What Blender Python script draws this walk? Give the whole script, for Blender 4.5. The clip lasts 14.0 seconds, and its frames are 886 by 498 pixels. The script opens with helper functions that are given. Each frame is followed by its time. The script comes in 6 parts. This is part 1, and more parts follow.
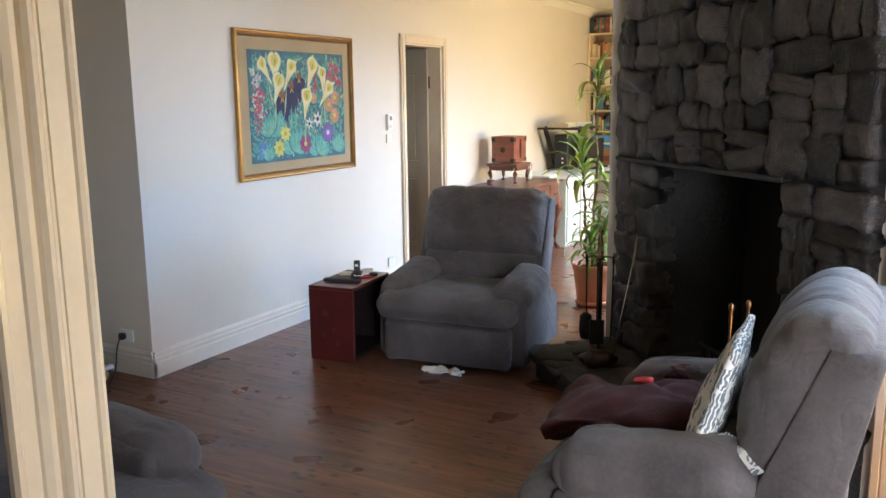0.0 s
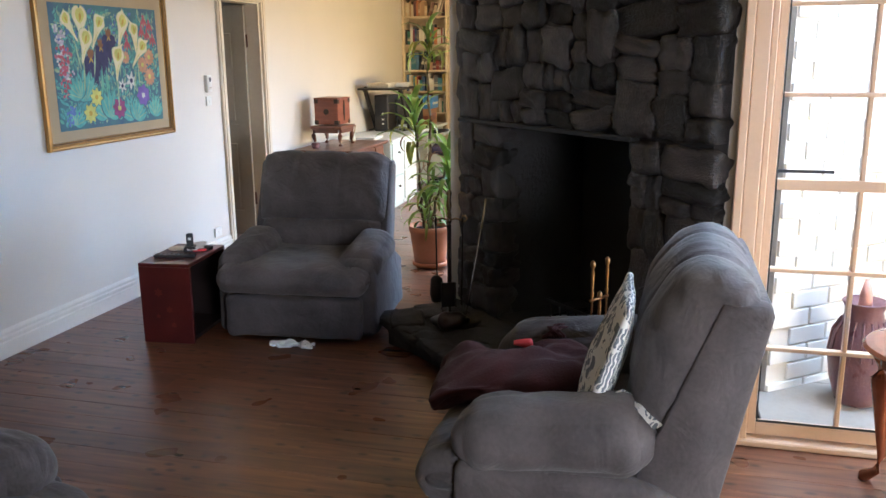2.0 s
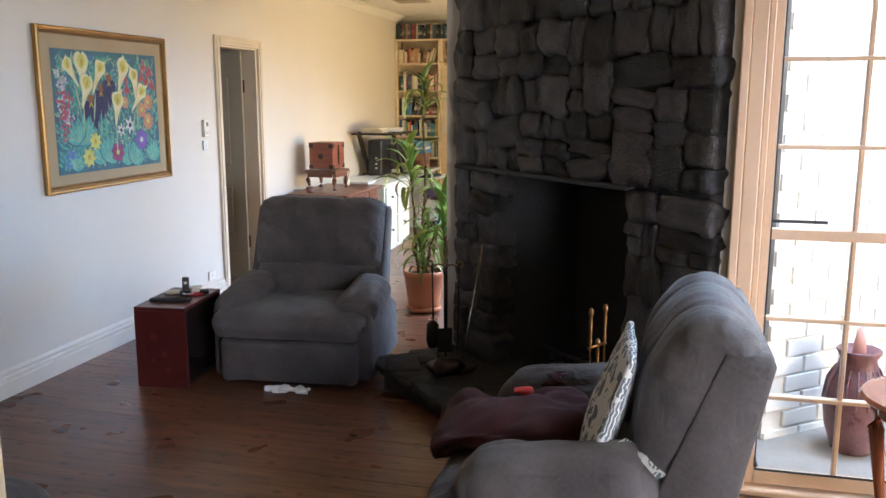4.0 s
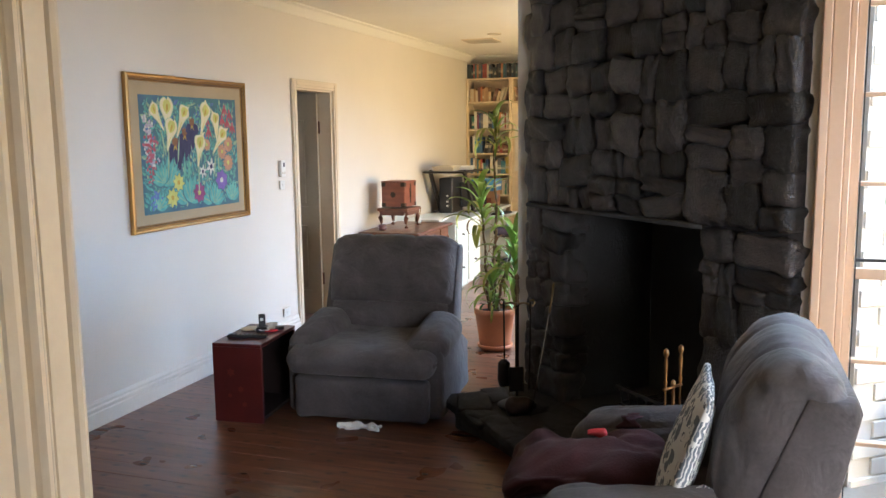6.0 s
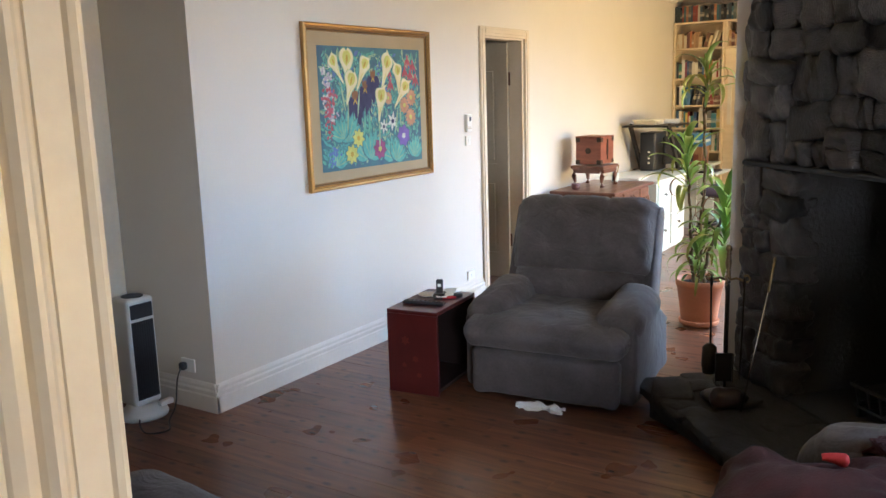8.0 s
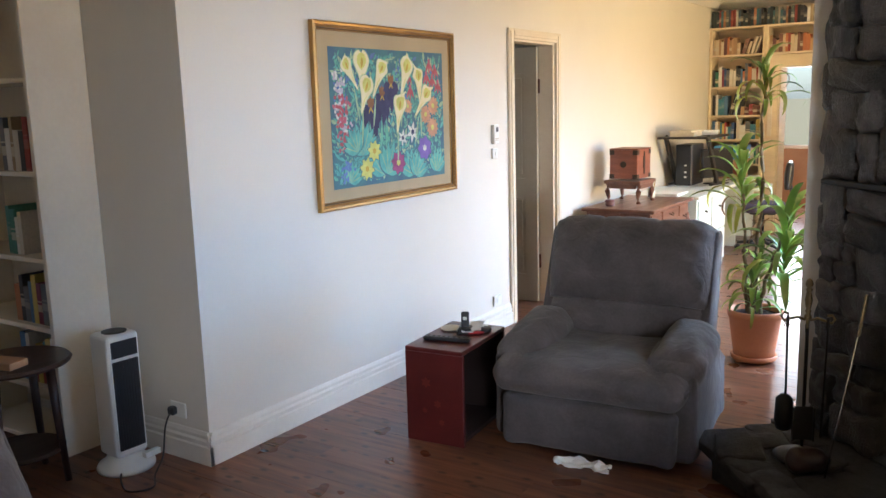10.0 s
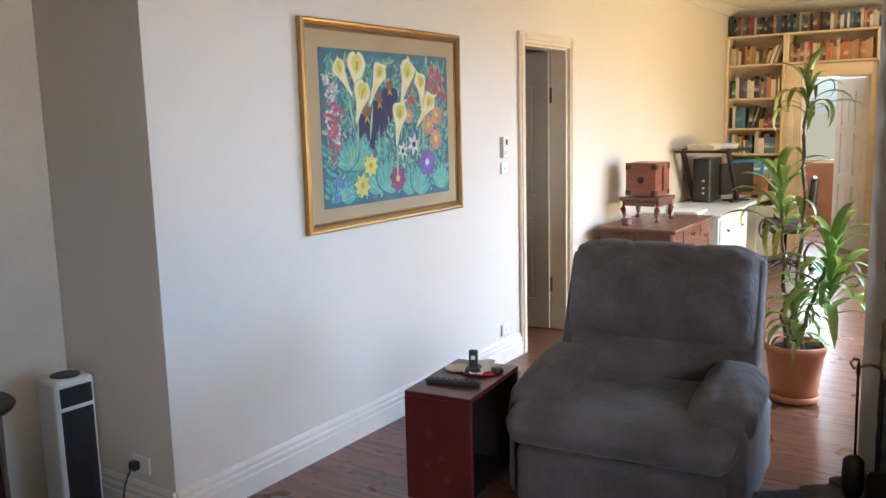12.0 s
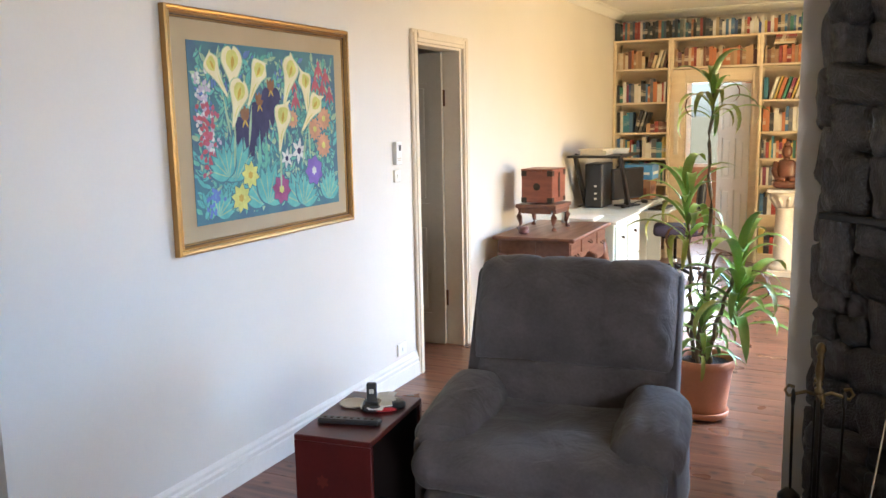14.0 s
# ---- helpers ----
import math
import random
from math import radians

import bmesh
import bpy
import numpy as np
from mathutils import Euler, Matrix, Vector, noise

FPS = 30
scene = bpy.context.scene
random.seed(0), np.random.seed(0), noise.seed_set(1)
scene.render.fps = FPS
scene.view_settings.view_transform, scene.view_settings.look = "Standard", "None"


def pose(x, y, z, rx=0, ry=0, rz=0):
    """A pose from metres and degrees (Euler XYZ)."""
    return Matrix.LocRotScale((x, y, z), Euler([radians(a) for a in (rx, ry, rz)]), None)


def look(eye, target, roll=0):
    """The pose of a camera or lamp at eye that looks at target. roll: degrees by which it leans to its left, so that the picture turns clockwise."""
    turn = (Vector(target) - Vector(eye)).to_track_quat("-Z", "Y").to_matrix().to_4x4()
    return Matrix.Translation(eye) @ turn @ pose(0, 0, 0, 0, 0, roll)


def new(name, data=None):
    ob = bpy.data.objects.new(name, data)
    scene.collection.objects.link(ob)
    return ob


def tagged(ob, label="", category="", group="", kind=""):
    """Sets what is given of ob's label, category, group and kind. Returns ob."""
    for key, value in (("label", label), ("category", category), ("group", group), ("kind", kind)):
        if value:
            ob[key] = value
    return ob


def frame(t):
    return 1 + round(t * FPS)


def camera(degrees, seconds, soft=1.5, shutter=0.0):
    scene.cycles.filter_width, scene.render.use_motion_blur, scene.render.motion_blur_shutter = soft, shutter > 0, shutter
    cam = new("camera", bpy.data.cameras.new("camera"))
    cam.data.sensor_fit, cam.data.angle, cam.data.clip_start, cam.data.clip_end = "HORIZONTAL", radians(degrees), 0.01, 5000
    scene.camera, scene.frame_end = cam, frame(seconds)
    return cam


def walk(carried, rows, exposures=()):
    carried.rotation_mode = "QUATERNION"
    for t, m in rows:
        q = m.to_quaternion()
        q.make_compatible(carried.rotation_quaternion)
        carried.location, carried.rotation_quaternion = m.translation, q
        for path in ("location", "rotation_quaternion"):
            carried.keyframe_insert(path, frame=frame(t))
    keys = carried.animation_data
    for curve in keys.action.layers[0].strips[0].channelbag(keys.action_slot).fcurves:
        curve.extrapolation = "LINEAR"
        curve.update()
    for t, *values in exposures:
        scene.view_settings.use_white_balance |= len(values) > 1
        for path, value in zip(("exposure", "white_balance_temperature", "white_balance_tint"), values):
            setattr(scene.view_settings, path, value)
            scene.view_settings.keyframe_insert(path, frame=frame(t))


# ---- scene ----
cam = camera(56.2, 14.0)
PATH = [
    (0, (1.441, 1.385, 1.6), (0.502, 3.114, 1.238), -0.7),
    (0.5, (1.363, 1.426, 1.603), (0.514, 3.197, 1.226), -0.8),
    (1, (1.251, 1.447, 1.614), (0.585, 3.288, 1.205), -1.2),
    (1.5, (1.185, 1.409, 1.605), (0.622, 3.275, 1.158), -0.9),
    (2, (1.171, 1.405, 1.608), (0.673, 3.287, 1.149), -0.5),
    (2.5, (1.157, 1.394, 1.61), (0.704, 3.293, 1.174), -0.3),
    (5, (1.13, 1.358, 1.643), (0.594, 3.261, 1.34), -0.0),
    (5.5, (1.134, 1.351, 1.644), (0.551, 3.245, 1.37), -0.2),
    (6, (1.131, 1.354, 1.646), (0.49, 3.229, 1.374), -0.7),
    (6.5, (1.107, 1.395, 1.644), (0.352, 3.219, 1.322), -1.4),
    (7, (1.061, 1.522, 1.617), (0.172, 3.281, 1.28), -1.5),
    (7.5, (1.053, 1.697, 1.627), (0.04, 3.387, 1.282), -1.5),
    (8, (0.989, 1.82, 1.61), (-0.073, 3.475, 1.245), -1.7),
    (8.5, (0.836, 1.938, 1.61), (-0.222, 3.594, 1.235), -2.3),
    (9, (0.725, 2.043, 1.607), (-0.333, 3.703, 1.25), -2.0),
    (11.3, (0.463, 2.575, 1.59), (-0.681, 4.182, 1.259), -1.4),
    (11.5, (0.404, 2.611, 1.591), (-0.717, 4.236, 1.27), -1.4),
    (12, (0.33, 2.702, 1.58), (-0.769, 4.343, 1.27), -1.4),
    (12.5, (0.292, 2.848, 1.579), (-0.834, 4.472, 1.268), -1.1),
    (13, (0.243, 2.961, 1.579), (-0.861, 4.599, 1.262), -1.4),
    (13.5, (0.154, 3.023, 1.591), (-0.805, 4.75, 1.275), -1.6),
    (14, (0.085, 3.014, 1.588), (-0.773, 4.794, 1.278), -1.1),
]
walk(cam, [(t, look(eye, target, roll)) for t, eye, target, roll in PATH], exposures=[(0, 0.84, 5350, 6), (0.5, 0.84, 5300, 6), (1, 0.58, 5200, 7), (2, 0.56, 5250, 8), (2.7, 0.56, 5250, 8), (5, 0.54, 5350, 8), (6.5, 0.66, 5400, 7), (7.5, 0.76, 5350, 7), (9, 0.82, 5350, 7), (11.5, 0.92, 5350, 8), (12.5, 0.76, 5350, 8), (13, 0.80, 5350, 8), (13.5, 0.94, 5350, 8), (14, 0.94, 5350, 8)])

# ---- world, sun and window light ----
world = bpy.data.worlds.new("World")
scene.world = world
world.use_nodes = True
wn = world.node_tree
sky = wn.nodes.new("ShaderNodeTexSky")
sky.sky_type, sky.sun_disc = "NISHITA", False
sky.sun_elevation, sky.sun_rotation = radians(50), radians(154)
wn.links.new(sky.outputs[0], wn.nodes["Background"].inputs[0])
wn.nodes["Background"].inputs[1].default_value = 0.09


def lamp(name, kind, m, energy, color, **extra):
    d = bpy.data.lights.new(name, kind)
    d.energy, d.color = energy, color
    for k, v in extra.items():
        if k == "size":
            d.shape, d.size, d.size_y = "RECTANGLE", v[0], v[1]
        elif k == "angle":
            d.angle = v
        elif k == "spread":
            d.spread = v
    ob = new(name, d)
    ob.matrix_world = m
    return ob


lamp("sun", "SUN", look((3.6, -7.4, 10), (0, 0, 0)), 5.0, (1.0, 0.92, 0.80), angle=radians(0.6))
# area lamps added in glazed openings for sky light and the sunlit paving's glow
# window_3 is assumed; this pair tints the painting wall cool below, warm above
lamp("cool_fill_east", "AREA", look((4.15, 3.8, 1.9), (-2.3, 5.3, -0.6)), 14, (0.42, 0.66, 1.0), size=(1.3, 1.3), spread=radians(90))
lamp("warm_fill_east", "AREA", look((4.15, 3.8, 0.75), (-2.3, 5.6, 2.8)), 44, (1.0, 0.66, 0.22), size=(1.3, 0.7))
lamp("window_light_study", "AREA", look((1.44, 9.5, 1.75), (-2.3, 5.2, -1.0)), 21, (0.42, 0.66, 1.0), size=(2.7, 1.0), spread=radians(70))
lamp("window_sky_study", "AREA", look((1.43, 9.5, 1.80), (-0.5, 9.0, -0.3)), 46, (0.70, 0.84, 1.0), size=(2.7, 0.9), spread=radians(105))
lamp("paving_glow_study", "AREA", look((1.44, 9.5, 0.8), (-1.3, 10.2, 2.4)), 70, (1.0, 0.67, 0.27), size=(2.7, 0.6))
# lamp added outside, above view: extra sky light for the boards and recliner
lamp("courtyard_sky_fill", "AREA", look((2.7, 5.45, 2.95), (2.2, 4.0, 0.2)), 150, (0.74, 0.86, 1.0), size=(2.2, 0.7))
lamp("window_light_lobby", "AREA", look((-1.7, 15.0, 1.55), (-1.5, 12.0, 1.0)), 55, (1.0, 0.97, 0.92), size=(0.95, 1.2))
# hall window is unseen; narrow beam added to brighten the second recliner
lamp("window_fill_hall", "AREA", look((3.15, 0.6, 1.4), (1.1, 3.7, 0.8)), 11, (1.0, 0.90, 0.80), size=(1.1, 1.1), spread=radians(55))


# ---- materials ----
def ramp(nt, stops):
    r = nt.nodes.new("ShaderNodeValToRGB")
    e = r.color_ramp.elements
    while len(e) < len(stops):
        e.new(0.5)
    for el, (p, c) in zip(e, stops):
        el.position, el.color = p, (*c, 1)
    return r


def mk(name, a, b=None, rough=0.6, metal=0.0, scale=6.0, fine=60.0, bump=0.15, stretch=(1, 1, 1), island=False, obj=0.0, coat=0.0, dist=0.004, rough_var=0.1, sheen=0.0):
    """Two-scale surface: slow patches between colours a and b, fine grain in the relief and the gloss."""
    m = bpy.data.materials.new(name)
    m.use_nodes = True
    nt = m.node_tree
    p = nt.nodes["Principled BSDF"]
    tc = nt.nodes.new("ShaderNodeTexCoord")
    mp = nt.nodes.new("ShaderNodeMapping")
    mp.inputs["Scale"].default_value = stretch
    nt.links.new(tc.outputs["Object"], mp.inputs[0])
    n1 = nt.nodes.new("ShaderNodeTexNoise")
    n1.inputs["Scale"].default_value, n1.inputs["Detail"].default_value = scale, 6
    n2 = nt.nodes.new("ShaderNodeTexNoise")
    n2.inputs["Scale"].default_value, n2.inputs["Detail"].default_value = fine, 4
    nt.links.new(mp.outputs[0], n1.inputs["Vector"])
    nt.links.new(mp.outputs[0], n2.inputs["Vector"])
    b = b or tuple(c * 0.8 for c in a)
    mixv = nt.nodes.new("ShaderNodeMath")
    mixv.operation = "MULTIPLY_ADD"
    mixv.inputs[1].default_value = 0.35
    nt.links.new(n2.outputs[0], mixv.inputs[0])
    nt.links.new(n1.outputs[0], mixv.inputs[2])
    r = ramp(nt, [(0.42, a), (0.85, b)])
    nt.links.new(mixv.outputs[0], r.inputs[0])
    col = r.outputs[0]
    if obj or island:
        src = nt.nodes.new("ShaderNodeNewGeometry").outputs["Random Per Island"] if island else nt.nodes.new("ShaderNodeObjectInfo").outputs["Random"]
        hs = nt.nodes.new("ShaderNodeHueSaturation")
        mr = nt.nodes.new("ShaderNodeMapRange")
        mr.inputs["To Min"].default_value, mr.inputs["To Max"].default_value = 1 - obj, 1 + obj
        nt.links.new(src, mr.inputs[0])
        nt.links.new(mr.outputs[0], hs.inputs["Value"])
        nt.links.new(col, hs.inputs["Color"])
        col = hs.outputs[0]
    nt.links.new(col, p.inputs["Base Color"])
    mr2 = nt.nodes.new("ShaderNodeMapRange")
    mr2.inputs["To Min"].default_value, mr2.inputs["To Max"].default_value = max(0.02, rough - rough_var), min(1, rough + rough_var)
    nt.links.new(n1.outputs[0], mr2.inputs[0])
    nt.links.new(mr2.outputs[0], p.inputs["Roughness"])
    p.inputs["Metallic"].default_value = metal
    p.inputs["Coat Weight"].default_value = coat
    p.inputs["Sheen Weight"].default_value = sheen
    p.inputs["Sheen Roughness"].default_value = 0.6
    if bump:
        bp = nt.nodes.new("ShaderNodeBump")
        bp.inputs["Strength"].default_value, bp.inputs["Distance"].default_value = bump, dist
        nt.links.new(n2.outputs[0], bp.inputs["Height"])
        nt.links.new(bp.outputs[0], p.inputs["Normal"])
    return m


def mk_boards():
    """Varnished cypress boards along x: streaky grain, dark knots, a tone for each board."""
    m = bpy.data.materials.new("cypress_boards")
    m.use_nodes = True
    nt = m.node_tree
    p = nt.nodes["Principled BSDF"]
    tc = nt.nodes.new("ShaderNodeTexCoord")
    oi = nt.nodes.new("ShaderNodeObjectInfo")
    off = nt.nodes.new("ShaderNodeVectorMath")
    off.operation = "ADD"
    com = nt.nodes.new("ShaderNodeCombineXYZ")
    mul = nt.nodes.new("ShaderNodeMath")
    mul.operation, mul.inputs[1].default_value = "MULTIPLY", 37.0
    nt.links.new(oi.outputs["Random"], mul.inputs[0])
    nt.links.new(mul.outputs[0], com.inputs[0])
    nt.links.new(mul.outputs[0], com.inputs[2])
    geo = nt.nodes.new("ShaderNodeNewGeometry")
    nt.links.new(geo.outputs["Position"], off.inputs[0])
    nt.links.new(com.outputs[0], off.inputs[1])
    mp = nt.nodes.new("ShaderNodeMapping")
    mp.inputs["Scale"].default_value = (1.2, 16, 1)
    nt.links.new(off.outputs[0], mp.inputs[0])
    grain = nt.nodes.new("ShaderNodeTexNoise")
    grain.inputs["Scale"].default_value, grain.inputs["Detail"].default_value, grain.inputs["Distortion"].default_value = 2.2, 4, 0.25
    nt.links.new(mp.outputs[0], grain.inputs["Vector"])
    mp2 = nt.nodes.new("ShaderNodeMapping")
    mp2.inputs["Scale"].default_value = (4.6, 8.6, 1)
    nt.links.new(off.outputs[0], mp2.inputs[0])
    vor = nt.nodes.new("ShaderNodeTexVoronoi")
    vor.voronoi_dimensions = "2D"
    vor.inputs["Scale"].default_value = 1.0
    nt.links.new(mp2.outputs[0], vor.inputs["Vector"])
    knot = ramp(nt, [(0.045, (0.12, 0.085, 0.07)), (0.14, (1, 1, 1))])
    nt.links.new(vor.outputs["Distance"], knot.inputs[0])
    r = ramp(nt, [(0.25, (0.072, 0.027, 0.015)), (0.5, (0.148, 0.058, 0.029)), (0.75, (0.228, 0.102, 0.051))])
    nt.links.new(grain.outputs[0], r.inputs[0])
    hs = nt.nodes.new("ShaderNodeHueSaturation")
    mr = nt.nodes.new("ShaderNodeMapRange")
    mr.inputs["To Min"].default_value, mr.inputs["To Max"].default_value = 0.80, 1.18
    nt.links.new(oi.outputs["Random"], mr.inputs[0])
    nt.links.new(mr.outputs[0], hs.inputs["Value"])
    nt.links.new(r.outputs[0], hs.inputs["Color"])
    mx = nt.nodes.new("ShaderNodeMix")
    mx.data_type, mx.blend_type = "RGBA", "MULTIPLY"
    mx.inputs[0].default_value = 0.85
    nt.links.new(hs.outputs[0], mx.inputs[6])
    nt.links.new(knot.outputs[0], mx.inputs[7])
    nt.links.new(mx.outputs[2], p.inputs["Base Color"])
    rr = nt.nodes.new("ShaderNodeTexNoise")
    rr.inputs["Scale"].default_value = 3.5
    nt.links.new(geo.outputs["Position"], rr.inputs["Vector"])
    mr2 = nt.nodes.new("ShaderNodeMapRange")
    mr2.inputs["To Min"].default_value, mr2.inputs["To Max"].default_value = 0.24, 0.34
    nt.links.new(rr.outputs[0], mr2.inputs[0])
    nt.links.new(mr2.outputs[0], p.inputs["Roughness"])
    bp = nt.nodes.new("ShaderNodeBump")
    bp.inputs["Strength"].default_value, bp.inputs["Distance"].default_value = 0.05, 0.001
    nt.links.new(grain.outputs[0], bp.inputs["Height"])
    nt.links.new(bp.outputs[0], p.inputs["Normal"])
    return m


def mk_palette(name, cols, rough=0.55):
    """One of several colours for each object."""
    m = bpy.data.materials.new(name)
    m.use_nodes = True
    nt = m.node_tree
    p = nt.nodes["Principled BSDF"]
    oi = nt.nodes.new("ShaderNodeObjectInfo")
    r = ramp(nt, [(i / len(cols), c) for i, c in enumerate(cols)])
    r.color_ramp.interpolation = "CONSTANT"
    nt.links.new(oi.outputs["Random"], r.inputs[0])
    tc = nt.nodes.new("ShaderNodeTexCoord")
    n = nt.nodes.new("ShaderNodeTexNoise")
    n.inputs["Scale"].default_value = 14
    nt.links.new(tc.outputs["Object"], n.inputs["Vector"])
    mx = nt.nodes.new("ShaderNodeMix")
    mx.data_type, mx.blend_type = "RGBA", "MULTIPLY"
    g = ramp(nt, [(0.3, (0.75, 0.75, 0.75)), (0.7, (1, 1, 1))])
    nt.links.new(n.outputs[0], g.inputs[0])
    mx.inputs[0].default_value = 0.6
    nt.links.new(r.outputs[0], mx.inputs[6])
    nt.links.new(g.outputs[0], mx.inputs[7])
    sep = nt.nodes.new("ShaderNodeSeparateXYZ")
    nt.links.new(tc.outputs["Object"], sep.inputs[0])
    band = ramp(nt, [(0.0, (0, 0, 0)), (0.16, (1, 1, 1)), (0.20, (0, 0, 0)), (0.56, (1, 1, 1)), (0.74, (0, 0, 0)), (0.80, (1, 1, 1)), (0.83, (0, 0, 0))])
    band.color_ramp.interpolation = "CONSTANT"
    some = nt.nodes.new("ShaderNodeMath")
    some.operation, some.inputs[1].default_value = "MULTIPLY", 61.0
    nt.links.new(oi.outputs["Random"], some.inputs[0])
    fr = nt.nodes.new("ShaderNodeMath")
    fr.operation = "FRACT"
    nt.links.new(some.outputs[0], fr.inputs[0])
    shift = nt.nodes.new("ShaderNodeMath")
    shift.operation, shift.inputs[1].default_value = "MULTIPLY_ADD", 0.3
    nt.links.new(fr.outputs[0], shift.inputs[0])
    nt.links.new(sep.outputs[2], shift.inputs[2])
    nt.links.new(shift.outputs[0], band.inputs[0])
    weak = nt.nodes.new("ShaderNodeMath")
    weak.operation, weak.inputs[1].default_value = "POWER", 3.0
    nt.links.new(fr.outputs[0], weak.inputs[0])
    amount = nt.nodes.new("ShaderNodeMath")
    amount.operation = "MULTIPLY"
    nt.links.new(weak.outputs[0], amount.inputs[0])
    nt.links.new(band.outputs[0], amount.inputs[1])
    lettered = nt.nodes.new("ShaderNodeMix")
    lettered.data_type = "RGBA"
    lettered.inputs[7].default_value = (0.58, 0.52, 0.40, 1)
    nt.links.new(amount.outputs[0], lettered.inputs[0])
    nt.links.new(mx.outputs[2], lettered.inputs[6])
    nt.links.new(lettered.outputs[2], p.inputs["Base Color"])
    p.inputs["Roughness"].default_value = rough
    return m


def mk_glass():
    m = bpy.data.materials.new("window_glass")
    m.use_nodes = True
    p = m.node_tree.nodes["Principled BSDF"]
    p.inputs["Base Color"].default_value = (1, 1, 1, 1)
    p.inputs["Roughness"].default_value, p.inputs["Transmission Weight"].default_value, p.inputs["IOR"].default_value = 0.0, 1.0, 1.02
    p.inputs["Coat Weight"].default_value = 0.25
    p.inputs["Coat Roughness"].default_value = 0.02
    return m


M_WALL = mk("cream_wall_paint", (0.70, 0.65, 0.575), (0.66, 0.61, 0.535), 0.5, scale=1.2, fine=90, bump=0.10, rough_var=0.06, dist=0.002)
M_CEIL = mk("ceiling_paint", (0.78, 0.75, 0.67), (0.72, 0.69, 0.62), 0.7, scale=1.0, fine=70, bump=0.05, dist=0.002)
M_TRIM = mk("cream_gloss_paint", (0.78, 0.69, 0.54), (0.70, 0.60, 0.46), 0.22, scale=3, fine=45, bump=0.10, rough_var=0.1, dist=0.003)
# cream paint with the floor's warm bounce and backlight put into its colour
M_WINTRIM = mk("warm_backlit_cream_paint", (0.68, 0.49, 0.33), (0.60, 0.42, 0.28), 0.35, scale=3, fine=45, bump=0.06, dist=0.002)
M_SKIRT = mk("skirting_paint", (0.70, 0.655, 0.585), (0.62, 0.575, 0.51), 0.55, scale=2, fine=40, bump=0.06, dist=0.002)
# the gloss trim's cream at about 0.6 of its brightness
M_DOOR = mk("darker_cream_paint", (0.48, 0.43, 0.33), (0.42, 0.37, 0.28), 0.4, scale=2, fine=40, bump=0.05, dist=0.002)
M_FLOOR = mk_boards()
M_SUB = mk("dark_floor_joint", (0.04, 0.02, 0.012), rough=0.8)
# darker than plain stone; the wide tone spread leaves some stones as if lit
M_STONE = mk("dark_field_stone", (0.066, 0.054, 0.050), (0.030, 0.028, 0.029), 0.42, scale=3, fine=24, bump=0.9, obj=0.75, dist=0.012)
M_MORTAR = mk("dark_mortar", (0.034, 0.031, 0.030), (0.020, 0.019, 0.019), 0.9, scale=8, fine=60, bump=0.6, dist=0.01)
M_SOOT = mk("soot_black_brick", (0.028, 0.028, 0.030), (0.042, 0.041, 0.042), 0.9, scale=6, fine=50, bump=0.5, dist=0.008)
M_HEARTH = mk("dark_slate_hearth", (0.027, 0.022, 0.021), (0.012, 0.011, 0.011), 0.72, scale=5, fine=30, bump=0.8, obj=0.25, dist=0.012)
M_SUEDE = mk("grey_microsuede", (0.092, 0.077, 0.078), (0.040, 0.033, 0.034), 0.80, scale=5, fine=85, bump=0.30, dist=0.003, sheen=0.13)
def crease(m, scale, strength, dist):
    """Adds broad shallow creases under the fine nap of a cloth."""
    nt = m.node_tree
    p = nt.nodes["Principled BSDF"]
    tc = nt.nodes.new("ShaderNodeTexCoord")
    n = nt.nodes.new("ShaderNodeTexNoise")
    n.inputs["Scale"].default_value, n.inputs["Detail"].default_value, n.inputs["Distortion"].default_value = scale, 3, 1.2
    nt.links.new(tc.outputs["Object"], n.inputs["Vector"])
    b = nt.nodes.new("ShaderNodeBump")
    b.inputs["Strength"].default_value, b.inputs["Distance"].default_value = strength, dist
    nt.links.new(n.outputs[0], b.inputs["Height"])
    nt.links.new(p.inputs["Normal"].links[0].from_socket, b.inputs["Normal"])
    nt.links.new(b.outputs[0], p.inputs["Normal"])


crease(M_SUEDE, 9, 0.5, 0.02)
M_SUEDE_DARK = mk("dark_underside_cloth", (0.03, 0.028, 0.028), rough=0.95)
M_RED = mk("oxblood_lacquer", (0.088, 0.012, 0.011), (0.054, 0.008, 0.008), 0.32, scale=4, fine=60, bump=0.06, dist=0.002)
M_BLACKIN = mk("black_lacquer", (0.02, 0.012, 0.012), rough=0.5)
M_GOLD = mk("gilt_frame", (0.47, 0.29, 0.105), (0.37, 0.22, 0.075), 0.30, 0.9, scale=5, fine=80, bump=0.0, rough_var=0.03, dist=0.002)
M_MAT = mk("tan_mat_board", (0.46, 0.36, 0.22), (0.42, 0.33, 0.20), 0.9, scale=4, fine=200, bump=0.1, dist=0.001)
M_DESK = mk("red_brown_desk_timber", (0.20, 0.085, 0.05), (0.12, 0.048, 0.03), 0.35, scale=3, fine=30, stretch=(8, 1, 8), bump=0.1, dist=0.002)
M_CHEST = mk("rust_red_chest_timber", (0.27, 0.08, 0.038), (0.16, 0.045, 0.022), 0.4, scale=4, fine=40, stretch=(1, 1, 6), bump=0.15, dist=0.002)
M_IRONW = mk("dark_iron_fitting", (0.035, 0.03, 0.028), (0.07, 0.05, 0.035), 0.5, 0.8, scale=10, fine=80, bump=0.3)
M_WHITE = mk("white_cabinet_paint", (0.76, 0.78, 0.74), (0.66, 0.69, 0.65), 0.4, scale=2, fine=40, bump=0.05, dist=0.002)
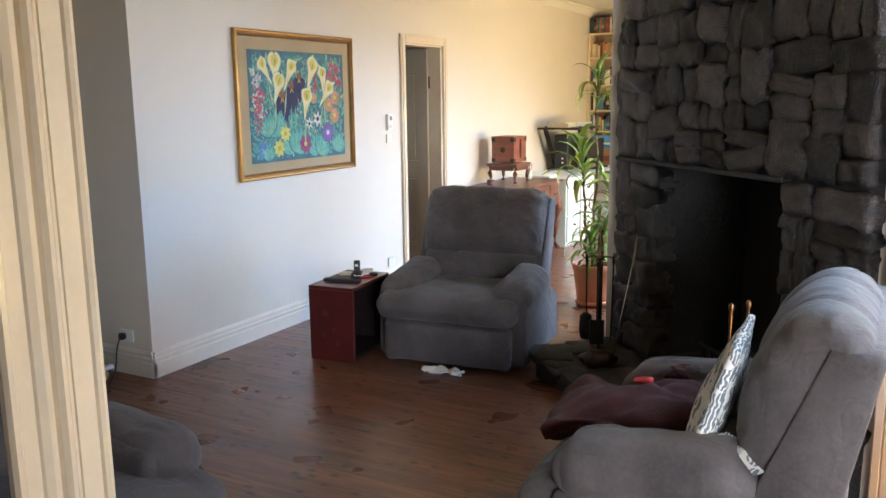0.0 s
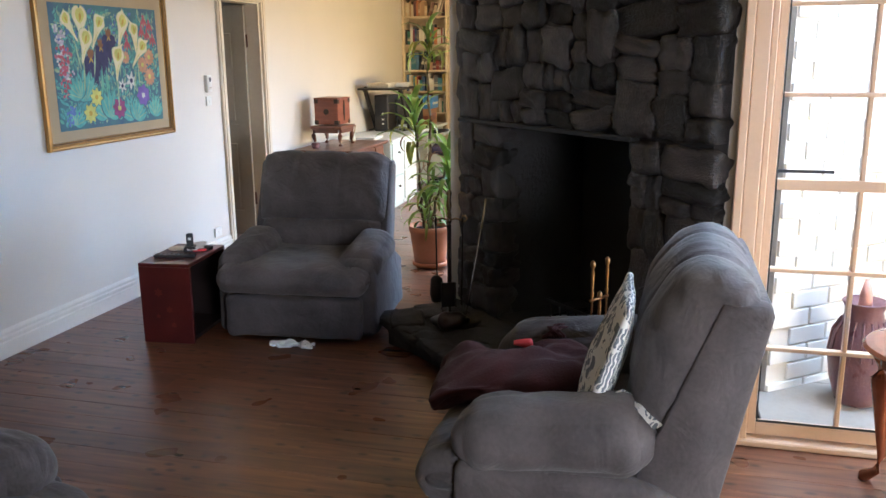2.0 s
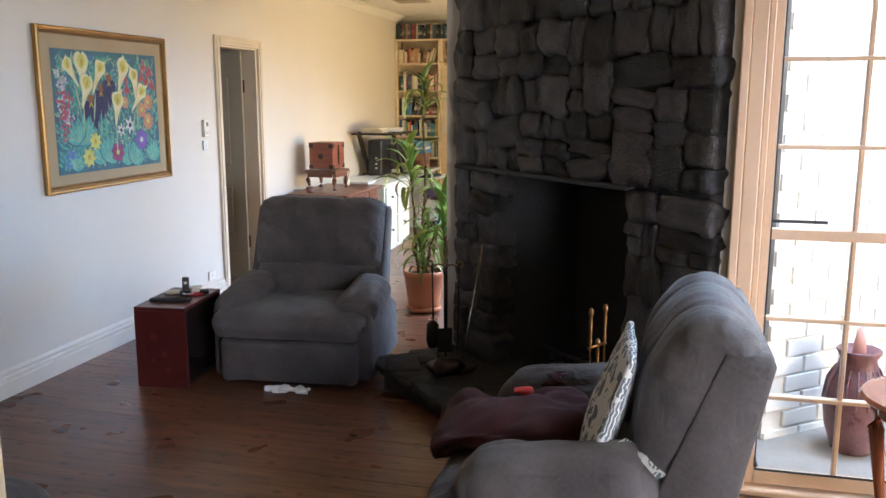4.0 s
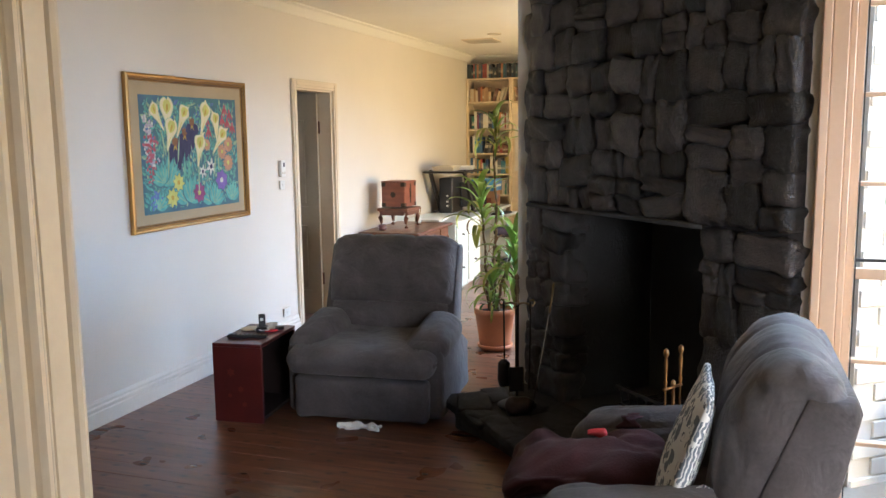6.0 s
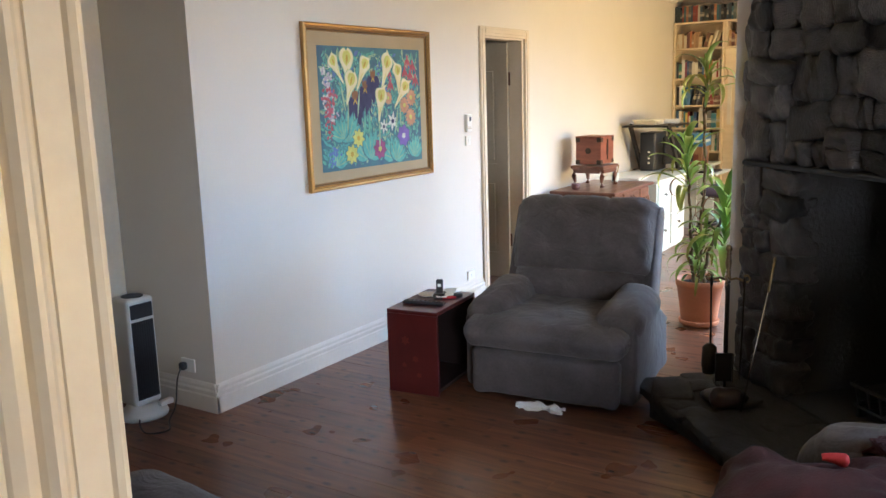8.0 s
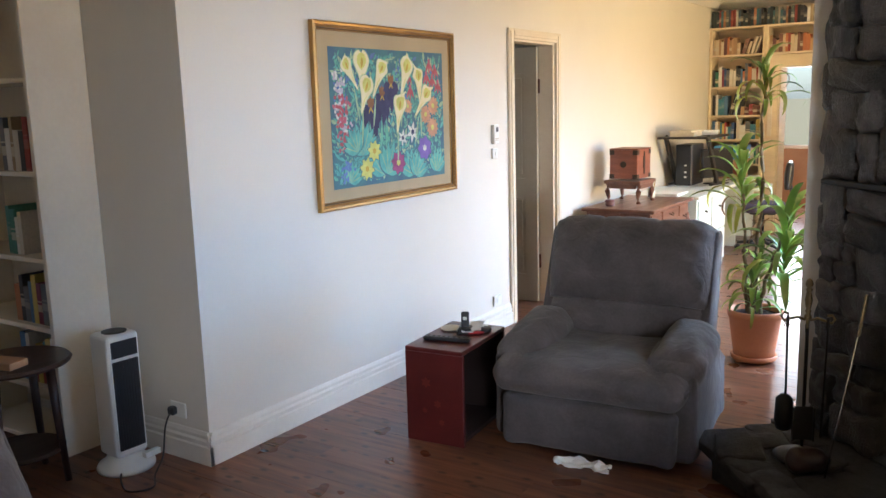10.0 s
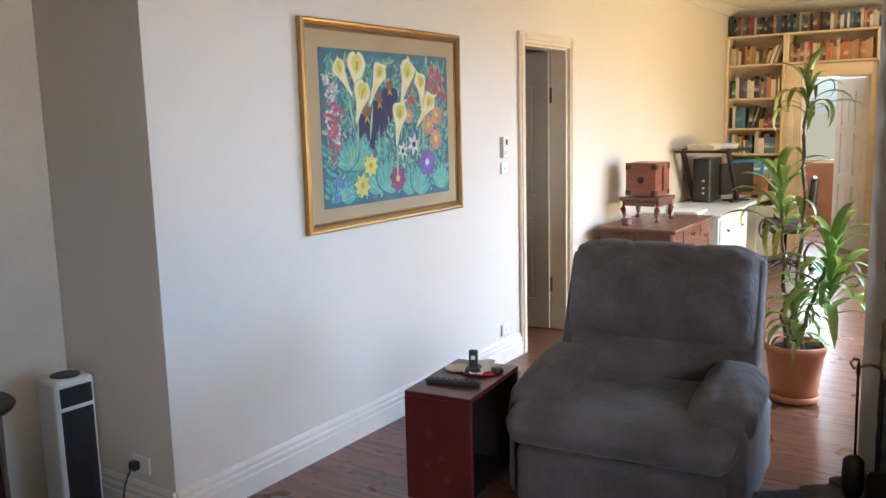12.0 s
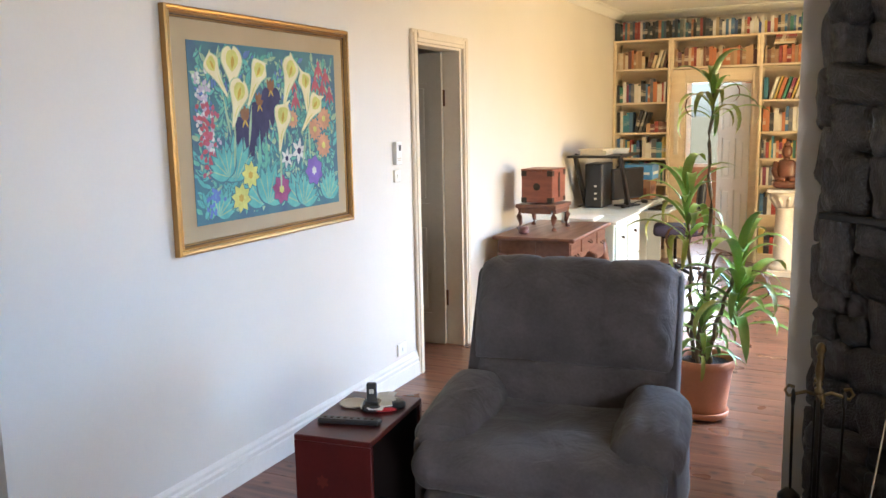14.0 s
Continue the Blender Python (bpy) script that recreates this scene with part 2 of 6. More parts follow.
M_MINT = mk("pale_mint_paint", (0.68, 0.77, 0.73), (0.62, 0.71, 0.67), 0.4, scale=2, fine=40, bump=0.05, dist=0.002)
M_SHELF = mk("pale_timber_shelf_paint", (0.72, 0.60, 0.42), (0.62, 0.50, 0.34), 0.5, scale=3, fine=40, stretch=(1, 1, 5), bump=0.06, dist=0.002)
M_TERRA = mk("terracotta_plastic", (0.62, 0.25, 0.11), (0.52, 0.20, 0.09), 0.5, scale=3, fine=60, bump=0.05, dist=0.002)
M_SOIL = mk("potting_soil", (0.03, 0.02, 0.014), (0.06, 0.04, 0.03), 0.95, scale=20, fine=90, bump=1.0, dist=0.02)
M_LEAF = mk("strap_leaf_green", (0.16, 0.33, 0.05), (0.31, 0.44, 0.085), 0.35, scale=3, fine=30, bump=0.1, obj=0.35, dist=0.002)
M_LEAFY = mk("yellowing_leaf", (0.42, 0.40, 0.06), (0.26, 0.32, 0.05), 0.45, scale=4, fine=30, bump=0.1, obj=0.25, dist=0.002)
M_LEAFB = mk("dry_leaf_brown", (0.26, 0.14, 0.06), (0.16, 0.08, 0.04), 0.7, scale=6, fine=30, bump=0.2)
M_CANE = mk("grey_brown_cane", (0.26, 0.20, 0.12), (0.16, 0.12, 0.07), 0.8, scale=4, fine=40, stretch=(1, 1, 10), bump=0.6, dist=0.004)
M_BLACK = mk("black_plastic", (0.018, 0.018, 0.02), (0.03, 0.03, 0.033), 0.4, scale=5, fine=120, bump=0.05, dist=0.001)
M_IRON = mk("black_wrought_iron", (0.02, 0.018, 0.016), (0.035, 0.03, 0.026), 0.45, 0.6, scale=10, fine=60, bump=0.3)
M_BRASS = mk("aged_brass", (0.46, 0.27, 0.13), (0.28, 0.15, 0.07), 0.34, 1.0, scale=10, fine=80, bump=0.1)
M_WHITEP = mk("white_plastic", (0.78, 0.77, 0.72), (0.74, 0.73, 0.68), 0.35, scale=4, fine=80, bump=0.02)
M_DARKW = mk("dark_stained_wood", (0.045, 0.018, 0.012), (0.022, 0.010, 0.007), 0.4, scale=3, fine=40, stretch=(6, 1, 1), bump=0.1, dist=0.002)
M_MAHOG = mk("mahogany_polish", (0.32, 0.10, 0.045), (0.18, 0.055, 0.025), 0.22, scale=3, fine=40, bump=0.05, dist=0.002)
M_BLANKET = mk("burgundy_knit", (0.050, 0.005, 0.010), (0.028, 0.003, 0.006), 0.95, scale=8, fine=140, bump=0.6, dist=0.004, sheen=0.04)
M_SCARLET = mk("scarlet_ribbon", (0.55, 0.03, 0.04), rough=0.6)
M_PAPER = mk("white_paper", (0.80, 0.80, 0.78), (0.74, 0.74, 0.72), 0.8, scale=6, fine=80, bump=0.1)
M_COLUMN = mk("cream_plaster_column", (0.74, 0.68, 0.58), (0.62, 0.55, 0.45), 0.7, scale=6, fine=50, bump=0.2)
M_BRONZE = mk("dark_bronze_wood", (0.16, 0.055, 0.025), (0.08, 0.03, 0.015), 0.35, scale=8, fine=50, bump=0.2)
M_BLOCK = mk("white_painted_block", (0.84, 0.82, 0.77), (0.77, 0.75, 0.70), 0.75, scale=4, fine=50, bump=0.4, obj=0.06)
M_PAVE = mk("pale_concrete_paving", (0.36, 0.31, 0.26), (0.27, 0.235, 0.20), 0.85, scale=3, fine=40, bump=0.4, obj=0.12)
M_GROUND = mk("dry_lawn_earth", (0.16, 0.15, 0.07), (0.24, 0.20, 0.12), 0.95, scale=2, fine=30, bump=0.6)
M_URN = mk("plum_glazed_clay", (0.12, 0.05, 0.06), (0.20, 0.09, 0.09), 0.3, scale=8, fine=40, bump=0.5, dist=0.006)
M_STEEL = mk("chromed_steel", (0.7, 0.7, 0.7), (0.6, 0.6, 0.6), 0.2, 1.0, bump=0.02)
M_NAVYC = mk("violet_grey_upholstery", (0.07, 0.055, 0.09), (0.05, 0.04, 0.07), 0.9, scale=10, fine=150, bump=0.3)
M_BLUEBOX = mk("blue_printed_card", (0.03, 0.13, 0.42), (0.10, 0.30, 0.60), 0.45, scale=7, fine=40, bump=0.03)
M_CARD = mk("brown_cardboard", (0.42, 0.22, 0.10), (0.34, 0.17, 0.08), 0.8, scale=5, fine=80, bump=0.1)
M_PAGES = mk("book_pages", (0.70, 0.62, 0.46), (0.58, 0.50, 0.36), 0.9, scale=30, fine=200, bump=0.2)
M_BOOK = mk_palette("book_covers", [(0.045, 0.05, 0.06), (0.34, 0.05, 0.04), (0.08, 0.17, 0.32), (0.66, 0.61, 0.52), (0.06, 0.20, 0.15), (0.48, 0.18, 0.07), (0.04, 0.04, 0.045), (0.72, 0.70, 0.65),
                                    (0.06, 0.20, 0.28), (0.36, 0.27, 0.16), (0.22, 0.04, 0.08), (0.14, 0.14, 0.16), (0.60, 0.56, 0.48), (0.55, 0.42, 0.10), (0.05, 0.09, 0.22), (0.70, 0.66, 0.58)])
M_BOOKDARK = mk_palette("book_covers_dark_set", [(0.035, 0.05, 0.055), (0.06, 0.11, 0.12), (0.26, 0.05, 0.04), (0.025, 0.025, 0.03), (0.05, 0.13, 0.16), (0.36, 0.16, 0.08), (0.07, 0.07, 0.065), (0.03, 0.045, 0.06), (0.48, 0.46, 0.40), (0.05, 0.08, 0.12), (0.03, 0.03, 0.03), (0.10, 0.12, 0.11)])
M_BOOKWARM = mk_palette("book_covers_warm_set", [(0.50, 0.32, 0.17), (0.50, 0.18, 0.07), (0.62, 0.52, 0.36), (0.28, 0.05, 0.04), (0.38, 0.24, 0.13), (0.56, 0.43, 0.27), (0.20, 0.10, 0.07), (0.14, 0.06, 0.06), (0.64, 0.56, 0.42)])
M_GLASS = mk_glass()


# ---- geometry helpers ----
def box(bm, x0, x1, y0, y1, z0, z1, bev=0.0, m=None, seg=1):
    mat = Matrix.Translation(((x0 + x1) / 2, (y0 + y1) / 2, (z0 + z1) / 2)) @ Matrix.Diagonal((x1 - x0, y1 - y0, z1 - z0, 1))
    g = bmesh.ops.create_cube(bm, size=1, matrix=mat)
    vs = g["verts"]
    if bev:
        es = list({e for v in vs for e in v.link_edges})
        r = bmesh.ops.bevel(bm, geom=es, offset=bev, segments=seg, affect="EDGES", profile=0.5)
        vs = list({v for v in vs if v.is_valid} | set(r["verts"]))
    if m is not None:
        bmesh.ops.transform(bm, matrix=m, verts=vs)
    return vs


def tube(bm, pts, radii, seg=8, cap=True):
    """A swept round bar through the points."""
    pts = [Vector(p) for p in pts]
    if not hasattr(radii, "__len__"):
        radii = [radii] * len(pts)
    rings = []
    for i, p in enumerate(pts):
        d = (pts[min(i + 1, len(pts) - 1)] - pts[max(i - 1, 0)]).normalized()
        q = d.to_track_quat("Z", "Y")
        rings.append([bm.verts.new(p + q @ Vector((math.cos(a) * radii[i], math.sin(a) * radii[i], 0))) for a in (2 * math.pi * k / seg for k in range(seg))])
    for a, b in zip(rings, rings[1:]):
        for k in range(seg):
            bm.faces.new((a[k], a[(k + 1) % seg], b[(k + 1) % seg], b[k]))
    if cap:
        bm.faces.new(rings[0][::-1])
        bm.faces.new(rings[-1])


def lathe(bm, prof, seg=24, c=(0, 0, 0)):
    rings = [[bm.verts.new((c[0] + r * math.cos(2 * math.pi * k / seg), c[1] + r * math.sin(2 * math.pi * k / seg), c[2] + z)) for k in range(seg)] for r, z in prof]
    for a, b in zip(rings, rings[1:]):
        for k in range(seg):
            bm.faces.new((a[k], a[(k + 1) % seg], b[(k + 1) % seg], b[k]))
    bm.faces.new(rings[0][::-1])
    bm.faces.new(rings[-1])


def prism(bm, poly, z0, z1):
    lo = [bm.verts.new((x, y, z0)) for x, y in poly]
    hi = [bm.verts.new((x, y, z1)) for x, y in poly]
    n = len(poly)
    bm.faces.new(lo[::-1])
    bm.faces.new(hi)
    for i in range(n):
        bm.faces.new((lo[i], lo[(i + 1) % n], hi[(i + 1) % n], hi[i]))


def puff(bm, hx, hy, hz, r, m, bulge=(0, 0, 0), n=12, wob=0.006, seed=0, freq=5.0, crease=0.0):
    """A stuffed block: rounded box whose faces swell, with soft folds."""
    seen = {}
    half = Vector((hx, hy, hz))
    ts = [math.sin(math.pi / 2 * (2 * i / n - 1)) for i in range(n + 1)]
    made = []

    def vert(p):
        k = (round(p[0], 5), round(p[1], 5), round(p[2], 5))
        if k in seen:
            return seen[k]
        q = Vector(p[i] * half[i] for i in range(3))
        inner = Vector(max(0.0, half[i] - r) for i in range(3))
        c = Vector(min(max(q[i], -inner[i]), inner[i]) for i in range(3))
        d = q - c
        nrm = d.normalized() if d.length > 1e-6 else Vector((0, 0, 1))
        s = c + nrm * min(r, d.length if d.length < r else r)
        b = [(1 - p[(i + 1) % 3] ** 2) * (1 - p[(i + 2) % 3] ** 2) for i in range(3)]
        s += Vector(bulge[i] * b[i] * (1 if p[i] > 0.5 else -1 if p[i] < -0.5 else 2 * p[i]) for i in range(3))
        w = noise.noise(s * freq + Vector((seed * 7.1, seed * 3.3, 0))) * wob + noise.noise(s * freq * 3.1 + Vector((seed, 0, 5))) * wob * 0.35
        if crease:
            edge = max(abs(p[0]), abs(p[2])) ** 4
            w += crease * edge * math.sin(38 * (s.x + s.z) + 3 * noise.noise(s * 6))
        s += nrm * w
        v = bm.verts.new(m @ s)
        seen[k] = v
        made.append(v)
        return v

    for ax in range(3):
        for sg in (-1, 1):
            for i in range(n):
                for j in range(n):
                    quad = []
                    for a, b in ((i, j), (i + 1, j), (i + 1, j + 1), (i, j + 1)):
                        p = [0, 0, 0]
                        p[ax], p[(ax + 1) % 3], p[(ax + 2) % 3] = sg, ts[a], ts[b]
                        quad.append(vert(p))
                    if len(set(quad)) == 4:
                        try:
                            bm.faces.new(quad if sg > 0 else quad[::-1])
                        except ValueError:
                            pass
    return made


def mesh_of(name, bm, mat, smooth=False):
    bmesh.ops.recalc_face_normals(bm, faces=bm.faces)
    me = bpy.data.meshes.new(name)
    bm.to_mesh(me)
    bm.free()
    for mt in (mat if isinstance(mat, (list, tuple)) else [mat]):
        me.materials.append(mt)
    if smooth:
        me.shade_smooth()
    return me


def part(name, bm, mat, parent, label="", smooth=False):
    ob = new(name, mesh_of(name, bm, mat, smooth))
    ob.parent = parent
    if label:
        ob["label"] = label
    return ob


def thing(name, label, category, m=None, group="", kind=""):
    ob = new(name)
    ob.empty_display_size = 0.1
    if m is not None:
        ob.matrix_world = m
    return tagged(ob, label, category, group, kind)


def solo(name, bm, mat, label, category, m=None, smooth=False, group="", kind=""):
    ob = new(name, mesh_of(name, bm, mat, smooth))
    if m is not None:
        ob.matrix_world = m
    return tagged(ob, label, category, group, kind)


def structure(name, bm, mat, label, category, smooth=False):
    return solo(name, bm, mat, label, category, kind="structure", smooth=smooth)


def boxes(*bs, bev=0.0):
    bm = bmesh.new()
    for b in bs:
        box(bm, *b, bev=bev)
    return bm


def moulding(bm, prof, path_a, path_b, out):
    """A straight run of a profile (out, up) from a to b; out is the way it stands off the wall."""
    a, b, o = Vector(path_a), Vector(path_b), Vector(out)
    up = (b - a).normalized().cross(o)
    up = up if abs(up.z) < 0.5 or up.z > 0 else -up
    ra = [bm.verts.new(a + o * p + up * q) for p, q in prof]
    rb = [bm.verts.new(b + o * p + up * q) for p, q in prof]
    n = len(prof)
    for i in range(n):
        bm.faces.new((ra[i], ra[(i + 1) % n], rb[(i + 1) % n], rb[i]))
    bm.faces.new(ra)
    bm.faces.new(rb)


# ---- the setting ----
CEIL = 2.72
XW = -2.27          # painting wall
YN = 12.62          # far wall of the study
YW = 4.87           # glazed wall
structure("wall_west", boxes((XW - 0.13, XW, 4.66, 7.56, 0, CEIL), (XW - 0.13, XW, 8.24, YN, 0, CEIL), (XW - 0.13, XW, 7.56, 8.24, 2.06, CEIL)), M_WALL, "cream painted plaster wall with a doorway", "wall")
structure("wall_return", boxes((-4.1, XW - 0.13, 4.66, 4.79, 0, CEIL)), M_WALL, "cream plaster return wall in shade", "wall")
structure("wall_alcove_west", boxes((-4.23, -4.1, 2.2, 4.79, 0, CEIL)), M_WALL, "cream plaster wall at the alcove end", "wall")
structure("wall_south", boxes((-4.1, -1.15, 2.212, 2.342, 0, CEIL), (2.75, 4.3, 2.212, 2.342, 0, CEIL), (-1.15, 2.75, 2.212, 2.342, 2.35, CEIL)), M_WALL, "cream plaster wall with wide openings", "wall")
structure("wall_hall", boxes((-2.6, 3.3, -1.13, -1.0, 0, CEIL), (-2.73, -2.6, -1.13, 2.25, 0, CEIL), (3.2, 3.33, -1.13, 0.0, 0, CEIL), (3.2, 3.33, 1.2, 2.25, 0, CEIL), (3.2, 3.33, 0.0, 1.2, 0, 0.8), (3.2, 3.33, 0.0, 1.2, 2.0, CEIL)), M_WALL, "cream plaster walls of the entry hall", "wall")
# the window opening here is assumed, a way in for the east light
structure("wall_east", boxes((4.2, 4.33, 2.25, 2.5, 0, CEIL), (4.2, 4.33, 4.55, YW, 0, CEIL), (4.2, 4.33, 2.5, 4.55, 2.35, CEIL), (4.2, 4.33, 2.5, 4.55, 0, 0.25)), M_WALL, "cream plaster wall with an assumed wide window", "wall")
structure("wall_glazed", boxes((1.425, 1.50, YW - 0.02, YW + 0.12, 0, CEIL), (3.98, 4.2, YW - 0.02, YW + 0.12, 0, CEIL), (1.50, 3.98, YW - 0.02, YW + 0.12, 2.42, CEIL)), M_WALL, "cream plaster wall round the glazed doors", "wall")
bm = bmesh.new()
prism(bm, [(-0.066, 6.28), (0.03, 6.25), (0.10, 6.18), (0.24, 6.32), (0.24, 6.46), (-0.066, 6.46)], 0, CEIL)
structure("wall_pier", bm, M_WALL, "narrow cream plaster wall end beside the chimney", "wall")
structure("wall_study_south", boxes((0.24, 1.63, 6.33, 6.46, 0, CEIL)), M_WALL, "cream plaster wall behind the chimney", "wall")
structure("wall_study_east", boxes((1.5, 1.63, 6.46, 8.1, 0, CEIL), (1.5, 1.63, 10.9, YN, 0, CEIL), (1.5, 1.63, 8.1, 10.9, 2.3, CEIL), (1.5, 1.63, 8.1, 10.9, 0, 0.45)), M_WALL, "cream plaster wall with a long window", "wall")
structure("wall_north", boxes((XW - 0.13, -1.49, YN, YN + 0.13, 0, CEIL), (-0.80, 1.63, YN, YN + 0.13, 0, CEIL), (-1.49, -0.80, YN, YN + 0.13, 1.94, CEIL)), M_WALL, "cream plaster end wall with a doorway", "wall")
structure("wall_lobby", boxes((-2.75, -2.65, YN + 0.13, 15.2, 0, CEIL), (0.4, 0.5, YN + 0.13, 15.2, 0, CEIL), (-2.65, -2.2, 15.1, 15.2, 0, CEIL), (-1.15, 0.4, 15.1, 15.2, 0, CEIL), (-2.2, -1.15, 15.1, 15.2, 0, 0.85), (-2.2, -1.15, 15.1, 15.2, 2.2, CEIL), (-2.75, -2.4, YN + 0.03, YN + 0.13, 0, CEIL)), M_CARD, "peach painted lobby walls with a window", "wall")
structure("wall_side_room", boxes((-4.1, -4.0, 4.79, 9.6, 0, CEIL), (-4.0, XW - 0.13, 9.5, 9.6, 0, CEIL)), M_WALL, "dim plaster walls of the side room", "wall")
structure("ceiling", boxes((-4.3, 4.4, -1.2, 5.0, CEIL, CEIL + 0.12), (-4.3, 1.7, 5.0, 15.3, CEIL, CEIL + 0.12)), M_CEIL, "flat cream painted ceiling", "ceiling")
structure("floor", boxes((-4.3, 4.4, -1.2, 5.0, -0.14, -0.022), (-4.3, 1.7, 5.0, 15.3, -0.14, -0.022)), M_SUB, "dark subfloor under the boards", "floor")

# cornice along the painting wall and the end wall
COVE = [(0.0, 0.0), (0.0, -0.085), (0.012, -0.085), (0.03, -0.06), (0.06, -0.025), (0.085, -0.012), (0.085, 0.0)]
bm = bmesh.new()
for a, b, o in (((XW, 4.66, CEIL), (XW, YN, CEIL), (1, 0, 0)), ((XW, YN, CEIL), (1.5, YN, CEIL), (0, -1, 0)), ((-4.1, 4.66, CEIL), (XW, 4.66, CEIL), (0, -1, 0))):
    moulding(bm, COVE, a, b, o)
structure("cornice", bm, M_CEIL, "plain cream cove cornice", "cornice", smooth=False)

# skirting: tall moulded profile
SK = [(0.0, 0.0), (0.022, 0.0), (0.022, 0.085), (0.016, 0.092), (0.018, 0.112), (0.011, 0.122), (0.011, 0.137), (0.004, 0.152), (0.0, 0.155)]
bm = bmesh.new()
for a, b, o in (((XW, 4.641, 0), (XW, 7.487, 0), (1, 0, 0)), ((XW, 8.31, 0), (XW, YN, 0), (1, 0, 0)), ((-4.1, 4.66, 0), (XW + 0.022, 4.66, 0), (0, -1, 0))):
    moulding(bm, SK, a, b, o)
structure("baseboard", bm, M_SKIRT, "tall moulded cream skirting board", "skirting board")


def architrave(bm, y0, y1, z1, x, w=0.072, t=0.022):
    for ya, yb in ((y0 - w, y0), (y1, y1 + w)):
        box(bm, x, x + t, ya, yb, 0, z1 + w, bev=0.004)
        box(bm, x + t - 0.002, x + t + 0.007, ya + 0.016, yb - 0.022, 0, z1 + w - 0.02, bev=0.003)
    box(bm, x, x + t, y0 + 0.001, y1 - 0.001, z1, z1 + w, bev=0.004)
    box(bm, x + t - 0.002, x + t + 0.007, y0, y1, z1 + 0.022, z1 + w - 0.018, bev=0.003)


bm = bmesh.new()
architrave(bm, 7.56, 8.24, 2.05, XW)
structure("trim_door_architrave", bm, M_TRIM, "moulded cream gloss door architrave", "door frame")
structure("trim_door_jamb", boxes((XW - 0.128, XW - 0.002, 7.562, 7.585, 0, 2.035), (XW - 0.128, XW - 0.002, 8.215, 8.238, 0, 2.035), (XW - 0.128, XW - 0.002, 7.562, 8.238, 2.036, 2.058), (XW - 0.085, XW - 0.06, 7.585, 7.6, 0, 2.03)), M_TRIM, "cream gloss door jamb and stop", "door frame")


def panel_door(name, w, h, label, m, panels, mat, knob=True, hinges=()):
    d = thing(name, label, "door", m, kind="structure")
    bm = bmesh.new()
    t = 0.036
    st = 0.10
    zs = [0.0] + [z for p in panels for z in p] + [h]
    box(bm, 0, st, 0, t, 0, h, bev=0.002)
    box(bm, w - st, w, 0, t, 0, h, bev=0.002)
    box(bm, w / 2 - st / 2, w / 2 + st / 2, 0.0005, t - 0.0005, 0, h)
    for i in range(0, len(zs), 2):
        box(bm, st - 0.001, w - st + 0.001, 0.001, t - 0.001, zs[i], zs[i + 1])
    part("door_leaf", bm, mat, d)
    for z0, z1 in panels:
        for xa, xb in ((st, w / 2 - st / 2), (w / 2 + st / 2, w - st)):
            bm = boxes((xa - 0.005, xb + 0.005, 0.014, t - 0.014, z0 - 0.005, z1 + 0.005))
            box(bm, xa + 0.03, xb - 0.03, 0.007, t - 0.007, z0 + 0.03, z1 - 0.03, bev=0.006)
            part("door_panel", bm, mat, d)
    for z in hinges:
        bm = boxes((-0.014, 0.042, -0.005, 0.006, z - 0.055, z + 0.055))
        tube(bm, [(-0.004, -0.006, z - 0.052), (-0.004, -0.006, z + 0.052)], 0.007)
        part("hinge", bm, M_BRONZE, d, "dull bronze butt hinge")
    if knob:
        bm = bmesh.new()
        lathe(bm, [(0.02, 0), (0.02, 0.004), (0.008, 0.008), (0.008, 0.03), (0.022, 0.036), (0.026, 0.05), (0.016, 0.06)], 16)
        bmesh.ops.transform(bm, matrix=pose(w - 0.06, -0.002, 1.0, 90), verts=bm.verts)
        part("door_knob", bm, M_BRASS, d, "round brass door knob", smooth=True)
    return d


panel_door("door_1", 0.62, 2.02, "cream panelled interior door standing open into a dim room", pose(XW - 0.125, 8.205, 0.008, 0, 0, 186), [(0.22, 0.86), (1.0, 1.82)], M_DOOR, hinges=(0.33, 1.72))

# the post between the two openings, with moulded casing
post = thing("post_casing", "cream gloss painted timber post with moulded casings", "post", kind="structure")
part("post_core", boxes((0.083, 0.136, 2.237, 2.397, 0, 2.35)), M_TRIM, post)
bm = bmesh.new()
PROF = [(0.0, 0.158), (0.03, 0.166), (0.08, 0.167), (0.10, 0.163), (0.25, 0.163), (0.27, 0.168), (0.34, 0.174), (0.39, 0.174), (0.42, 0.162), (0.44, 0.162), (0.46, 0.172), (0.50, 0.180), (0.54, 0.180), (0.58, 0.173),
        (0.61, 0.170), (0.62, 0.166), (0.635, 0.166), (0.64, 0.170), (0.84, 0.170), (0.85, 0.166), (0.865, 0.166), (0.88, 0.173), (0.92, 0.177), (0.96, 0.175), (1.0, 0.162)]
prism(bm, [(0.123, 2.212)] + [(x - 0.022, 2.212 + 0.200 * q) for q, x in PROF] + [(0.123, 2.412)], 0, 2.35)
part("moulded_casing", bm, M_TRIM, post)
bm = boxes((-1.1, 2.7, 2.177, 2.212, 2.35, 2.45), (-1.1, 2.7, 2.344, 2.377, 2.35, 2.45), bev=0.005)
structure("trim_opening_head", bm, M_TRIM, "cream gloss casing over the wide openings", "trim")

# ---- glazed doors to the courtyard ----
win = thing("window_1", "cream painted glazed doors with small panes onto a courtyard", "window", kind="structure")
bm = boxes((1.452, 1.485, 4.79, 4.848, 0, 2.42), (1.487, 1.545, 4.80, 4.93, 0, 2.42), (1.547, 1.572, 4.815, 4.92, 0, 2.39), bev=0.004)
box(bm, 1.545, 3.98, 4.80, 4.93, 2.36, 2.42, bev=0.004)
box(bm, 3.93, 3.98, 4.80, 4.93, 0, 2.36, bev=0.004)
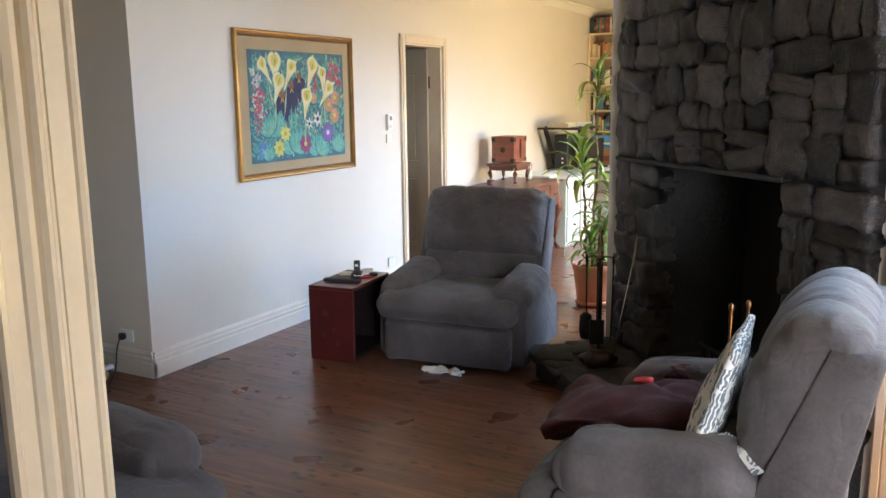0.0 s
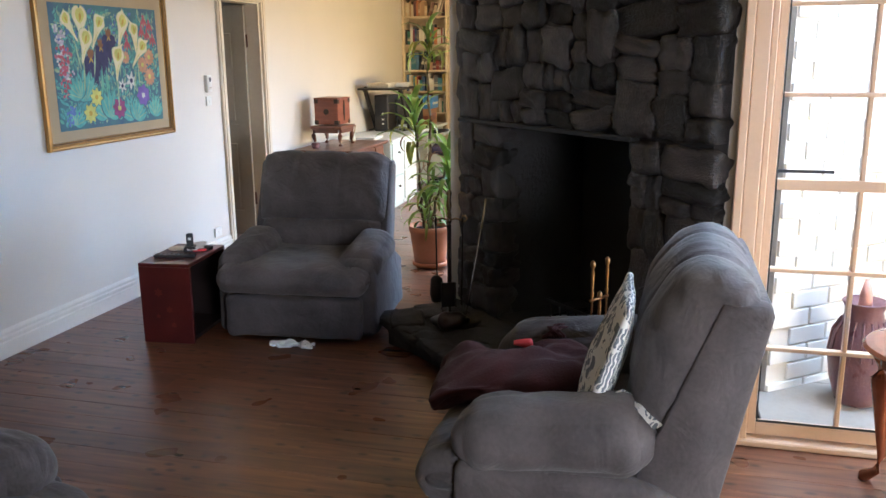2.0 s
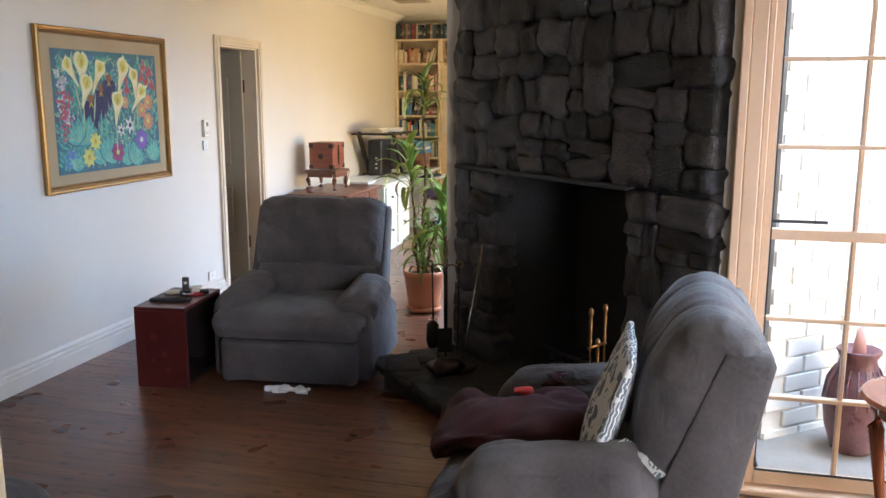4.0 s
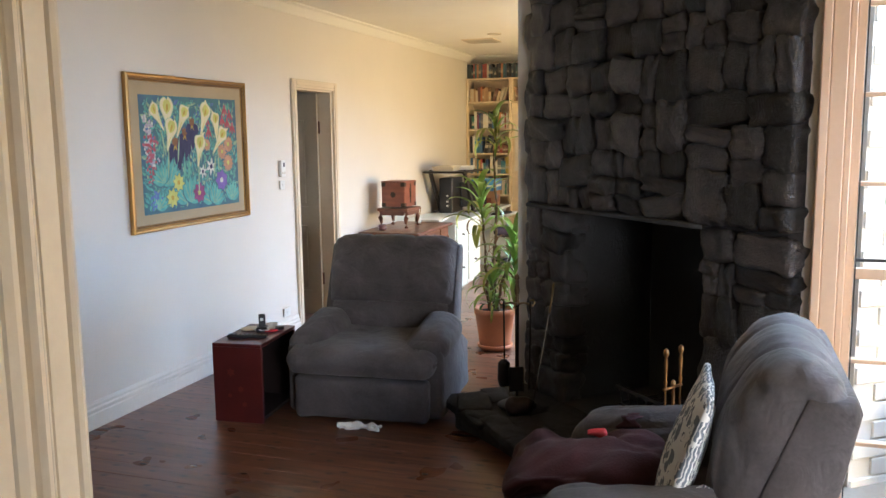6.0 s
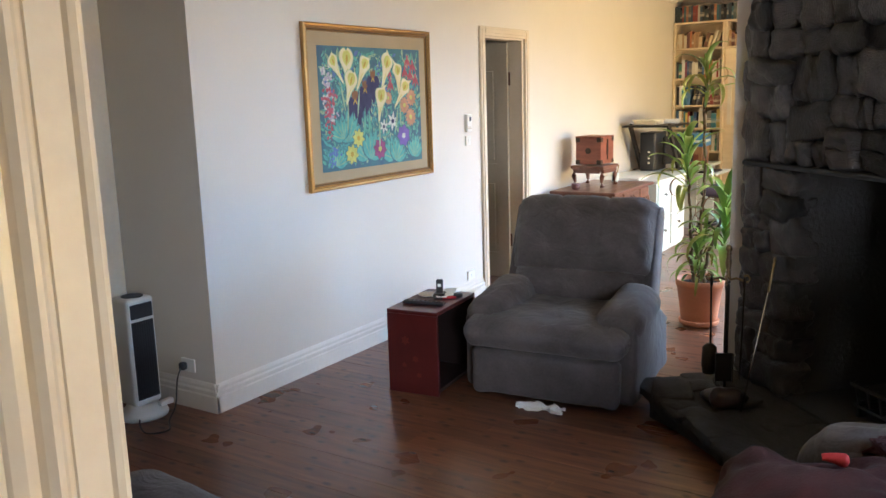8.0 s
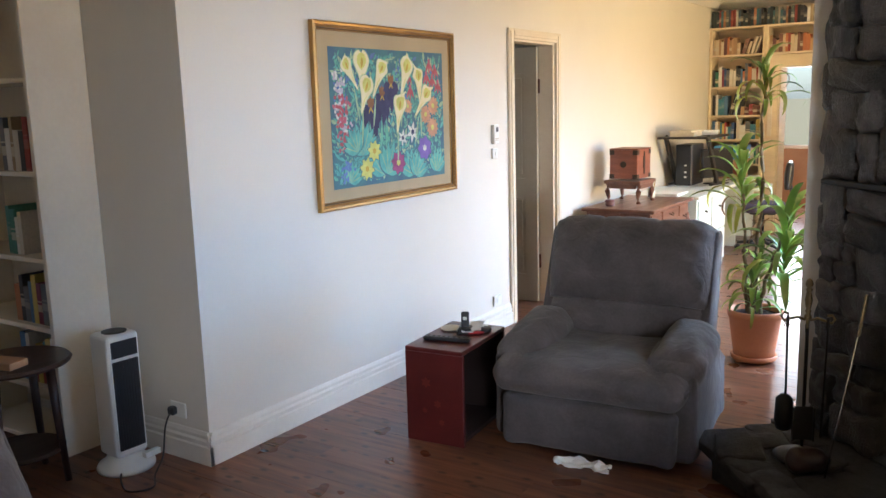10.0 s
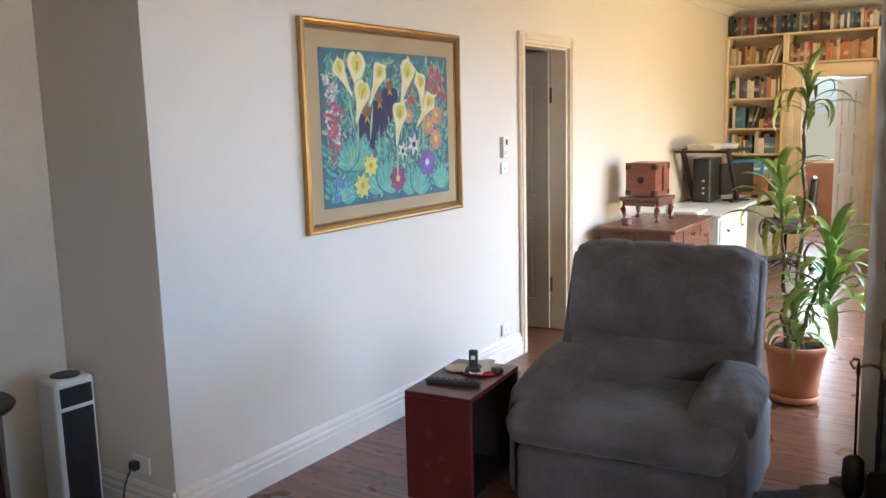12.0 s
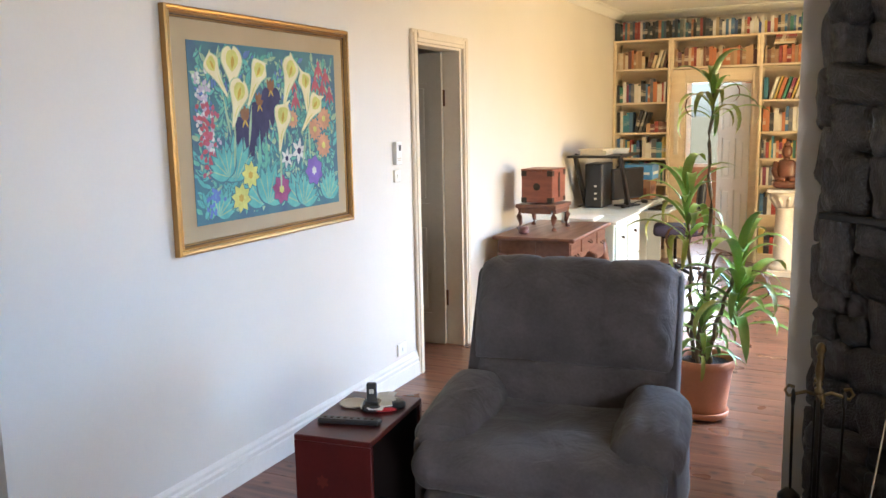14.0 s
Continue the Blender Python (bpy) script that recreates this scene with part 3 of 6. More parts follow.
part("window_frame", bm, M_WINTRIM, win)
part("threshold", boxes((1.486, 3.98, 4.80, 4.95, 0.0, 0.028), bev=0.006), M_WINTRIM, win)
BARS = [0.418, 0.752, 1.098, 1.444, 1.778, 2.11]
for x0, x1, hidden in ((1.575, 2.33, 0), (2.34, 3.10, 0), (3.11, 3.92, 0)):
    bm = boxes((x0, x0 + 0.032, 4.845, 4.885, 0.04, 2.355), (x1 - 0.032, x1, 4.845, 4.885, 0.04, 2.355), (x0 + 0.032, x1 - 0.032, 4.845, 4.885, 0.04, 0.095), (x0 + 0.032, x1 - 0.032, 4.845, 4.885, 2.30, 2.355), bev=0.003)
    part("sash", bm, M_WINTRIM, win)
    zs = [0.095] + BARS + [2.30]
    xm = x0 + 0.345
    for i, z in enumerate(BARS):
        h = 0.022 if i == 2 else 0.009
        part("glazing_bar", boxes((x0 + 0.03, x1 - 0.03, 4.848, 4.882, z - h, z + h), bev=0.003), M_WINTRIM, win)
    part("glazing_bar", boxes((xm - 0.009, xm + 0.009, 4.85, 4.88, 0.09, 2.31), bev=0.003), M_WINTRIM, win)
    for i in range(len(zs) - 1):
        for xa, xb in ((x0 + 0.03, xm), (xm, x1 - 0.03)):
            g = part("pane", boxes((xa + 0.003, xb - 0.003, 4.864, 4.867, zs[i] + 0.003, zs[i + 1] - 0.003)), M_GLASS, win)
            g.visible_shadow = False
    part("seal", boxes((x0 + 0.034, x1 - 0.034, 4.846, 4.848, 0.096, 0.106), (x0 + 0.034, x0 + 0.039, 4.846, 4.848, 0.1, 2.29), (x0 + 0.034, x0 + 0.24, 4.838, 4.846, 1.146, 1.158)), M_BLACK, win, "black rubber seal")


def plain_window(name, along, at, a0, a1, z0, z1, cols, label):
    w = thing(name, label, "window", kind="structure")
    bm = bmesh.new()

    def b(bm, s0, s1, q0, q1, d=0.035):
        if along == "y":
            box(bm, at - d, at + d, s0, s1, q0, q1, bev=0.004)
        else:
            box(bm, s0, s1, at - d, at + d, q0, q1, bev=0.004)
    b(bm, a0, a0 + 0.05, z0, z1)
    b(bm, a1 - 0.05, a1, z0, z1)
    b(bm, a0 + 0.05, a1 - 0.05, z0, z0 + 0.05)
    b(bm, a0 + 0.05, a1 - 0.05, z1 - 0.05, z1)
    part("window_frame", bm, M_TRIM, w)
    for i in range(1, cols):
        s = a0 + (a1 - a0) * i / cols
        bm = bmesh.new()
        b(bm, s - 0.02, s + 0.02, z0 + 0.05, z1 - 0.05, 0.02)
        part("mullion", bm, M_TRIM, w)
    bm = bmesh.new()
    b(bm, a0 + 0.04, a1 - 0.04, z0 + 0.04, z1 - 0.04, 0.002)
    part("pane", bm, M_GLASS, w).visible_shadow = False


plain_window("window_2", "y", 1.565, 8.1, 10.9, 0.45, 2.3, 4, "long cream framed study window")
# window_3 is out of view, added as a source for the painting wall
plain_window("window_3", "y", 4.265, 2.5, 4.55, 0.25, 2.35, 2, "wide cream framed window, unseen and assumed")
plain_window("window_4", "x", 15.15, -2.2, -1.15, 0.85, 2.2, 1, "bright cream framed lobby window")
plain_window("window_5", "y", 3.265, 0.0, 1.2, 0.8, 2.0, 2, "cream framed hall window")

# ---- courtyard ----
bm = bmesh.new()
prism(bm, [(-600, -600), (600, -600), (600, 600), (-600, 600)], -0.32, -0.22)
structure("ground", bm, M_GROUND, "dry earth and lawn round the house", "ground")
structure("pavement", boxes((1.63, 7.0, 4.99, 9.6, -0.22, -0.06)), M_PAVE, "pale paved courtyard floor", "pavement")
block_wall = thing("wall_courtyard", "white painted concrete block wall in bright daylight", "wall", kind="structure")
part("wall_core", boxes((1.63, 7.0, 9.34, 9.5, -0.2, 3.4)), M_PAVE, block_wall)

side_wall = thing("wall_courtyard_side", "white painted brick wall close outside the glazed doors", "wall", pose(1.72, 5.43, 0, 0, 0, 39), kind="structure")
part("wall_core", boxes((0.0, 2.1, 0.012, 0.2, -0.2, 2.9)), M_BLOCK, side_wall, "painted mortar")

# ---- chimney breast and hearth ----
S2 = math.sqrt(0.5)
FACE = Matrix(((S2, S2, 0, 0.03), (-S2, S2, 0, 6.15), (0, 0, 1, 0), (0, 0, 0, 1)))   # u along the face, v into it
FB0, FB1, FBZ = 0.37, 1.43, 1.235
chim = thing("chimney_breast", "dark field stone chimney breast with an open fireplace", "fireplace", FACE, kind="structure")
bm = boxes((0.03, FB0 - 0.02, 0.026, 0.28, 0, CEIL), (FB0 - 0.02, FB1 + 0.02, 0.026, 0.6, FBZ + 0.02, CEIL))
prism(bm, [(FB1 + 0.02, 0.026), (1.87, 0.026), (1.90, 0.07), (1.72, 0.20), (FB1 + 0.02, 0.30)], 0, CEIL)
part("chimney_core", bm, M_MORTAR, chim, "dark recessed mortar")
bm = boxes((FB0 - 0.02, FB1 + 0.02, 0.62, 0.66, 0, FBZ + 0.1), (FB0 - 0.02, FB0, 0.05, 0.62, 0, FBZ + 0.02), (FB1, FB1 + 0.02, 0.05, 0.62, 0, FBZ + 0.02), (FB0, FB1, 0.05, 0.62, FBZ, FBZ + 0.02), (FB0, FB1, 0.0, 0.62, 0.0, 0.135))
part("firebox", bm, M_SOOT, chim, "soot-black brick firebox")
part("mantel_ledge", boxes((0.01, FB1 + 0.02, -0.03, 0.1, FBZ - 0.010, FBZ + 0.012), bev=0.005), M_SOOT, chim, "thin black slate ledge")

# hearth platform
bm = bmesh.new()
prism(bm, [(-0.24, 5.70), (0.10, 5.44), (0.93, 4.58), (1.36, 4.80), (0.09, 6.10), (-0.16, 5.94)], 0.0, 0.105)
hearth = solo("hearth", bm, M_MORTAR, "raised hearth of rough dark slate stones", "hearth", kind="structure")


# ---- recliners ----
def smooth_line(pts, k):
    """A soft curve through the points, k steps between each two."""
    out = []
    for i in range(len(pts) - 1):
        p0, p1, p2, p3 = (Vector((*pts[j], 0)) for j in (max(i - 1, 0), i, i + 1, min(i + 2, len(pts) - 1)))
        for q in range(k):
            t = q / k
            v = 0.5 * ((2 * p1) + (p2 - p0) * t + (2 * p0 - 5 * p1 + 4 * p2 - p3) * t * t + (3 * p1 - p0 - 3 * p2 + p3) * t ** 3)
            out.append((v.x, v.y))
    out.append(pts[-1])
    return out


def cushion_loft(bm, prof, base, hx, m, n=64, seams=(), gather=0.0, seed=0, wob=0.008):
    """A stuffed cushion swept across x: side outline prof, falling back to the line base at both ends."""
    (ay, az), (by, bz) = base
    ab = Vector((by - ay, bz - az))
    rings = []
    for i in range(n + 1):
        u = math.sin(math.pi / 2 * (2 * i / n - 1))
        k = max(0.26, (1 - abs(u) ** 7) ** 0.5)
        ring = []
        for j, (y, z) in enumerate(prof):
            s = j / (len(prof) - 1)
            q = min(1, max(0, ((y - ay) * ab.x + (z - az) * ab.y) / ab.length_squared))
            b = Vector((ay + ab.x * q, az + ab.y * q))
            d = Vector((y, z)) - b
            kk = k
            if gather:                               # puckers where the cloth is drawn in at the sides
                kk *= 1 - gather * abs(u) ** 11 * (0.5 + 0.5 * math.sin(80 * s + 2.5 * noise.noise(Vector((s * 9, seed, u * 2)))))
            for c in seams:
                e = (u - c) / 0.022
                kk *= 1 - 0.12 * math.exp(-e * e) * min(1, max(0, (s - 0.25) * 3))
                e = (u - c) / 0.16
                kk *= 1 - 0.02 * math.exp(-e * e)
                kk *= 1 + 0.004 * math.exp(-e * e) * math.sin(46 * s + 9 * u)
            P = Vector((u * hx, b.x + d.x * kk, b.y + d.y * kk))
            w = noise.noise(P * 5 + Vector((seed * 7.1, 0, 0))) * wob + noise.noise(Vector((P.x * 22, P.y * 8, P.z * 9 + seed))) * wob * 0.30
            e = (abs(u) - 0.82) / 0.13             # folds fanning out from the drawn-in corners
            w += 0.0055 * math.exp(-e * e) * math.sin(58 * s + 16 * u) * max(0.25, math.sin(math.pi * s)) * (gather > 0)
            dn = d.normalized() if d.length > 1e-5 else Vector((0, 0))
            P += Vector((0, dn.x, dn.y)) * w * min(1, d.length / 0.05)
            ring.append(bm.verts.new(m @ P))
        rings.append(ring)
    for a, b in zip(rings, rings[1:]):
        for j in range(len(prof)):
            k2 = (j + 1) % len(prof)
            bm.faces.new((a[j], b[j], b[k2], a[k2]))
    bm.faces.new(rings[0])
    bm.faces.new(rings[-1][::-1])


def seat_loft(bm, hx, n=72):
    """A seat cushion that runs forward between the arms, widens in front of them and rolls over the front edge."""
    prof = smooth_line([(0.17, 0.30), (0.19, 0.42), (0.12, 0.458), (-0.05, 0.464), (-0.22, 0.462), (-0.36, 0.452), (-0.455, 0.425), (-0.490, 0.370), (-0.475, 0.325), (-0.43, 0.288), (-0.30, 0.285), (0.0, 0.285)], 5)
    rings = []
    for i in range(n + 1):
        u = math.sin(math.pi / 2 * (2 * i / n - 1))
        x = u * hx
        q = min(1, max(0, (abs(x) - 0.262) / 0.035))
        q = q * q * (3 - 2 * q)
        far = 0.19 * (1 - q) - 0.25 * q
        k = max(0.30, (1 - max(0, (abs(x) - hx + 0.075) / 0.075) ** 2.6) ** 0.5) if abs(x) < hx else 0.30
        ring = []
        for y, z in prof:
            y = min(y, far)
            yy, zz = -0.36 + (y + 0.36) * (1 - (1 - k) * 0.55), 0.375 + (z - 0.375) * k
            P = Vector((x, yy, zz))
            w = noise.noise(P * 4.2 + Vector((3, 0, 0))) * 0.014 + noise.noise(P * 11) * 0.004
            for c in (0.292, 0.318):                # double upright seam near both ends
                e = (abs(x) - c) / 0.006
                w -= 0.006 * math.exp(-e * e) * (yy < -0.30)
            if zz > 0.42:                           # soft hollow and creases towards the back
                e = (yy - 0.02) / 0.14
                w -= 0.018 * math.exp(-e * e) * max(0, 1 - (x / 0.24) ** 2)
                w += 0.006 * math.exp(-((yy + 0.12) / 0.09) ** 2) * math.sin(x * 34 + 3 * noise.noise(P * 6)) * math.exp(-(x / 0.16) ** 2)
                P.z += w
            else:
                P.y -= w
            ring.append(bm.verts.new(P))
        rings.append(ring)
    for a, b in zip(rings, rings[1:]):
        for j in range(len(prof)):
            k2 = (j + 1) % len(prof)
            bm.faces.new((a[j], b[j], b[k2], a[k2]))
    bm.faces.new(rings[0])
    bm.faces.new(rings[-1][::-1])
    bmesh.ops.recalc_face_normals(bm, faces=bm.faces[:])


def recliner(label, m, lean=0, arm=0.483, drop=0.0):
    r = thing("recliner", label, "armchair", m, group="matching recliners")
    bm = boxes((-0.33, 0.33, -0.30, 0.30, 0.03, 0.30))
    part("underframe", bm, M_SUEDE_DARK, r)
    for s in (-1, 1):
        bm = bmesh.new()
        vs = puff(bm, 0.080, 0.375, 0.205, 0.035, pose(s * 0.362, 0.015, 0.235), bulge=(0.008, 0, 0), n=18, wob=0.008, seed=s + 2)
        for v in vs:                               # the top falls away in a curve towards the rear
            if v.co.y > 0.12 and v.co.z > 0.24:
                v.co.z -= (v.co.z - 0.24) * min(1, ((v.co.y - 0.12) / 0.30) ** 1.6) * 0.75
        part("side_panel", bm, M_SUEDE, r, smooth=True)
        bm = bmesh.new()
        vs = puff(bm, 0.116, 0.268, 0.088, 0.086, pose(s * 0.340, -0.085, arm + 0.012, 6), bulge=(0.010, 0.022, 0.016), n=30, wob=0.010, seed=s + 5)
        for v in vs:                               # drawn-in folds where the cloth turns over the front of the pad
            e = (v.co.y + 0.23) / 0.07
            v.co.z += 0.0045 * math.exp(-e * e) * math.sin((v.co.x - s * 0.34) * 85 + 4 * noise.noise(v.co * 9))
            e = (v.co.y + 0.19) / 0.012
            v.co.z -= 0.004 * math.exp(-e * e) * (v.co.z > arm)
        part("arm_pad", bm, M_SUEDE, r, smooth=True)
    bm = bmesh.new()
    seat_loft(bm, 0.415)
    part("seat_cushion", bm, M_SUEDE, r, smooth=True)
    bm = bmesh.new()
    vs = puff(bm, 0.375, 0.045, 0.125, 0.035, pose(0, -0.390, 0.150), bulge=(0, 0.02, 0), n=24, wob=0.012, seed=13, crease=0.0015)
    for v in vs:
        for c in (-0.285, 0.285):
            e = (v.co.x - c) / 0.012
            v.co.y += 0.006 * math.exp(-e * e) * (1 if v.co.y < -0.40 else 0)
    part("footrest_panel", bm, M_SUEDE, r, smooth=True)
    t = pose(0, 0.2, 0.40 - drop, -lean) @ pose(0, -0.2, -0.40)
    base = ((0.20, 0.42), (0.390, 0.93))
    low = smooth_line([(0.185, 0.40), (0.130, 0.43), (0.108, 0.48), (0.110, 0.55), (0.135, 0.605), (0.185, 0.622)], 5)
    bm = bmesh.new()
    cushion_loft(bm, low, base, 0.385, t, seams=(-0.33, 0.33), seed=3, wob=0.016, gather=0.15)
    part("lumbar_cushion", bm, M_SUEDE, r, smooth=True)
    high = smooth_line([(0.225, 0.602), (0.160, 0.606), (0.130, 0.635), (0.118, 0.72), (0.132, 0.83), (0.165, 0.91), (0.225, 0.978), (0.305, 1.012), (0.385, 1.000), (0.435, 0.965), (0.452, 0.925), (0.40, 0.90)], 4)
    bm = bmesh.new()
    cushion_loft(bm, high, base, 0.393, t, seams=(-0.33, 0.33), gather=0.20, seed=8, wob=0.018)
    part("head_cushion", bm, M_SUEDE, r, smooth=True)
    bm = bmesh.new()
    side = [(0.130, 0.46), (0.29, 0.33), (0.340, 0.345), (0.468, 0.930), (0.455, 0.948), (0.345, 0.950)]
    rings = []
    for i in range(17):
        u = 2 * i / 16 - 1
        k = 0.92 if abs(u) == 1 else 0.985 if abs(u) > 0.85 else 1
        x = (0.400 if abs(u) == 1 else 0.392 if abs(u) > 0.85 else 0.44 * abs(u)) * (1 if u > 0 else -1)
        rings.append([bm.verts.new(t @ Vector((x, 0.32 + (y - 0.32) * k, 0.64 + (z - 0.64) * k) )) for y, z in side])
    for a, b in zip(rings, rings[1:]):
        for j in range(len(side)):
            k2 = (j + 1) % len(side)
            bm.faces.new((a[j], b[j], b[k2], a[k2]))
    bm.faces.new(rings[0])
    bm.faces.new(rings[-1][::-1])
    bmesh.ops.bevel(bm, geom=[e for e in bm.edges if e.calc_face_angle(0) > 0.6], offset=0.010, segments=3, affect="EDGES")
    bmesh.ops.recalc_face_normals(bm, faces=bm.faces[:])
    part("back_shell", bm, M_SUEDE, r, smooth=True)
    return r


recliner("grey microsuede recliner with padded arms on the boards", pose(-0.855, 5.965, 0, 0, 0, 5.5) @ Matrix.Diagonal((1.065, 1.0, 1.0, 1)), arm=0.438)
recliner("grey microsuede recliner holding a red throw and a cushion", pose(1.0, 3.94, 0, 0, 0, -90) @ Matrix.Diagonal((1.07, 1.0, 1.11, 1)), arm=0.490, drop=0.06)
recliner("grey microsuede recliner beside the painted post", pose(-0.83, 2.83, 0, 0, 0, 90) @ Matrix.Diagonal((1, 1, 0.97, 1)), lean=8)


# ---- painting ----
def petal(bm, u, v, L, W, ang, x, point=0.35, mi=0, n=7, curl=0.0):
    """A flat pointed petal or leaf from (u, v), L long; ang in degrees from up."""
    a = radians(ang)
    pts = []
    for i in range(n + 1):
        s = i / n
        w = W * math.sin(math.pi * min(1, s ** (1 - point * 0.5))) * 0.5
        off = curl * s * s
        pts.append((s * L, w, off))
    ring = [(l, w + o) for l, w, o in pts] + [(l, -w + o) for l, w, o in pts[::-1][1:-1]]
    vs = []
    for l, w in ring:
        vs.append(bm.verts.new((x, u + l * math.sin(a) + w * math.cos(a), v + l * math.cos(a) - w * math.sin(a))))
    try:
        bm.faces.new(vs).material_index = mi
    except ValueError:
        pass


def paint(name, a, b=None, s=18):
    return mk(name, a, b or tuple(c * 0.7 for c in a), 0.75, scale=s, fine=120, bump=0.05, dist=0.001)


pic = thing("framed_painting", "large gilt-framed flower painting with cream lilies on dark green", "painting")
Y0, Y1, Z0, Z1 = 5.463, 6.760, 1.068, 2.040
px = XW
for nm, a, b in (("rail", (Y0, Z1), (Y1, Z1)), ("rail", (Y0, Z0), (Y1, Z0)), ("stile", (Y0, Z0), (Y0, Z1)), ("stile", (Y1, Z0), (Y1, Z1))):
    bm = bmesh.new()
    horiz = nm == "rail"
    sgn = -1 if (a[1] if horiz else a[0]) in (Z1, Y1) else 1
    prof = [(0.0, 0.004), (0.0, 0.030), (0.008, 0.036), (0.014, 0.034), (0.018, 0.026), (0.026, 0.030), (0.032, 0.026), (0.036, 0.016), (0.041, 0.017), (0.044, 0.012), (0.044, 0.004)]
    ends = []
    for k, (e, o) in enumerate(((a, b), (b, a))):
        ring = []
        for q, d in prof:
            if horiz:
                yy = e[0] + q * (1 if e[0] == Y0 else -1)
                ring.append(bm.verts.new((px + d, yy, e[1] + q * sgn)))
            else:
                zz = e[1] + q * (1 if e[1] == Z0 else -1)
                ring.append(bm.verts.new((px + d, e[0] + q * sgn, zz)))
        ends.append(ring)
    n = len(prof)
    for i in range(n):
        bm.faces.new((ends[0][i], ends[0][(i + 1) % n], ends[1][(i + 1) % n], ends[1][i]))
    bm.faces.new(ends[0])
    bm.faces.new(ends[1])
    part("frame_" + nm, bm, M_GOLD, pic, "worn gilt moulding")
# thin raised dark strips draw the shade of the moulding's grooves
M_UMBERLINE = mk("dark_groove_line", (0.075, 0.04, 0.016), (0.05, 0.026, 0.012), 0.5, scale=12, fine=60, bump=0.0)
for q, w, d in ((0.0195, 0.0030, 0.0278), (0.0350, 0.0026, 0.0200)):
    part("groove_strip", boxes((px + 0.006, px + d, Y0 + q, Y1 - q, Z1 - q - w, Z1 - q), (px + 0.006, px + d, Y0 + q, Y1 - q, Z0 + q, Z0 + q + w), (px + 0.006, px + d - 0.0002, Y0 + q, Y0 + q + w, Z0 + q + w, Z1 - q - w), (px + 0.006, px + d - 0.0002, Y1 - q - w, Y1 - q, Z0 + q + w, Z1 - q - w)), M_UMBERLINE, pic, "dark strip drawn for a shaded groove")
part("mat_board", boxes((px + 0.004, px + 0.010, Y0 + 0.045, Y1 - 0.045, Z0 + 0.045, Z1 - 0.045)), M_MAT, pic, "tan mat board")
IY0, IY1, IZ0, IZ1 = 5.590, 6.645, 1.175, 1.915
P_BG = paint("painted_dark_ground", (0.065, 0.115, 0.20), (0.085, 0.21, 0.22), 9)
P_CREAM, P_YEL, P_DEEPY = paint("painted_cream", (0.78, 0.74, 0.52), (0.72, 0.64, 0.34)), paint("painted_lemon", (0.72, 0.70, 0.18)), paint("painted_ochre", (0.62, 0.42, 0.06))
P_TEAL, P_GREEN, P_LIME = paint("painted_teal_leaf", (0.19, 0.52, 0.41), (0.12, 0.36, 0.34)), paint("painted_green", (0.22, 0.50, 0.34), (0.12, 0.36, 0.28)), paint("painted_sage", (0.42, 0.58, 0.36))
P_NAVY, P_BROWN = paint("painted_indigo", (0.055, 0.05, 0.13)), paint("painted_umber", (0.30, 0.14, 0.06))
P_ORANGE, P_PURPLE, P_LILAC, P_MAG = paint("painted_orange", (0.66, 0.35, 0.20)), paint("painted_violet", (0.26, 0.16, 0.55)), paint("painted_lilac", (0.56, 0.48, 0.58)), paint("painted_magenta", (0.36, 0.09, 0.22))
P_RED, P_PINK, P_WHITE, P_BLUE = paint("painted_red", (0.52, 0.12, 0.15)), paint("painted_rose", (0.55, 0.14, 0.20)), paint("painted_white", (0.74, 0.74, 0.68)), paint("painted_blue", (0.16, 0.24, 0.56))
PAL = [P_BG, P_CREAM, P_YEL, P_DEEPY, P_TEAL, P_GREEN, P_LIME, P_NAVY, P_BROWN, P_ORANGE, P_PURPLE, P_LILAC, P_MAG, P_RED, P_PINK, P_WHITE, P_BLUE]
IX = {m.name: i for i, m in enumerate(PAL)}
rng = random.Random(4)
bm = boxes((px + 0.009, px + 0.012, IY0, IY1, IZ0, IZ1))
lev = [px + 0.0121]


def up():
    lev[0] += 0.000004
    return lev[0]


# ground cover of leaves, then the blooms from back to front
for i in range(1100):
    u, v = rng.uniform(IY0 + 0.03, IY1 - 0.03), rng.uniform(IZ0 + 0.015, IZ1 - 0.05)
    L = rng.uniform(0.03, 0.07)
    w, a = L * rng.uniform(0.26, 0.46), rng.uniform(-75, 75)
    c = rng.choice((4, 4, 5, 5, 6, 6, 5, 16 if v > 1.62 else 4))
    x = px + 0.0121 + i * 6e-7
    petal(bm, u, v - 0.003, L + 0.008, w + 0.009, a, x, mi=0, n=4)
    petal(bm, u, v, L, w, a, x + 3e-7, mi=c, n=5)
lev[0] = px + 0.01285
for u, v, s in ((5.925, 1.60, 1.15), (6.03, 1.665, 1.05), (6.115, 1.73, 1.0)):
    x = up()
    for a, L in ((180, 0.17), (150, 0.12), (210, 0.12), (120, 0.085), (240, 0.085), (165, 0.16), (195, 0.16)):
        petal(bm, u, v, L * s, 0.062 * s, a, x, mi=7)
        x += 2e-6
    for a in (-22, 0, 22):
        petal(bm, u, v - 0.01, 0.065 * s, 0.028 * s, a, x + 2e-6, mi=8)
        x += 2e-6
    petal(bm, u, v, 0.035 * s, 0.010 * s, 150, x + 2e-6, mi=3)
    petal(bm, u, v, 0.035 * s, 0.010 * s, 210, x + 3e-6, mi=3)
    lev[0] = x + 4e-6
for u, v, L in ((5.95, 1.22, 0.30), (6.0, 1.22, 0.34), (6.06, 1.25, 0.30), (5.90, 1.28, 0.25)):
    petal(bm, u, v, L, 0.03, rng.uniform(-8, 8), up(), mi=5)
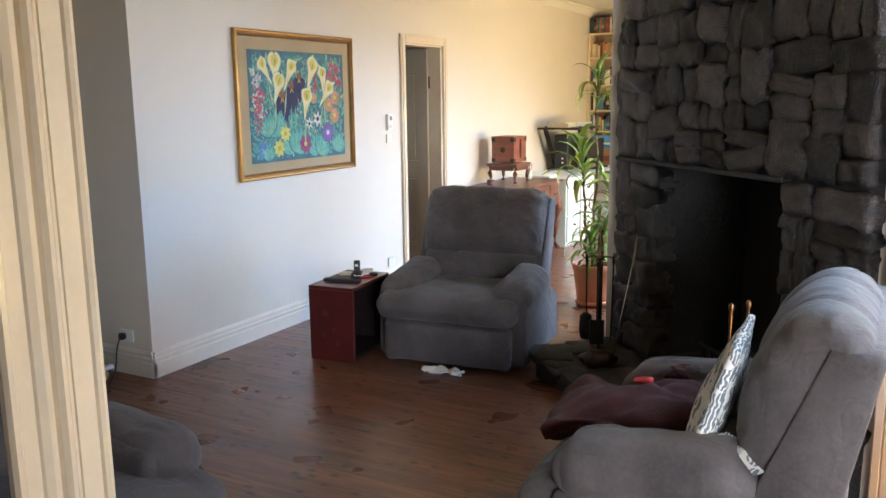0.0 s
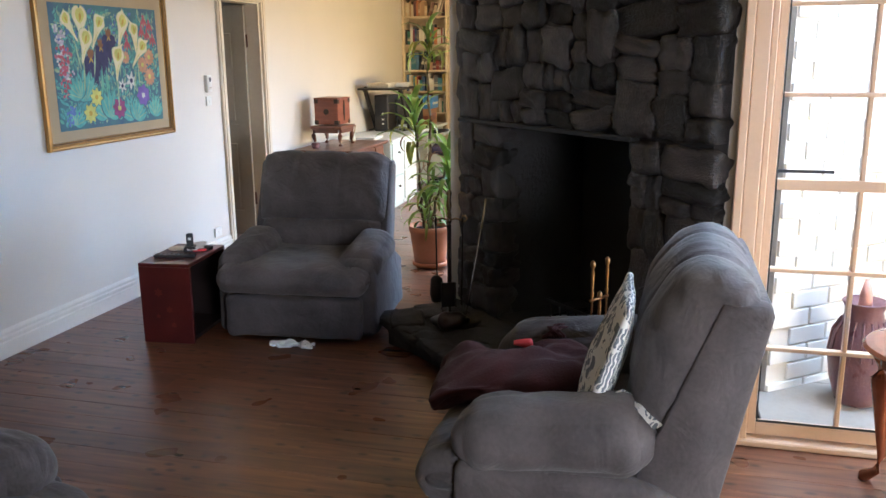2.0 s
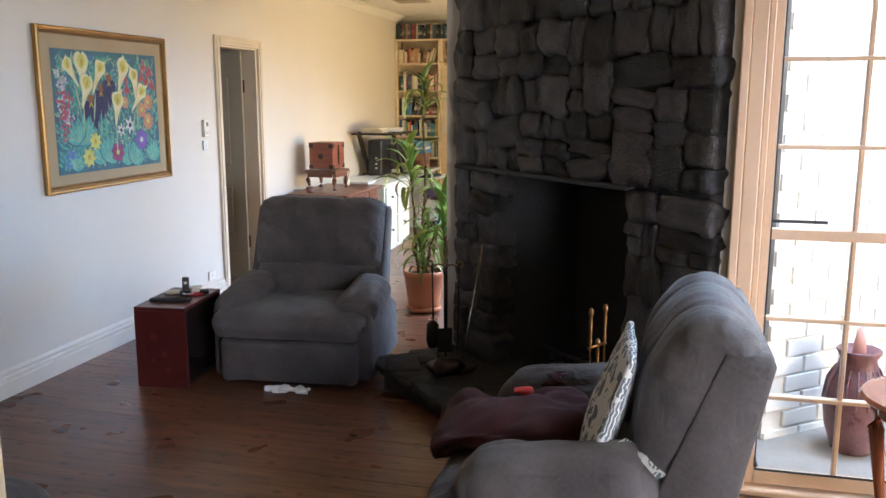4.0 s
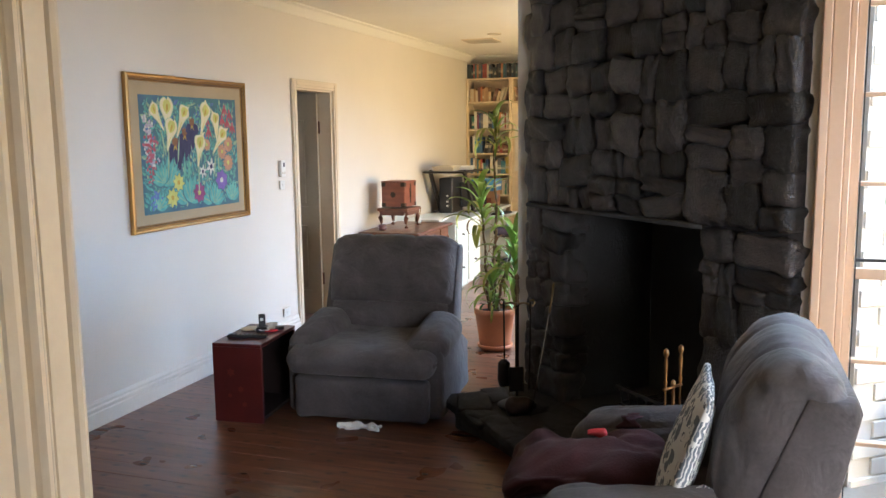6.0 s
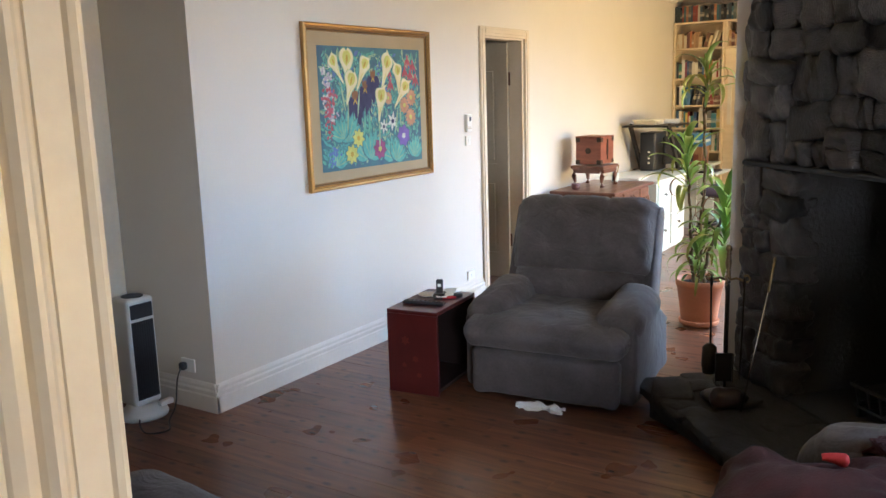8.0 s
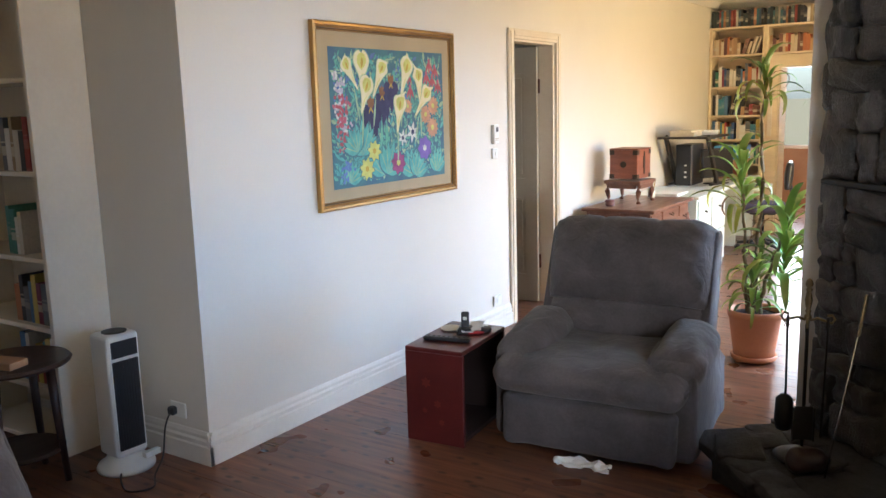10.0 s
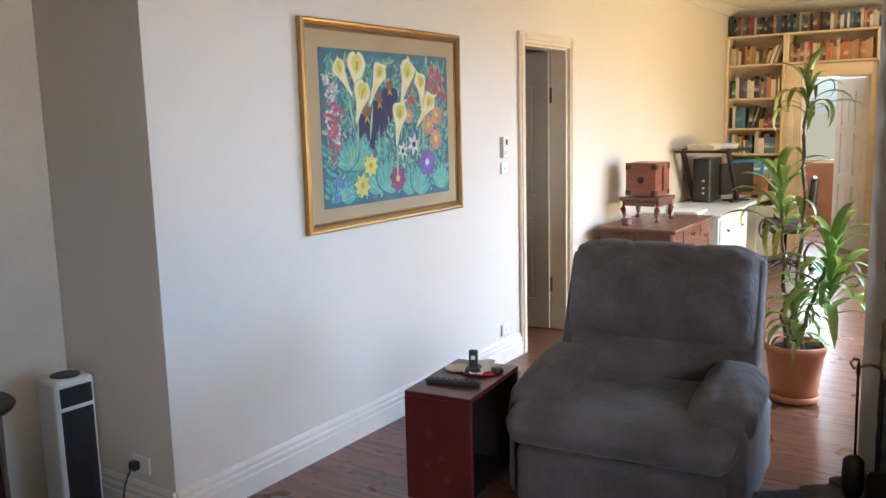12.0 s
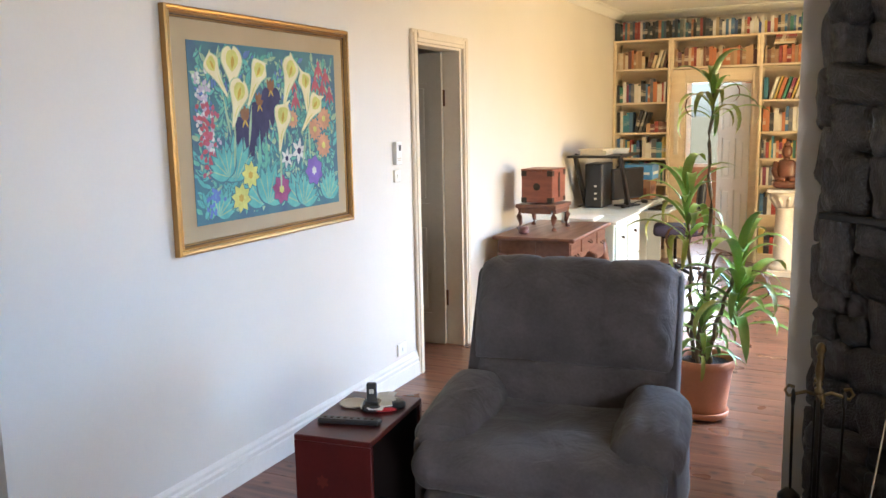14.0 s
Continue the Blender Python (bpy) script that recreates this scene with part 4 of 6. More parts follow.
for k in range(90):          # lilac and rose spires
    t = rng.random()
    petal(bm, 5.665 + rng.gauss(0, 0.03) + 0.03 * t, 1.80 - t * 0.34, 0.022, 0.018, rng.uniform(-90, 90), up(), mi=11 if rng.random() < 0.7 else 15, n=4)
for k in range(70):
    t = rng.random()
    petal(bm, 5.685 + rng.gauss(0, 0.03), 1.66 - t * 0.30, 0.028, 0.02, rng.uniform(-120, 120), up(), mi=13 if rng.random() < 0.6 else 14, n=4)
for u, v in ((6.29, 1.86), (6.28, 1.78), (6.30, 1.70), (6.50, 1.85), (6.56, 1.82), (6.53, 1.76), (6.59, 1.73), (6.47, 1.78)):
    x = up()
    for a in (150, 180, 210):
        petal(bm, u, v + 0.01, 0.075, 0.020, a, x, mi=13)
        x += 2e-6
    petal(bm, u, v, 0.03, 0.025, 0, x, mi=14)
for u, v, L, a in ((5.84, 1.34, 0.20, 0), (5.80, 1.36, 0.15, -30), (6.02, 1.22, 0.19, -18), (6.06, 1.22, 0.20, 20), (6.31, 1.20, 0.17, -25), (6.33, 1.19, 0.16, 25), (5.72, 1.20, 0.13, 30), (6.55, 1.20, 0.15, 10)):
    x = up()
    for k in range(7):
        petal(bm, u, v - 0.004, L * (1.0 - 0.07 * abs(k - 3)) + 0.012, L * 0.40, a + 17 * (k - 3), x, mi=0)
        x += 2e-6
    for k in range(7):
        petal(bm, u, v, L * (1.0 - 0.07 * abs(k - 3)), L * 0.31, a + 17 * (k - 3), x, mi=4)
        x += 2e-6
    lev[0] = x
    for k in range(5):
        petal(bm, u, v, L * 0.86, 0.006, a + 22 * (k - 2), up(), mi=6)


def daisy(u, v, R, n, c, cc, w=0.55):
    x = up()
    for i in range(n):
        petal(bm, u, v, R * 1.06, R * w * 1.2, 360 * i / n + 11, x, mi=0, n=5)
        x += 2e-6
    for i in range(n):
        petal(bm, u, v, R, R * w, 360 * i / n + 11, x, mi=c, n=5)
        x += 2e-6
    for i in range(6):
        petal(bm, u, v, R * 0.28, R * 0.3, 60 * i, x + 2e-6 + i * 1e-6, mi=cc, n=4)
    lev[0] = x + 1e-5


for u, v, R in ((6.27, 1.60, 0.045), (6.45, 1.55, 0.06), (6.53, 1.60, 0.062), (6.52, 1.47, 0.065)):
    daisy(u, v, R, 12, 9, 2)
daisy(6.43, 1.35, 0.075, 7, 10, 15, 0.95)
daisy(6.16, 1.28, 0.07, 8, 12, 2, 0.8)
daisy(5.94, 1.36, 0.062, 8, 2, 3, 0.6)
daisy(5.87, 1.265, 0.066, 8, 2, 3, 0.6)
daisy(6.31, 1.45, 0.065, 6, 15, 7, 0.4)
daisy(6.21, 1.42, 0.05, 6, 15, 7, 0.4)
for k in range(22):
    petal(bm, 5.70 + rng.gauss(0, 0.022), 1.19 + rng.random() * 0.12, 0.025, 0.018, rng.uniform(-60, 60), up(), mi=16, n=4)
def lily(u, v, bu, bv, W, twist=0.0, lip=0.5):
    """A cream trumpet flower: its mouth round (u, v), W wide, tapering to a stem at (bu, bv)."""
    d = Vector((u - bu, v - bv))
    L = d.length
    f = d / L
    g = Vector((f.y, -f.x))

    def flat(pts, mi):
        x = up()
        vs = [bm.verts.new((x, u + f.x * p * W + g.x * q * W, v + f.y * p * W + g.y * q * W)) for p, q in pts]
        bm.faces.new(vs).material_index = mi

    k = L / W
    stem = Vector((bu, bv)) - f * 0.02
    petal(bm, stem.x, stem.y - 0.16, 0.19, 0.016, math.degrees(math.atan2(f.x, f.y)) * 0.35, up(), mi=6)
    cup = smooth_line([(-k, 0.06), (-k * 0.55, 0.16), (-0.32, 0.36), (0.05, 0.52 + 0.1 * twist), (0.36, 0.40), (0.52, 0.12 + twist * 0.5), (0.70 * lip + 0.25, 0.02 + twist), (0.50, -0.16 + twist * 0.4), (0.34, -0.44), (0.02, -0.52 + 0.1 * twist), (-0.32, -0.34), (-k * 0.55, -0.16), (-k, -0.06)], 4)
    flat([(p * 1.07 - 0.01, q * 1.10) for p, q in cup], 6)
    flat(cup, 1)
    flat(smooth_line([(-0.34, 0.0), (-0.1, 0.27), (0.18, 0.33), (0.40, 0.10 + twist * 0.4), (0.30, -0.22), (-0.06, -0.27), (-0.34, 0.0)], 4)[:-1], 2)
    flat(smooth_line([(-0.26, 0.0), (-0.02, 0.13), (0.22, 0.05), (-0.02, -0.05), (-0.26, 0.0)], 3)[:-1], 3)
    flat(smooth_line([(-k * 0.9, 0.0), (-k * 0.5, 0.07), (-0.45, 0.15), (-k * 0.5, 0.02), (-k * 0.9, 0.0)], 3)[:-1], 2)


for spec in ((5.728, 1.822, 5.815, 1.70, 0.085, 0.35), (6.03, 1.812, 5.95, 1.66, 0.10, 0.45), (5.855, 1.842, 5.85, 1.70, 0.125, 0.0, 0.2), (5.89, 1.715, 5.842, 1.57, 0.115, 0.1, 0.25),
             (6.27, 1.825, 6.205, 1.655, 0.115, -0.2, 0.6), (6.385, 1.775, 6.40, 1.585, 0.095, -0.5, 0.8), (6.46, 1.672, 6.345, 1.545, 0.10, 0.3, 0.8), (6.19, 1.612, 6.16, 1.455, 0.115, 0.4, 0.7)):
    lily(*spec)
for vert in bm.verts:
    vert.co.y = min(max(vert.co.y, IY0), IY1)
    vert.co.z = min(max(vert.co.z, IZ0), IZ1)
part("canvas", bm, PAL, pic, "painted lilies, irises and daisies on dark ground")

# ---- switches and outlets ----
for nm, y, z, hw, hh, lab in (("thermostat", 7.285, 1.394, 0.034, 0.066, "cream plastic wall thermostat with a small display"), ("light_switch", 7.285, 1.262, 0.036, 0.036, "square white plastic light switch"), ("power_outlet", 7.285, 0.218, 0.052, 0.036, "white plastic power outlet above the skirting")):
    t = thing(nm, lab, nm.replace("_", " "))
    dp = 0.026 if nm == "thermostat" else 0.013
    part("plate", boxes((XW, XW + dp, y - hw, y + hw, z - hh, z + hh), bev=0.003), M_WHITEP, t)
    if nm == "thermostat":
        part("display", boxes((XW + dp, XW + dp + 0.002, y - 0.004, y + 0.02, z + 0.015, z + 0.048)), M_BLACK, t, "dark grey display")
        for k in range(2):
            part("button", boxes((XW + dp, XW + dp + 0.002, y - 0.022, y + 0.022, z - 0.03 - 0.012 * k, z - 0.026 - 0.012 * k)), M_MAT, t)
    else:
        part("rocker", boxes((XW + dp, XW + dp + 0.004, y - 0.008, y + 0.008, z - 0.012, z + 0.012), bev=0.002), M_WHITEP, t)
o = thing("power_outlet", "cream plastic power outlet with a black plug", "power outlet")
part("plate", boxes((-2.52, -2.415, 4.650, 4.66, 0.195, 0.268), bev=0.003), M_WHITEP, o)
part("plug", boxes((-2.505, -2.465, 4.615, 4.651, 0.21, 0.25), bev=0.008), M_BLACK, o, "black plug")

# ---- tower heater ----
h = thing("tower_heater", "white tower fan heater with a black grille beside the wall corner", "heater", Matrix.Translation((-2.605, 4.45, 0)) @ pose(0, 0, 0, 0, 0, 87) @ Matrix.Diagonal((1.1, 1.1, 1.01, 1)))
bm = bmesh.new()
lathe(bm, [(0.115, 0), (0.118, 0.012), (0.112, 0.026), (0.085, 0.042), (0.07, 0.07)], 32)
part("base", bm, M_WHITEP, h, smooth=True)
bm = bmesh.new()
box(bm, -0.072, 0.072, -0.062, 0.075, 0.07, 0.635, bev=0.020, seg=3)
part("body", bm, M_WHITEP, h)
part("grille", boxes((-0.058, 0.058, -0.0645, -0.058, 0.105, 0.515), bev=0.002), M_BLACK, h, "black slatted grille")
for k in range(9):
    part("grille_slat", boxes((-0.054 + 0.0122 * k, -0.0505 + 0.0122 * k, -0.067, -0.0640, 0.11, 0.51)), M_BLACK, h)
part("control_panel", boxes((-0.058, 0.058, -0.0645, -0.058, 0.530, 0.605), bev=0.002), M_BLACK, h, "glossy black control panel")
bm = bmesh.new()
lathe(bm, [(0.05, 0.634), (0.05, 0.638), (0.04, 0.639)], 24)
part("top_vent", bm, M_BLACK, h)
bm = bmesh.new()
cord = [Vector((-2.485, 4.62, 0.225)), Vector((-2.45, 4.56, 0.18)), Vector((-2.43, 4.52, 0.06)), Vector((-2.40, 4.45, 0.008)), Vector((-2.30, 4.36, 0.006)), Vector((-2.36, 4.28, 0.006)), Vector((-2.48, 4.33, 0.008)), Vector((-2.56, 4.40, 0.03))]
fine = []
for i in range(len(cord) - 1):
    p0, p1, p2, p3 = cord[max(i - 1, 0)], cord[i], cord[i + 1], cord[min(i + 2, len(cord) - 1)]
    for k in range(6):
        t = k / 6
        fine.append(0.5 * ((2 * p1) + (p2 - p0) * t + (2 * p0 - 5 * p1 + 4 * p2 - p3) * t * t + (3 * p1 - p0 - 3 * p2 + p3) * t ** 3))
tube(bm, fine, 0.0045, 6)
bmesh.ops.transform(bm, matrix=h.matrix_world.inverted(), verts=bm.verts)
cordob = part("power_cord", bm, M_BLACK, h, "black power cord looped on the floor", smooth=True)
bm = boxes((-2.47, -2.44, 4.44, 4.52, 0.075, 0.10), bev=0.002)
bmesh.ops.transform(bm, matrix=h.matrix_world.inverted(), verts=bm.verts)
part("cable_tag", bm, M_WHITEP, cordob, "white paper tag")

# ---- side table ----
st = thing("side_table", "open-sided oxblood lacquer cube table with faint gold motifs", "side table", pose(-1.662, 5.36, 0, 0, 0, 6))
W, D, H, T = 0.305, 0.50, 0.47, 0.022
part("top", boxes((0, W, 0, D, H - T, H), bev=0.003), M_RED, st)
part("front_panel", boxes((0.0, W, 0.0, T, 0, H - T - 0.0005), bev=0.002), M_RED, st)
part("back_panel", boxes((0.0, W, D - T, D, 0, H - T - 0.0005), bev=0.002), M_RED, st)
part("side_panel", boxes((0.0, T, T, D - T, 0.0, H - T - 0.0005)), M_RED, st)
part("bottom_panel", boxes((T, W - 0.01, T, D - T, 0.01, 0.03)), M_BLACKIN, st)
part("inner_lining", boxes((T + 0.0005, T + 0.004, T, D - T, 0.03, H - T - 0.004), (T, W - 0.012, T + 0.0005, T + 0.004, 0.03, H - T - 0.004), (T, W - 0.012, D - T - 0.004, D - T - 0.0005, 0.03, H - T - 0.004)), M_BLACKIN, st, "black inside lining")
M_MOTIF = mk("worn_gold_motif", (0.135, 0.028, 0.015), (0.11, 0.018, 0.014), 0.4)
for cx, cz, R in ((0.11, 0.30, 0.028), (0.17, 0.20, 0.022), (0.10, 0.16, 0.016), (0.19, 0.11, 0.018)):
    bm = bmesh.new()
    for i in range(6):
        petal(bm, cx, cz, R, R * 0.6, 60 * i, 0.00005 * i, n=4)
    bmesh.ops.transform(bm, matrix=Matrix(((0, 1, 0, 0), (1, 0, 0, -0.0012), (0, 0, 1, 0), (0, 0, 0, 1))), verts=bm.verts)
    part("gold_motif", bm, M_MOTIF, st, "worn gold flower motif")


def on_table(x, y, rz=0):
    return pose(-1.662, 5.36, 0.47, 0, 0, 6) @ pose(x, y, 0, 0, 0, rz)


r = thing("remote_control", "long black plastic remote control on the side table", "remote control", on_table(0.150, 0.155, 8))
part("remote_body", boxes((-0.12, 0.12, -0.022, 0.022, 0, 0.02), bev=0.006), M_BLACK, r)
for k in range(8):
    part("button", boxes((-0.10 + 0.026 * k, -0.088 + 0.026 * k, -0.006, 0.006, 0.02, 0.0225)), M_IRONW, r)
r = thing("cordless_phone", "black cordless phone standing in its charging base", "phone", on_table(0.165, 0.325, 20))
part("charging_base", boxes((-0.035, 0.035, -0.05, 0.04, 0, 0.03), bev=0.008), M_BLACK, r)
bm = bmesh.new()
box(bm, -0.02, 0.02, -0.014, 0.012, 0.02, 0.104, bev=0.007, m=pose(0, 0, 0, -6), seg=2)
part("handset", bm, M_BLACK, r)
part("screen", boxes((-0.009, 0.009, -0.0165, -0.0135, 0.066, 0.082)), M_WHITEP, r, "pale screen")
bm = bmesh.new()
lathe(bm, [(0.0, 0.003), (0.05, 0.003), (0.056, 0.008), (0.054, 0.011), (0.048, 0.008)][1:], 24)
solo("coaster", bm, M_COLUMN, "round tan coaster on the side table", "coaster", on_table(0.075, 0.345), smooth=True)
bm = bmesh.new()
for i in range(5):
    petal(bm, 0, 0, 0.14, 0.10, 40 + 22 * i, 0, n=6)
bmesh.ops.transform(bm, matrix=Matrix(((0, 1, 0, 0), (0, 0, 1, 0), (1, 0, 0, 0.004), (0, 0, 0, 1))), verts=bm.verts)
for v in bm.verts:
    v.co.z += 0.012 + 0.02 * noise.noise(v.co * 22)
g = bmesh.ops.extrude_face_region(bm, geom=bm.faces[:])
for v in g["geom"]:
    if isinstance(v, bmesh.types.BMVert):
        v.co.z += 0.003
solo("paper_napkin", bm, M_PAPER, "crumpled white paper napkin on the side table", "napkin", on_table(0.12, 0.36))
bm = bmesh.new()
tube(bm, [(0, 0, 0.009), (0.05, 0.022, 0.009), (0.07, 0.031, 0.009)], [0.008, 0.008, 0.006], 10)
solo("cigarette_lighter", bm, M_SCARLET, "small red plastic lighter on the side table", "lighter", on_table(0.20, 0.29), smooth=True)
bm = bmesh.new()
lathe(bm, [(0.026, 0), (0.03, 0.006), (0.03, 0.016), (0.024, 0.022), (0.012, 0.023)], 20)
solo("tape_measure", bm, M_BLACK, "small round black tape measure on the table", "tape measure", on_table(0.255, 0.375), smooth=True)
bm = bmesh.new()
puff(bm, 0.125, 0.034, 0.010, 0.009, pose(0, 0, 0.012), wob=0.024, n=16, freq=34, seed=3)
solo("crumpled_paper", bm, M_PAPER, "crumpled white paper on the boards under the recliner", "paper", pose(-0.80, 5.49, 0, 0, 0, 4), smooth=False)

# ---- desk with cabriole legs ----
DX0, DX1, DY0, DY1, DZ = -2.20, -1.58, 8.58, 9.62, 0.735
d = thing("writing_desk", "carved red-brown timber writing desk against the wall", "desk")
bm = boxes((DX0, DX1, DY0, DY1, DZ - 0.028, DZ), bev=0.008)
part("desktop", bm, M_DESK, d)
part("end_panel", boxes((DX0 + 0.05, DX1 - 0.06, DY0 + 0.045, DY0 + 0.065, 0.46, DZ - 0.029), bev=0.003), M_DESK, d)
part("end_panel", boxes((DX0 + 0.05, DX1 - 0.06, DY1 - 0.065, DY1 - 0.045, 0.46, DZ - 0.029), bev=0.003), M_DESK, d)
part("back_panel", boxes((DX0 + 0.03, DX0 + 0.05, DY0 + 0.05, DY1 - 0.05, 0.46, DZ - 0.029)), M_DESK, d)
for y0, y1, z0 in ((DY0 + 0.04, DY0 + 0.30, 0.47), (DY0 + 0.31, DY1 - 0.31, 0.58), (DY1 - 0.30, DY1 - 0.04, 0.47)):
    dr = part("drawer", boxes((DX1 - 0.30, DX1 - 0.045, y0, y1, z0, DZ - 0.032), bev=0.004), M_DESK, d)
    box_face = boxes((DX1 - 0.046, DX1 - 0.036, y0 + 0.012, y1 - 0.012, z0 + 0.012, DZ - 0.045), bev=0.004)
    part("drawer_front", box_face, M_DESK, dr)
    bm = bmesh.new()
    yc, zc = (y0 + y1) / 2, (z0 + DZ) / 2
    tube(bm, [(DX1 - 0.035, yc - 0.035, zc), (DX1 - 0.018, yc - 0.03, zc - 0.012), (DX1 - 0.016, yc, zc - 0.02), (DX1 - 0.018, yc + 0.03, zc - 0.012), (DX1 - 0.035, yc + 0.035, zc)], 0.004, 6)
    part("handle", bm, M_IRONW, dr, "dark drop handle", smooth=True)
for lx, sx in ((DX0 + 0.06, -1), (DX1 - 0.07, 1)):
    for ly, sy in ((DY0 + 0.07, -1), (DY1 - 0.07, 1)):
        bm = bmesh.new()
        tube(bm, [(lx, ly, 0.60), (lx + 0.012 * sx, ly + 0.012 * sy, 0.50), (lx + 0.028 * sx, ly + 0.022 * sy, 0.42), (lx + 0.018 * sx, ly + 0.012 * sy, 0.28), (lx, ly, 0.14), (lx + 0.008 * sx, ly + 0.006 * sy, 0.05), (lx + 0.03 * sx, ly + 0.02 * sy, 0.012), (lx + 0.03 * sx, ly + 0.02 * sy, 0.0)],
             [0.045, 0.048, 0.046, 0.030, 0.020, 0.018, 0.028, 0.022], 10)
        part("leg", bm, M_DESK, d, smooth=True)
bm = bmesh.new()
for k in range(9):
    s = k / 8
    y = DY0 + 0.31 + s * (DY1 - DY0 - 0.62)
    box(bm, DX1 - 0.055, DX1 - 0.035, y - 0.03, y + 0.03, 0.565 - 0.05 * abs(2 * s - 1) ** 2 - 0.01 * math.cos(8 * s), 0.60, bev=0.004)
part("apron", bm, M_DESK, d, "scalloped apron")

# ---- chest on a stand ----
c = thing("stand", "low dark timber stand with carved feet on the desk", "stand", pose(-1.99, 9.13, DZ, 0, 0, -3))
part("stand_top", boxes((-0.165, 0.165, -0.17, 0.17, 0.165, 0.195), bev=0.004), M_DESK, c)
for sx in (-1, 1):
    part("rail", boxes((sx * 0.14 - 0.012, sx * 0.14 + 0.012, -0.13, 0.13, 0.125, 0.165), bev=0.003), M_DESK, c)
    part("rail", boxes((-0.12, 0.12, sx * 0.145 - 0.012, sx * 0.145 + 0.012, 0.125, 0.165), bev=0.003), M_DESK, c)
    for sy in (-1, 1):
        bm = bmesh.new()
        tube(bm, [(sx * 0.135, sy * 0.14, 0.165), (sx * 0.142, sy * 0.147, 0.10), (sx * 0.132, sy * 0.137, 0.045), (sx * 0.14, sy * 0.146, 0.015), (sx * 0.15, sy * 0.156, 0.0)], [0.026, 0.024, 0.014, 0.016, 0.02], 8)
        part("leg", bm, M_DESK, c, smooth=True)
c = thing("wooden_chest", "rust-red timber chest with dark iron fittings on its stand", "chest", pose(-1.99, 9.13, DZ + 0.195, 0, 0, -3))
part("chest_body", boxes((-0.125, 0.125, -0.14, 0.14, 0.012, 0.255), bev=0.004), M_CHEST, c)
part("lid", boxes((-0.13, 0.13, -0.145, 0.145, 0.256, 0.268), bev=0.004), M_CHEST, c)
for sx in (-1, 1):
    for sy in (-1, 1):
        for z in (0.012, 0.215):
            part("corner_mount", boxes((sx * 0.105 - 0.022, sx * 0.105 + 0.022, sy * 0.12 - 0.022, sy * 0.12 + 0.022, z, z + 0.04), bev=0.002), M_IRONW, c, "dark iron corner mount")
bm = boxes((0.1255, 0.129, -0.018, 0.018, 0.10, 0.20), (0.1255, 0.131, -0.008, 0.008, 0.05, 0.24))
part("lock_plate", bm, M_IRONW, c, "long dark iron lock plate")
bm = bmesh.new()
lathe(bm, [(0.028, 0), (0.028, 0.003), (0.012, 0.006)], 20)
bmesh.ops.transform(bm, matrix=pose(0.0, -0.1405, 0.135, 90), verts=bm.verts)
part("medallion", bm, M_IRONW, c, "round dark medallion")
bm = bmesh.new()
lathe(bm, [(0.028, 0), (0.038, 0.01), (0.042, 0.025), (0.034, 0.034), (0.040, 0.040), (0.038, 0.056), (0.03, 0.058)], 20)
solo("trinket_pot", bm, M_URN, "small dark lidded pot on the desk", "pot", pose(-2.02, 8.76, DZ), smooth=True)
g = thing("pen_glass", "clear glass holding pens on the desk", "pen holder", pose(-1.93, 9.50, DZ))
bm = bmesh.new()
lathe(bm, [(0.03, 0), (0.034, 0.085), (0.031, 0.085), (0.028, 0.006)], 16)
part("glass", bm, M_WHITE, g, smooth=True)
for k in range(4):
    bm = bmesh.new()
    tube(bm, [(0.006 * k - 0.01, 0, 0.01), (0.02 * k - 0.03, 0.01 * k - 0.01, 0.16)], 0.004, 6)
    part("pen", bm, [M_BLUEBOX, M_BLACK, M_MAHOG, M_GOLD][k], g)
bm = bmesh.new()
for k in range(6):
    box(bm, -0.11, 0.11, -0.16, 0.16, 0.004 * k, 0.004 * k + 0.0035, m=pose(0, 0, 0, 0, 0, rng.uniform(-7, 7)))
solo("paper_stack", bm, M_PAPER, "loose stack of white papers on the desktop", "papers", pose(-1.83, 9.72, DZ + 0.003))

# ---- white drawer cabinets ----
for k, (y0, y1, mat) in enumerate(((9.65, 10.06, M_MINT), (10.07, 10.54, M_WHITE))):
    c = thing("drawer_cabinet", "low %s painted cabinet beside the desk" % ("pale mint" if k == 0 else "white"), "cabinet")
    part("body", boxes((-2.2, -1.565, y0, y1, 0.0, 0.705), bev=0.004), mat, c)
    part("top", boxes((-2.21, -1.545, y0 - 0.003, y1 + 0.003, 0.706, 0.732), bev=0.004), M_WHITE, c)
    for z0, z1 in (((0.05, 0.36), (0.37, 0.69)) if k else ((0.05, 0.33), (0.34, 0.69))):
        dr = part("door", boxes((-1.565, -1.547, y0 + 0.02, y1 - 0.02, z0, z1), bev=0.004), mat, c)
        bm = bmesh.new()
        yc, zc = (y0 + y1) / 2, z1 - 0.10
        tube(bm, [(-1.546, yc - 0.02, zc), (-1.53, yc - 0.02, zc - 0.01), (-1.528, yc, zc - 0.016), (-1.53, yc + 0.02, zc - 0.01), (-1.546, yc + 0.02, zc)], 0.005, 6)
        part("handle", bm, M_IRONW, dr, "dark cup handle", smooth=True)


# ---- built-in bookcases on the end wall ----
BY = 12.34                                    # shelf fronts
SHZ = [2.40, 2.09, 1.725, 1.395, 1.115, 0.83, 0.52, 0.10]


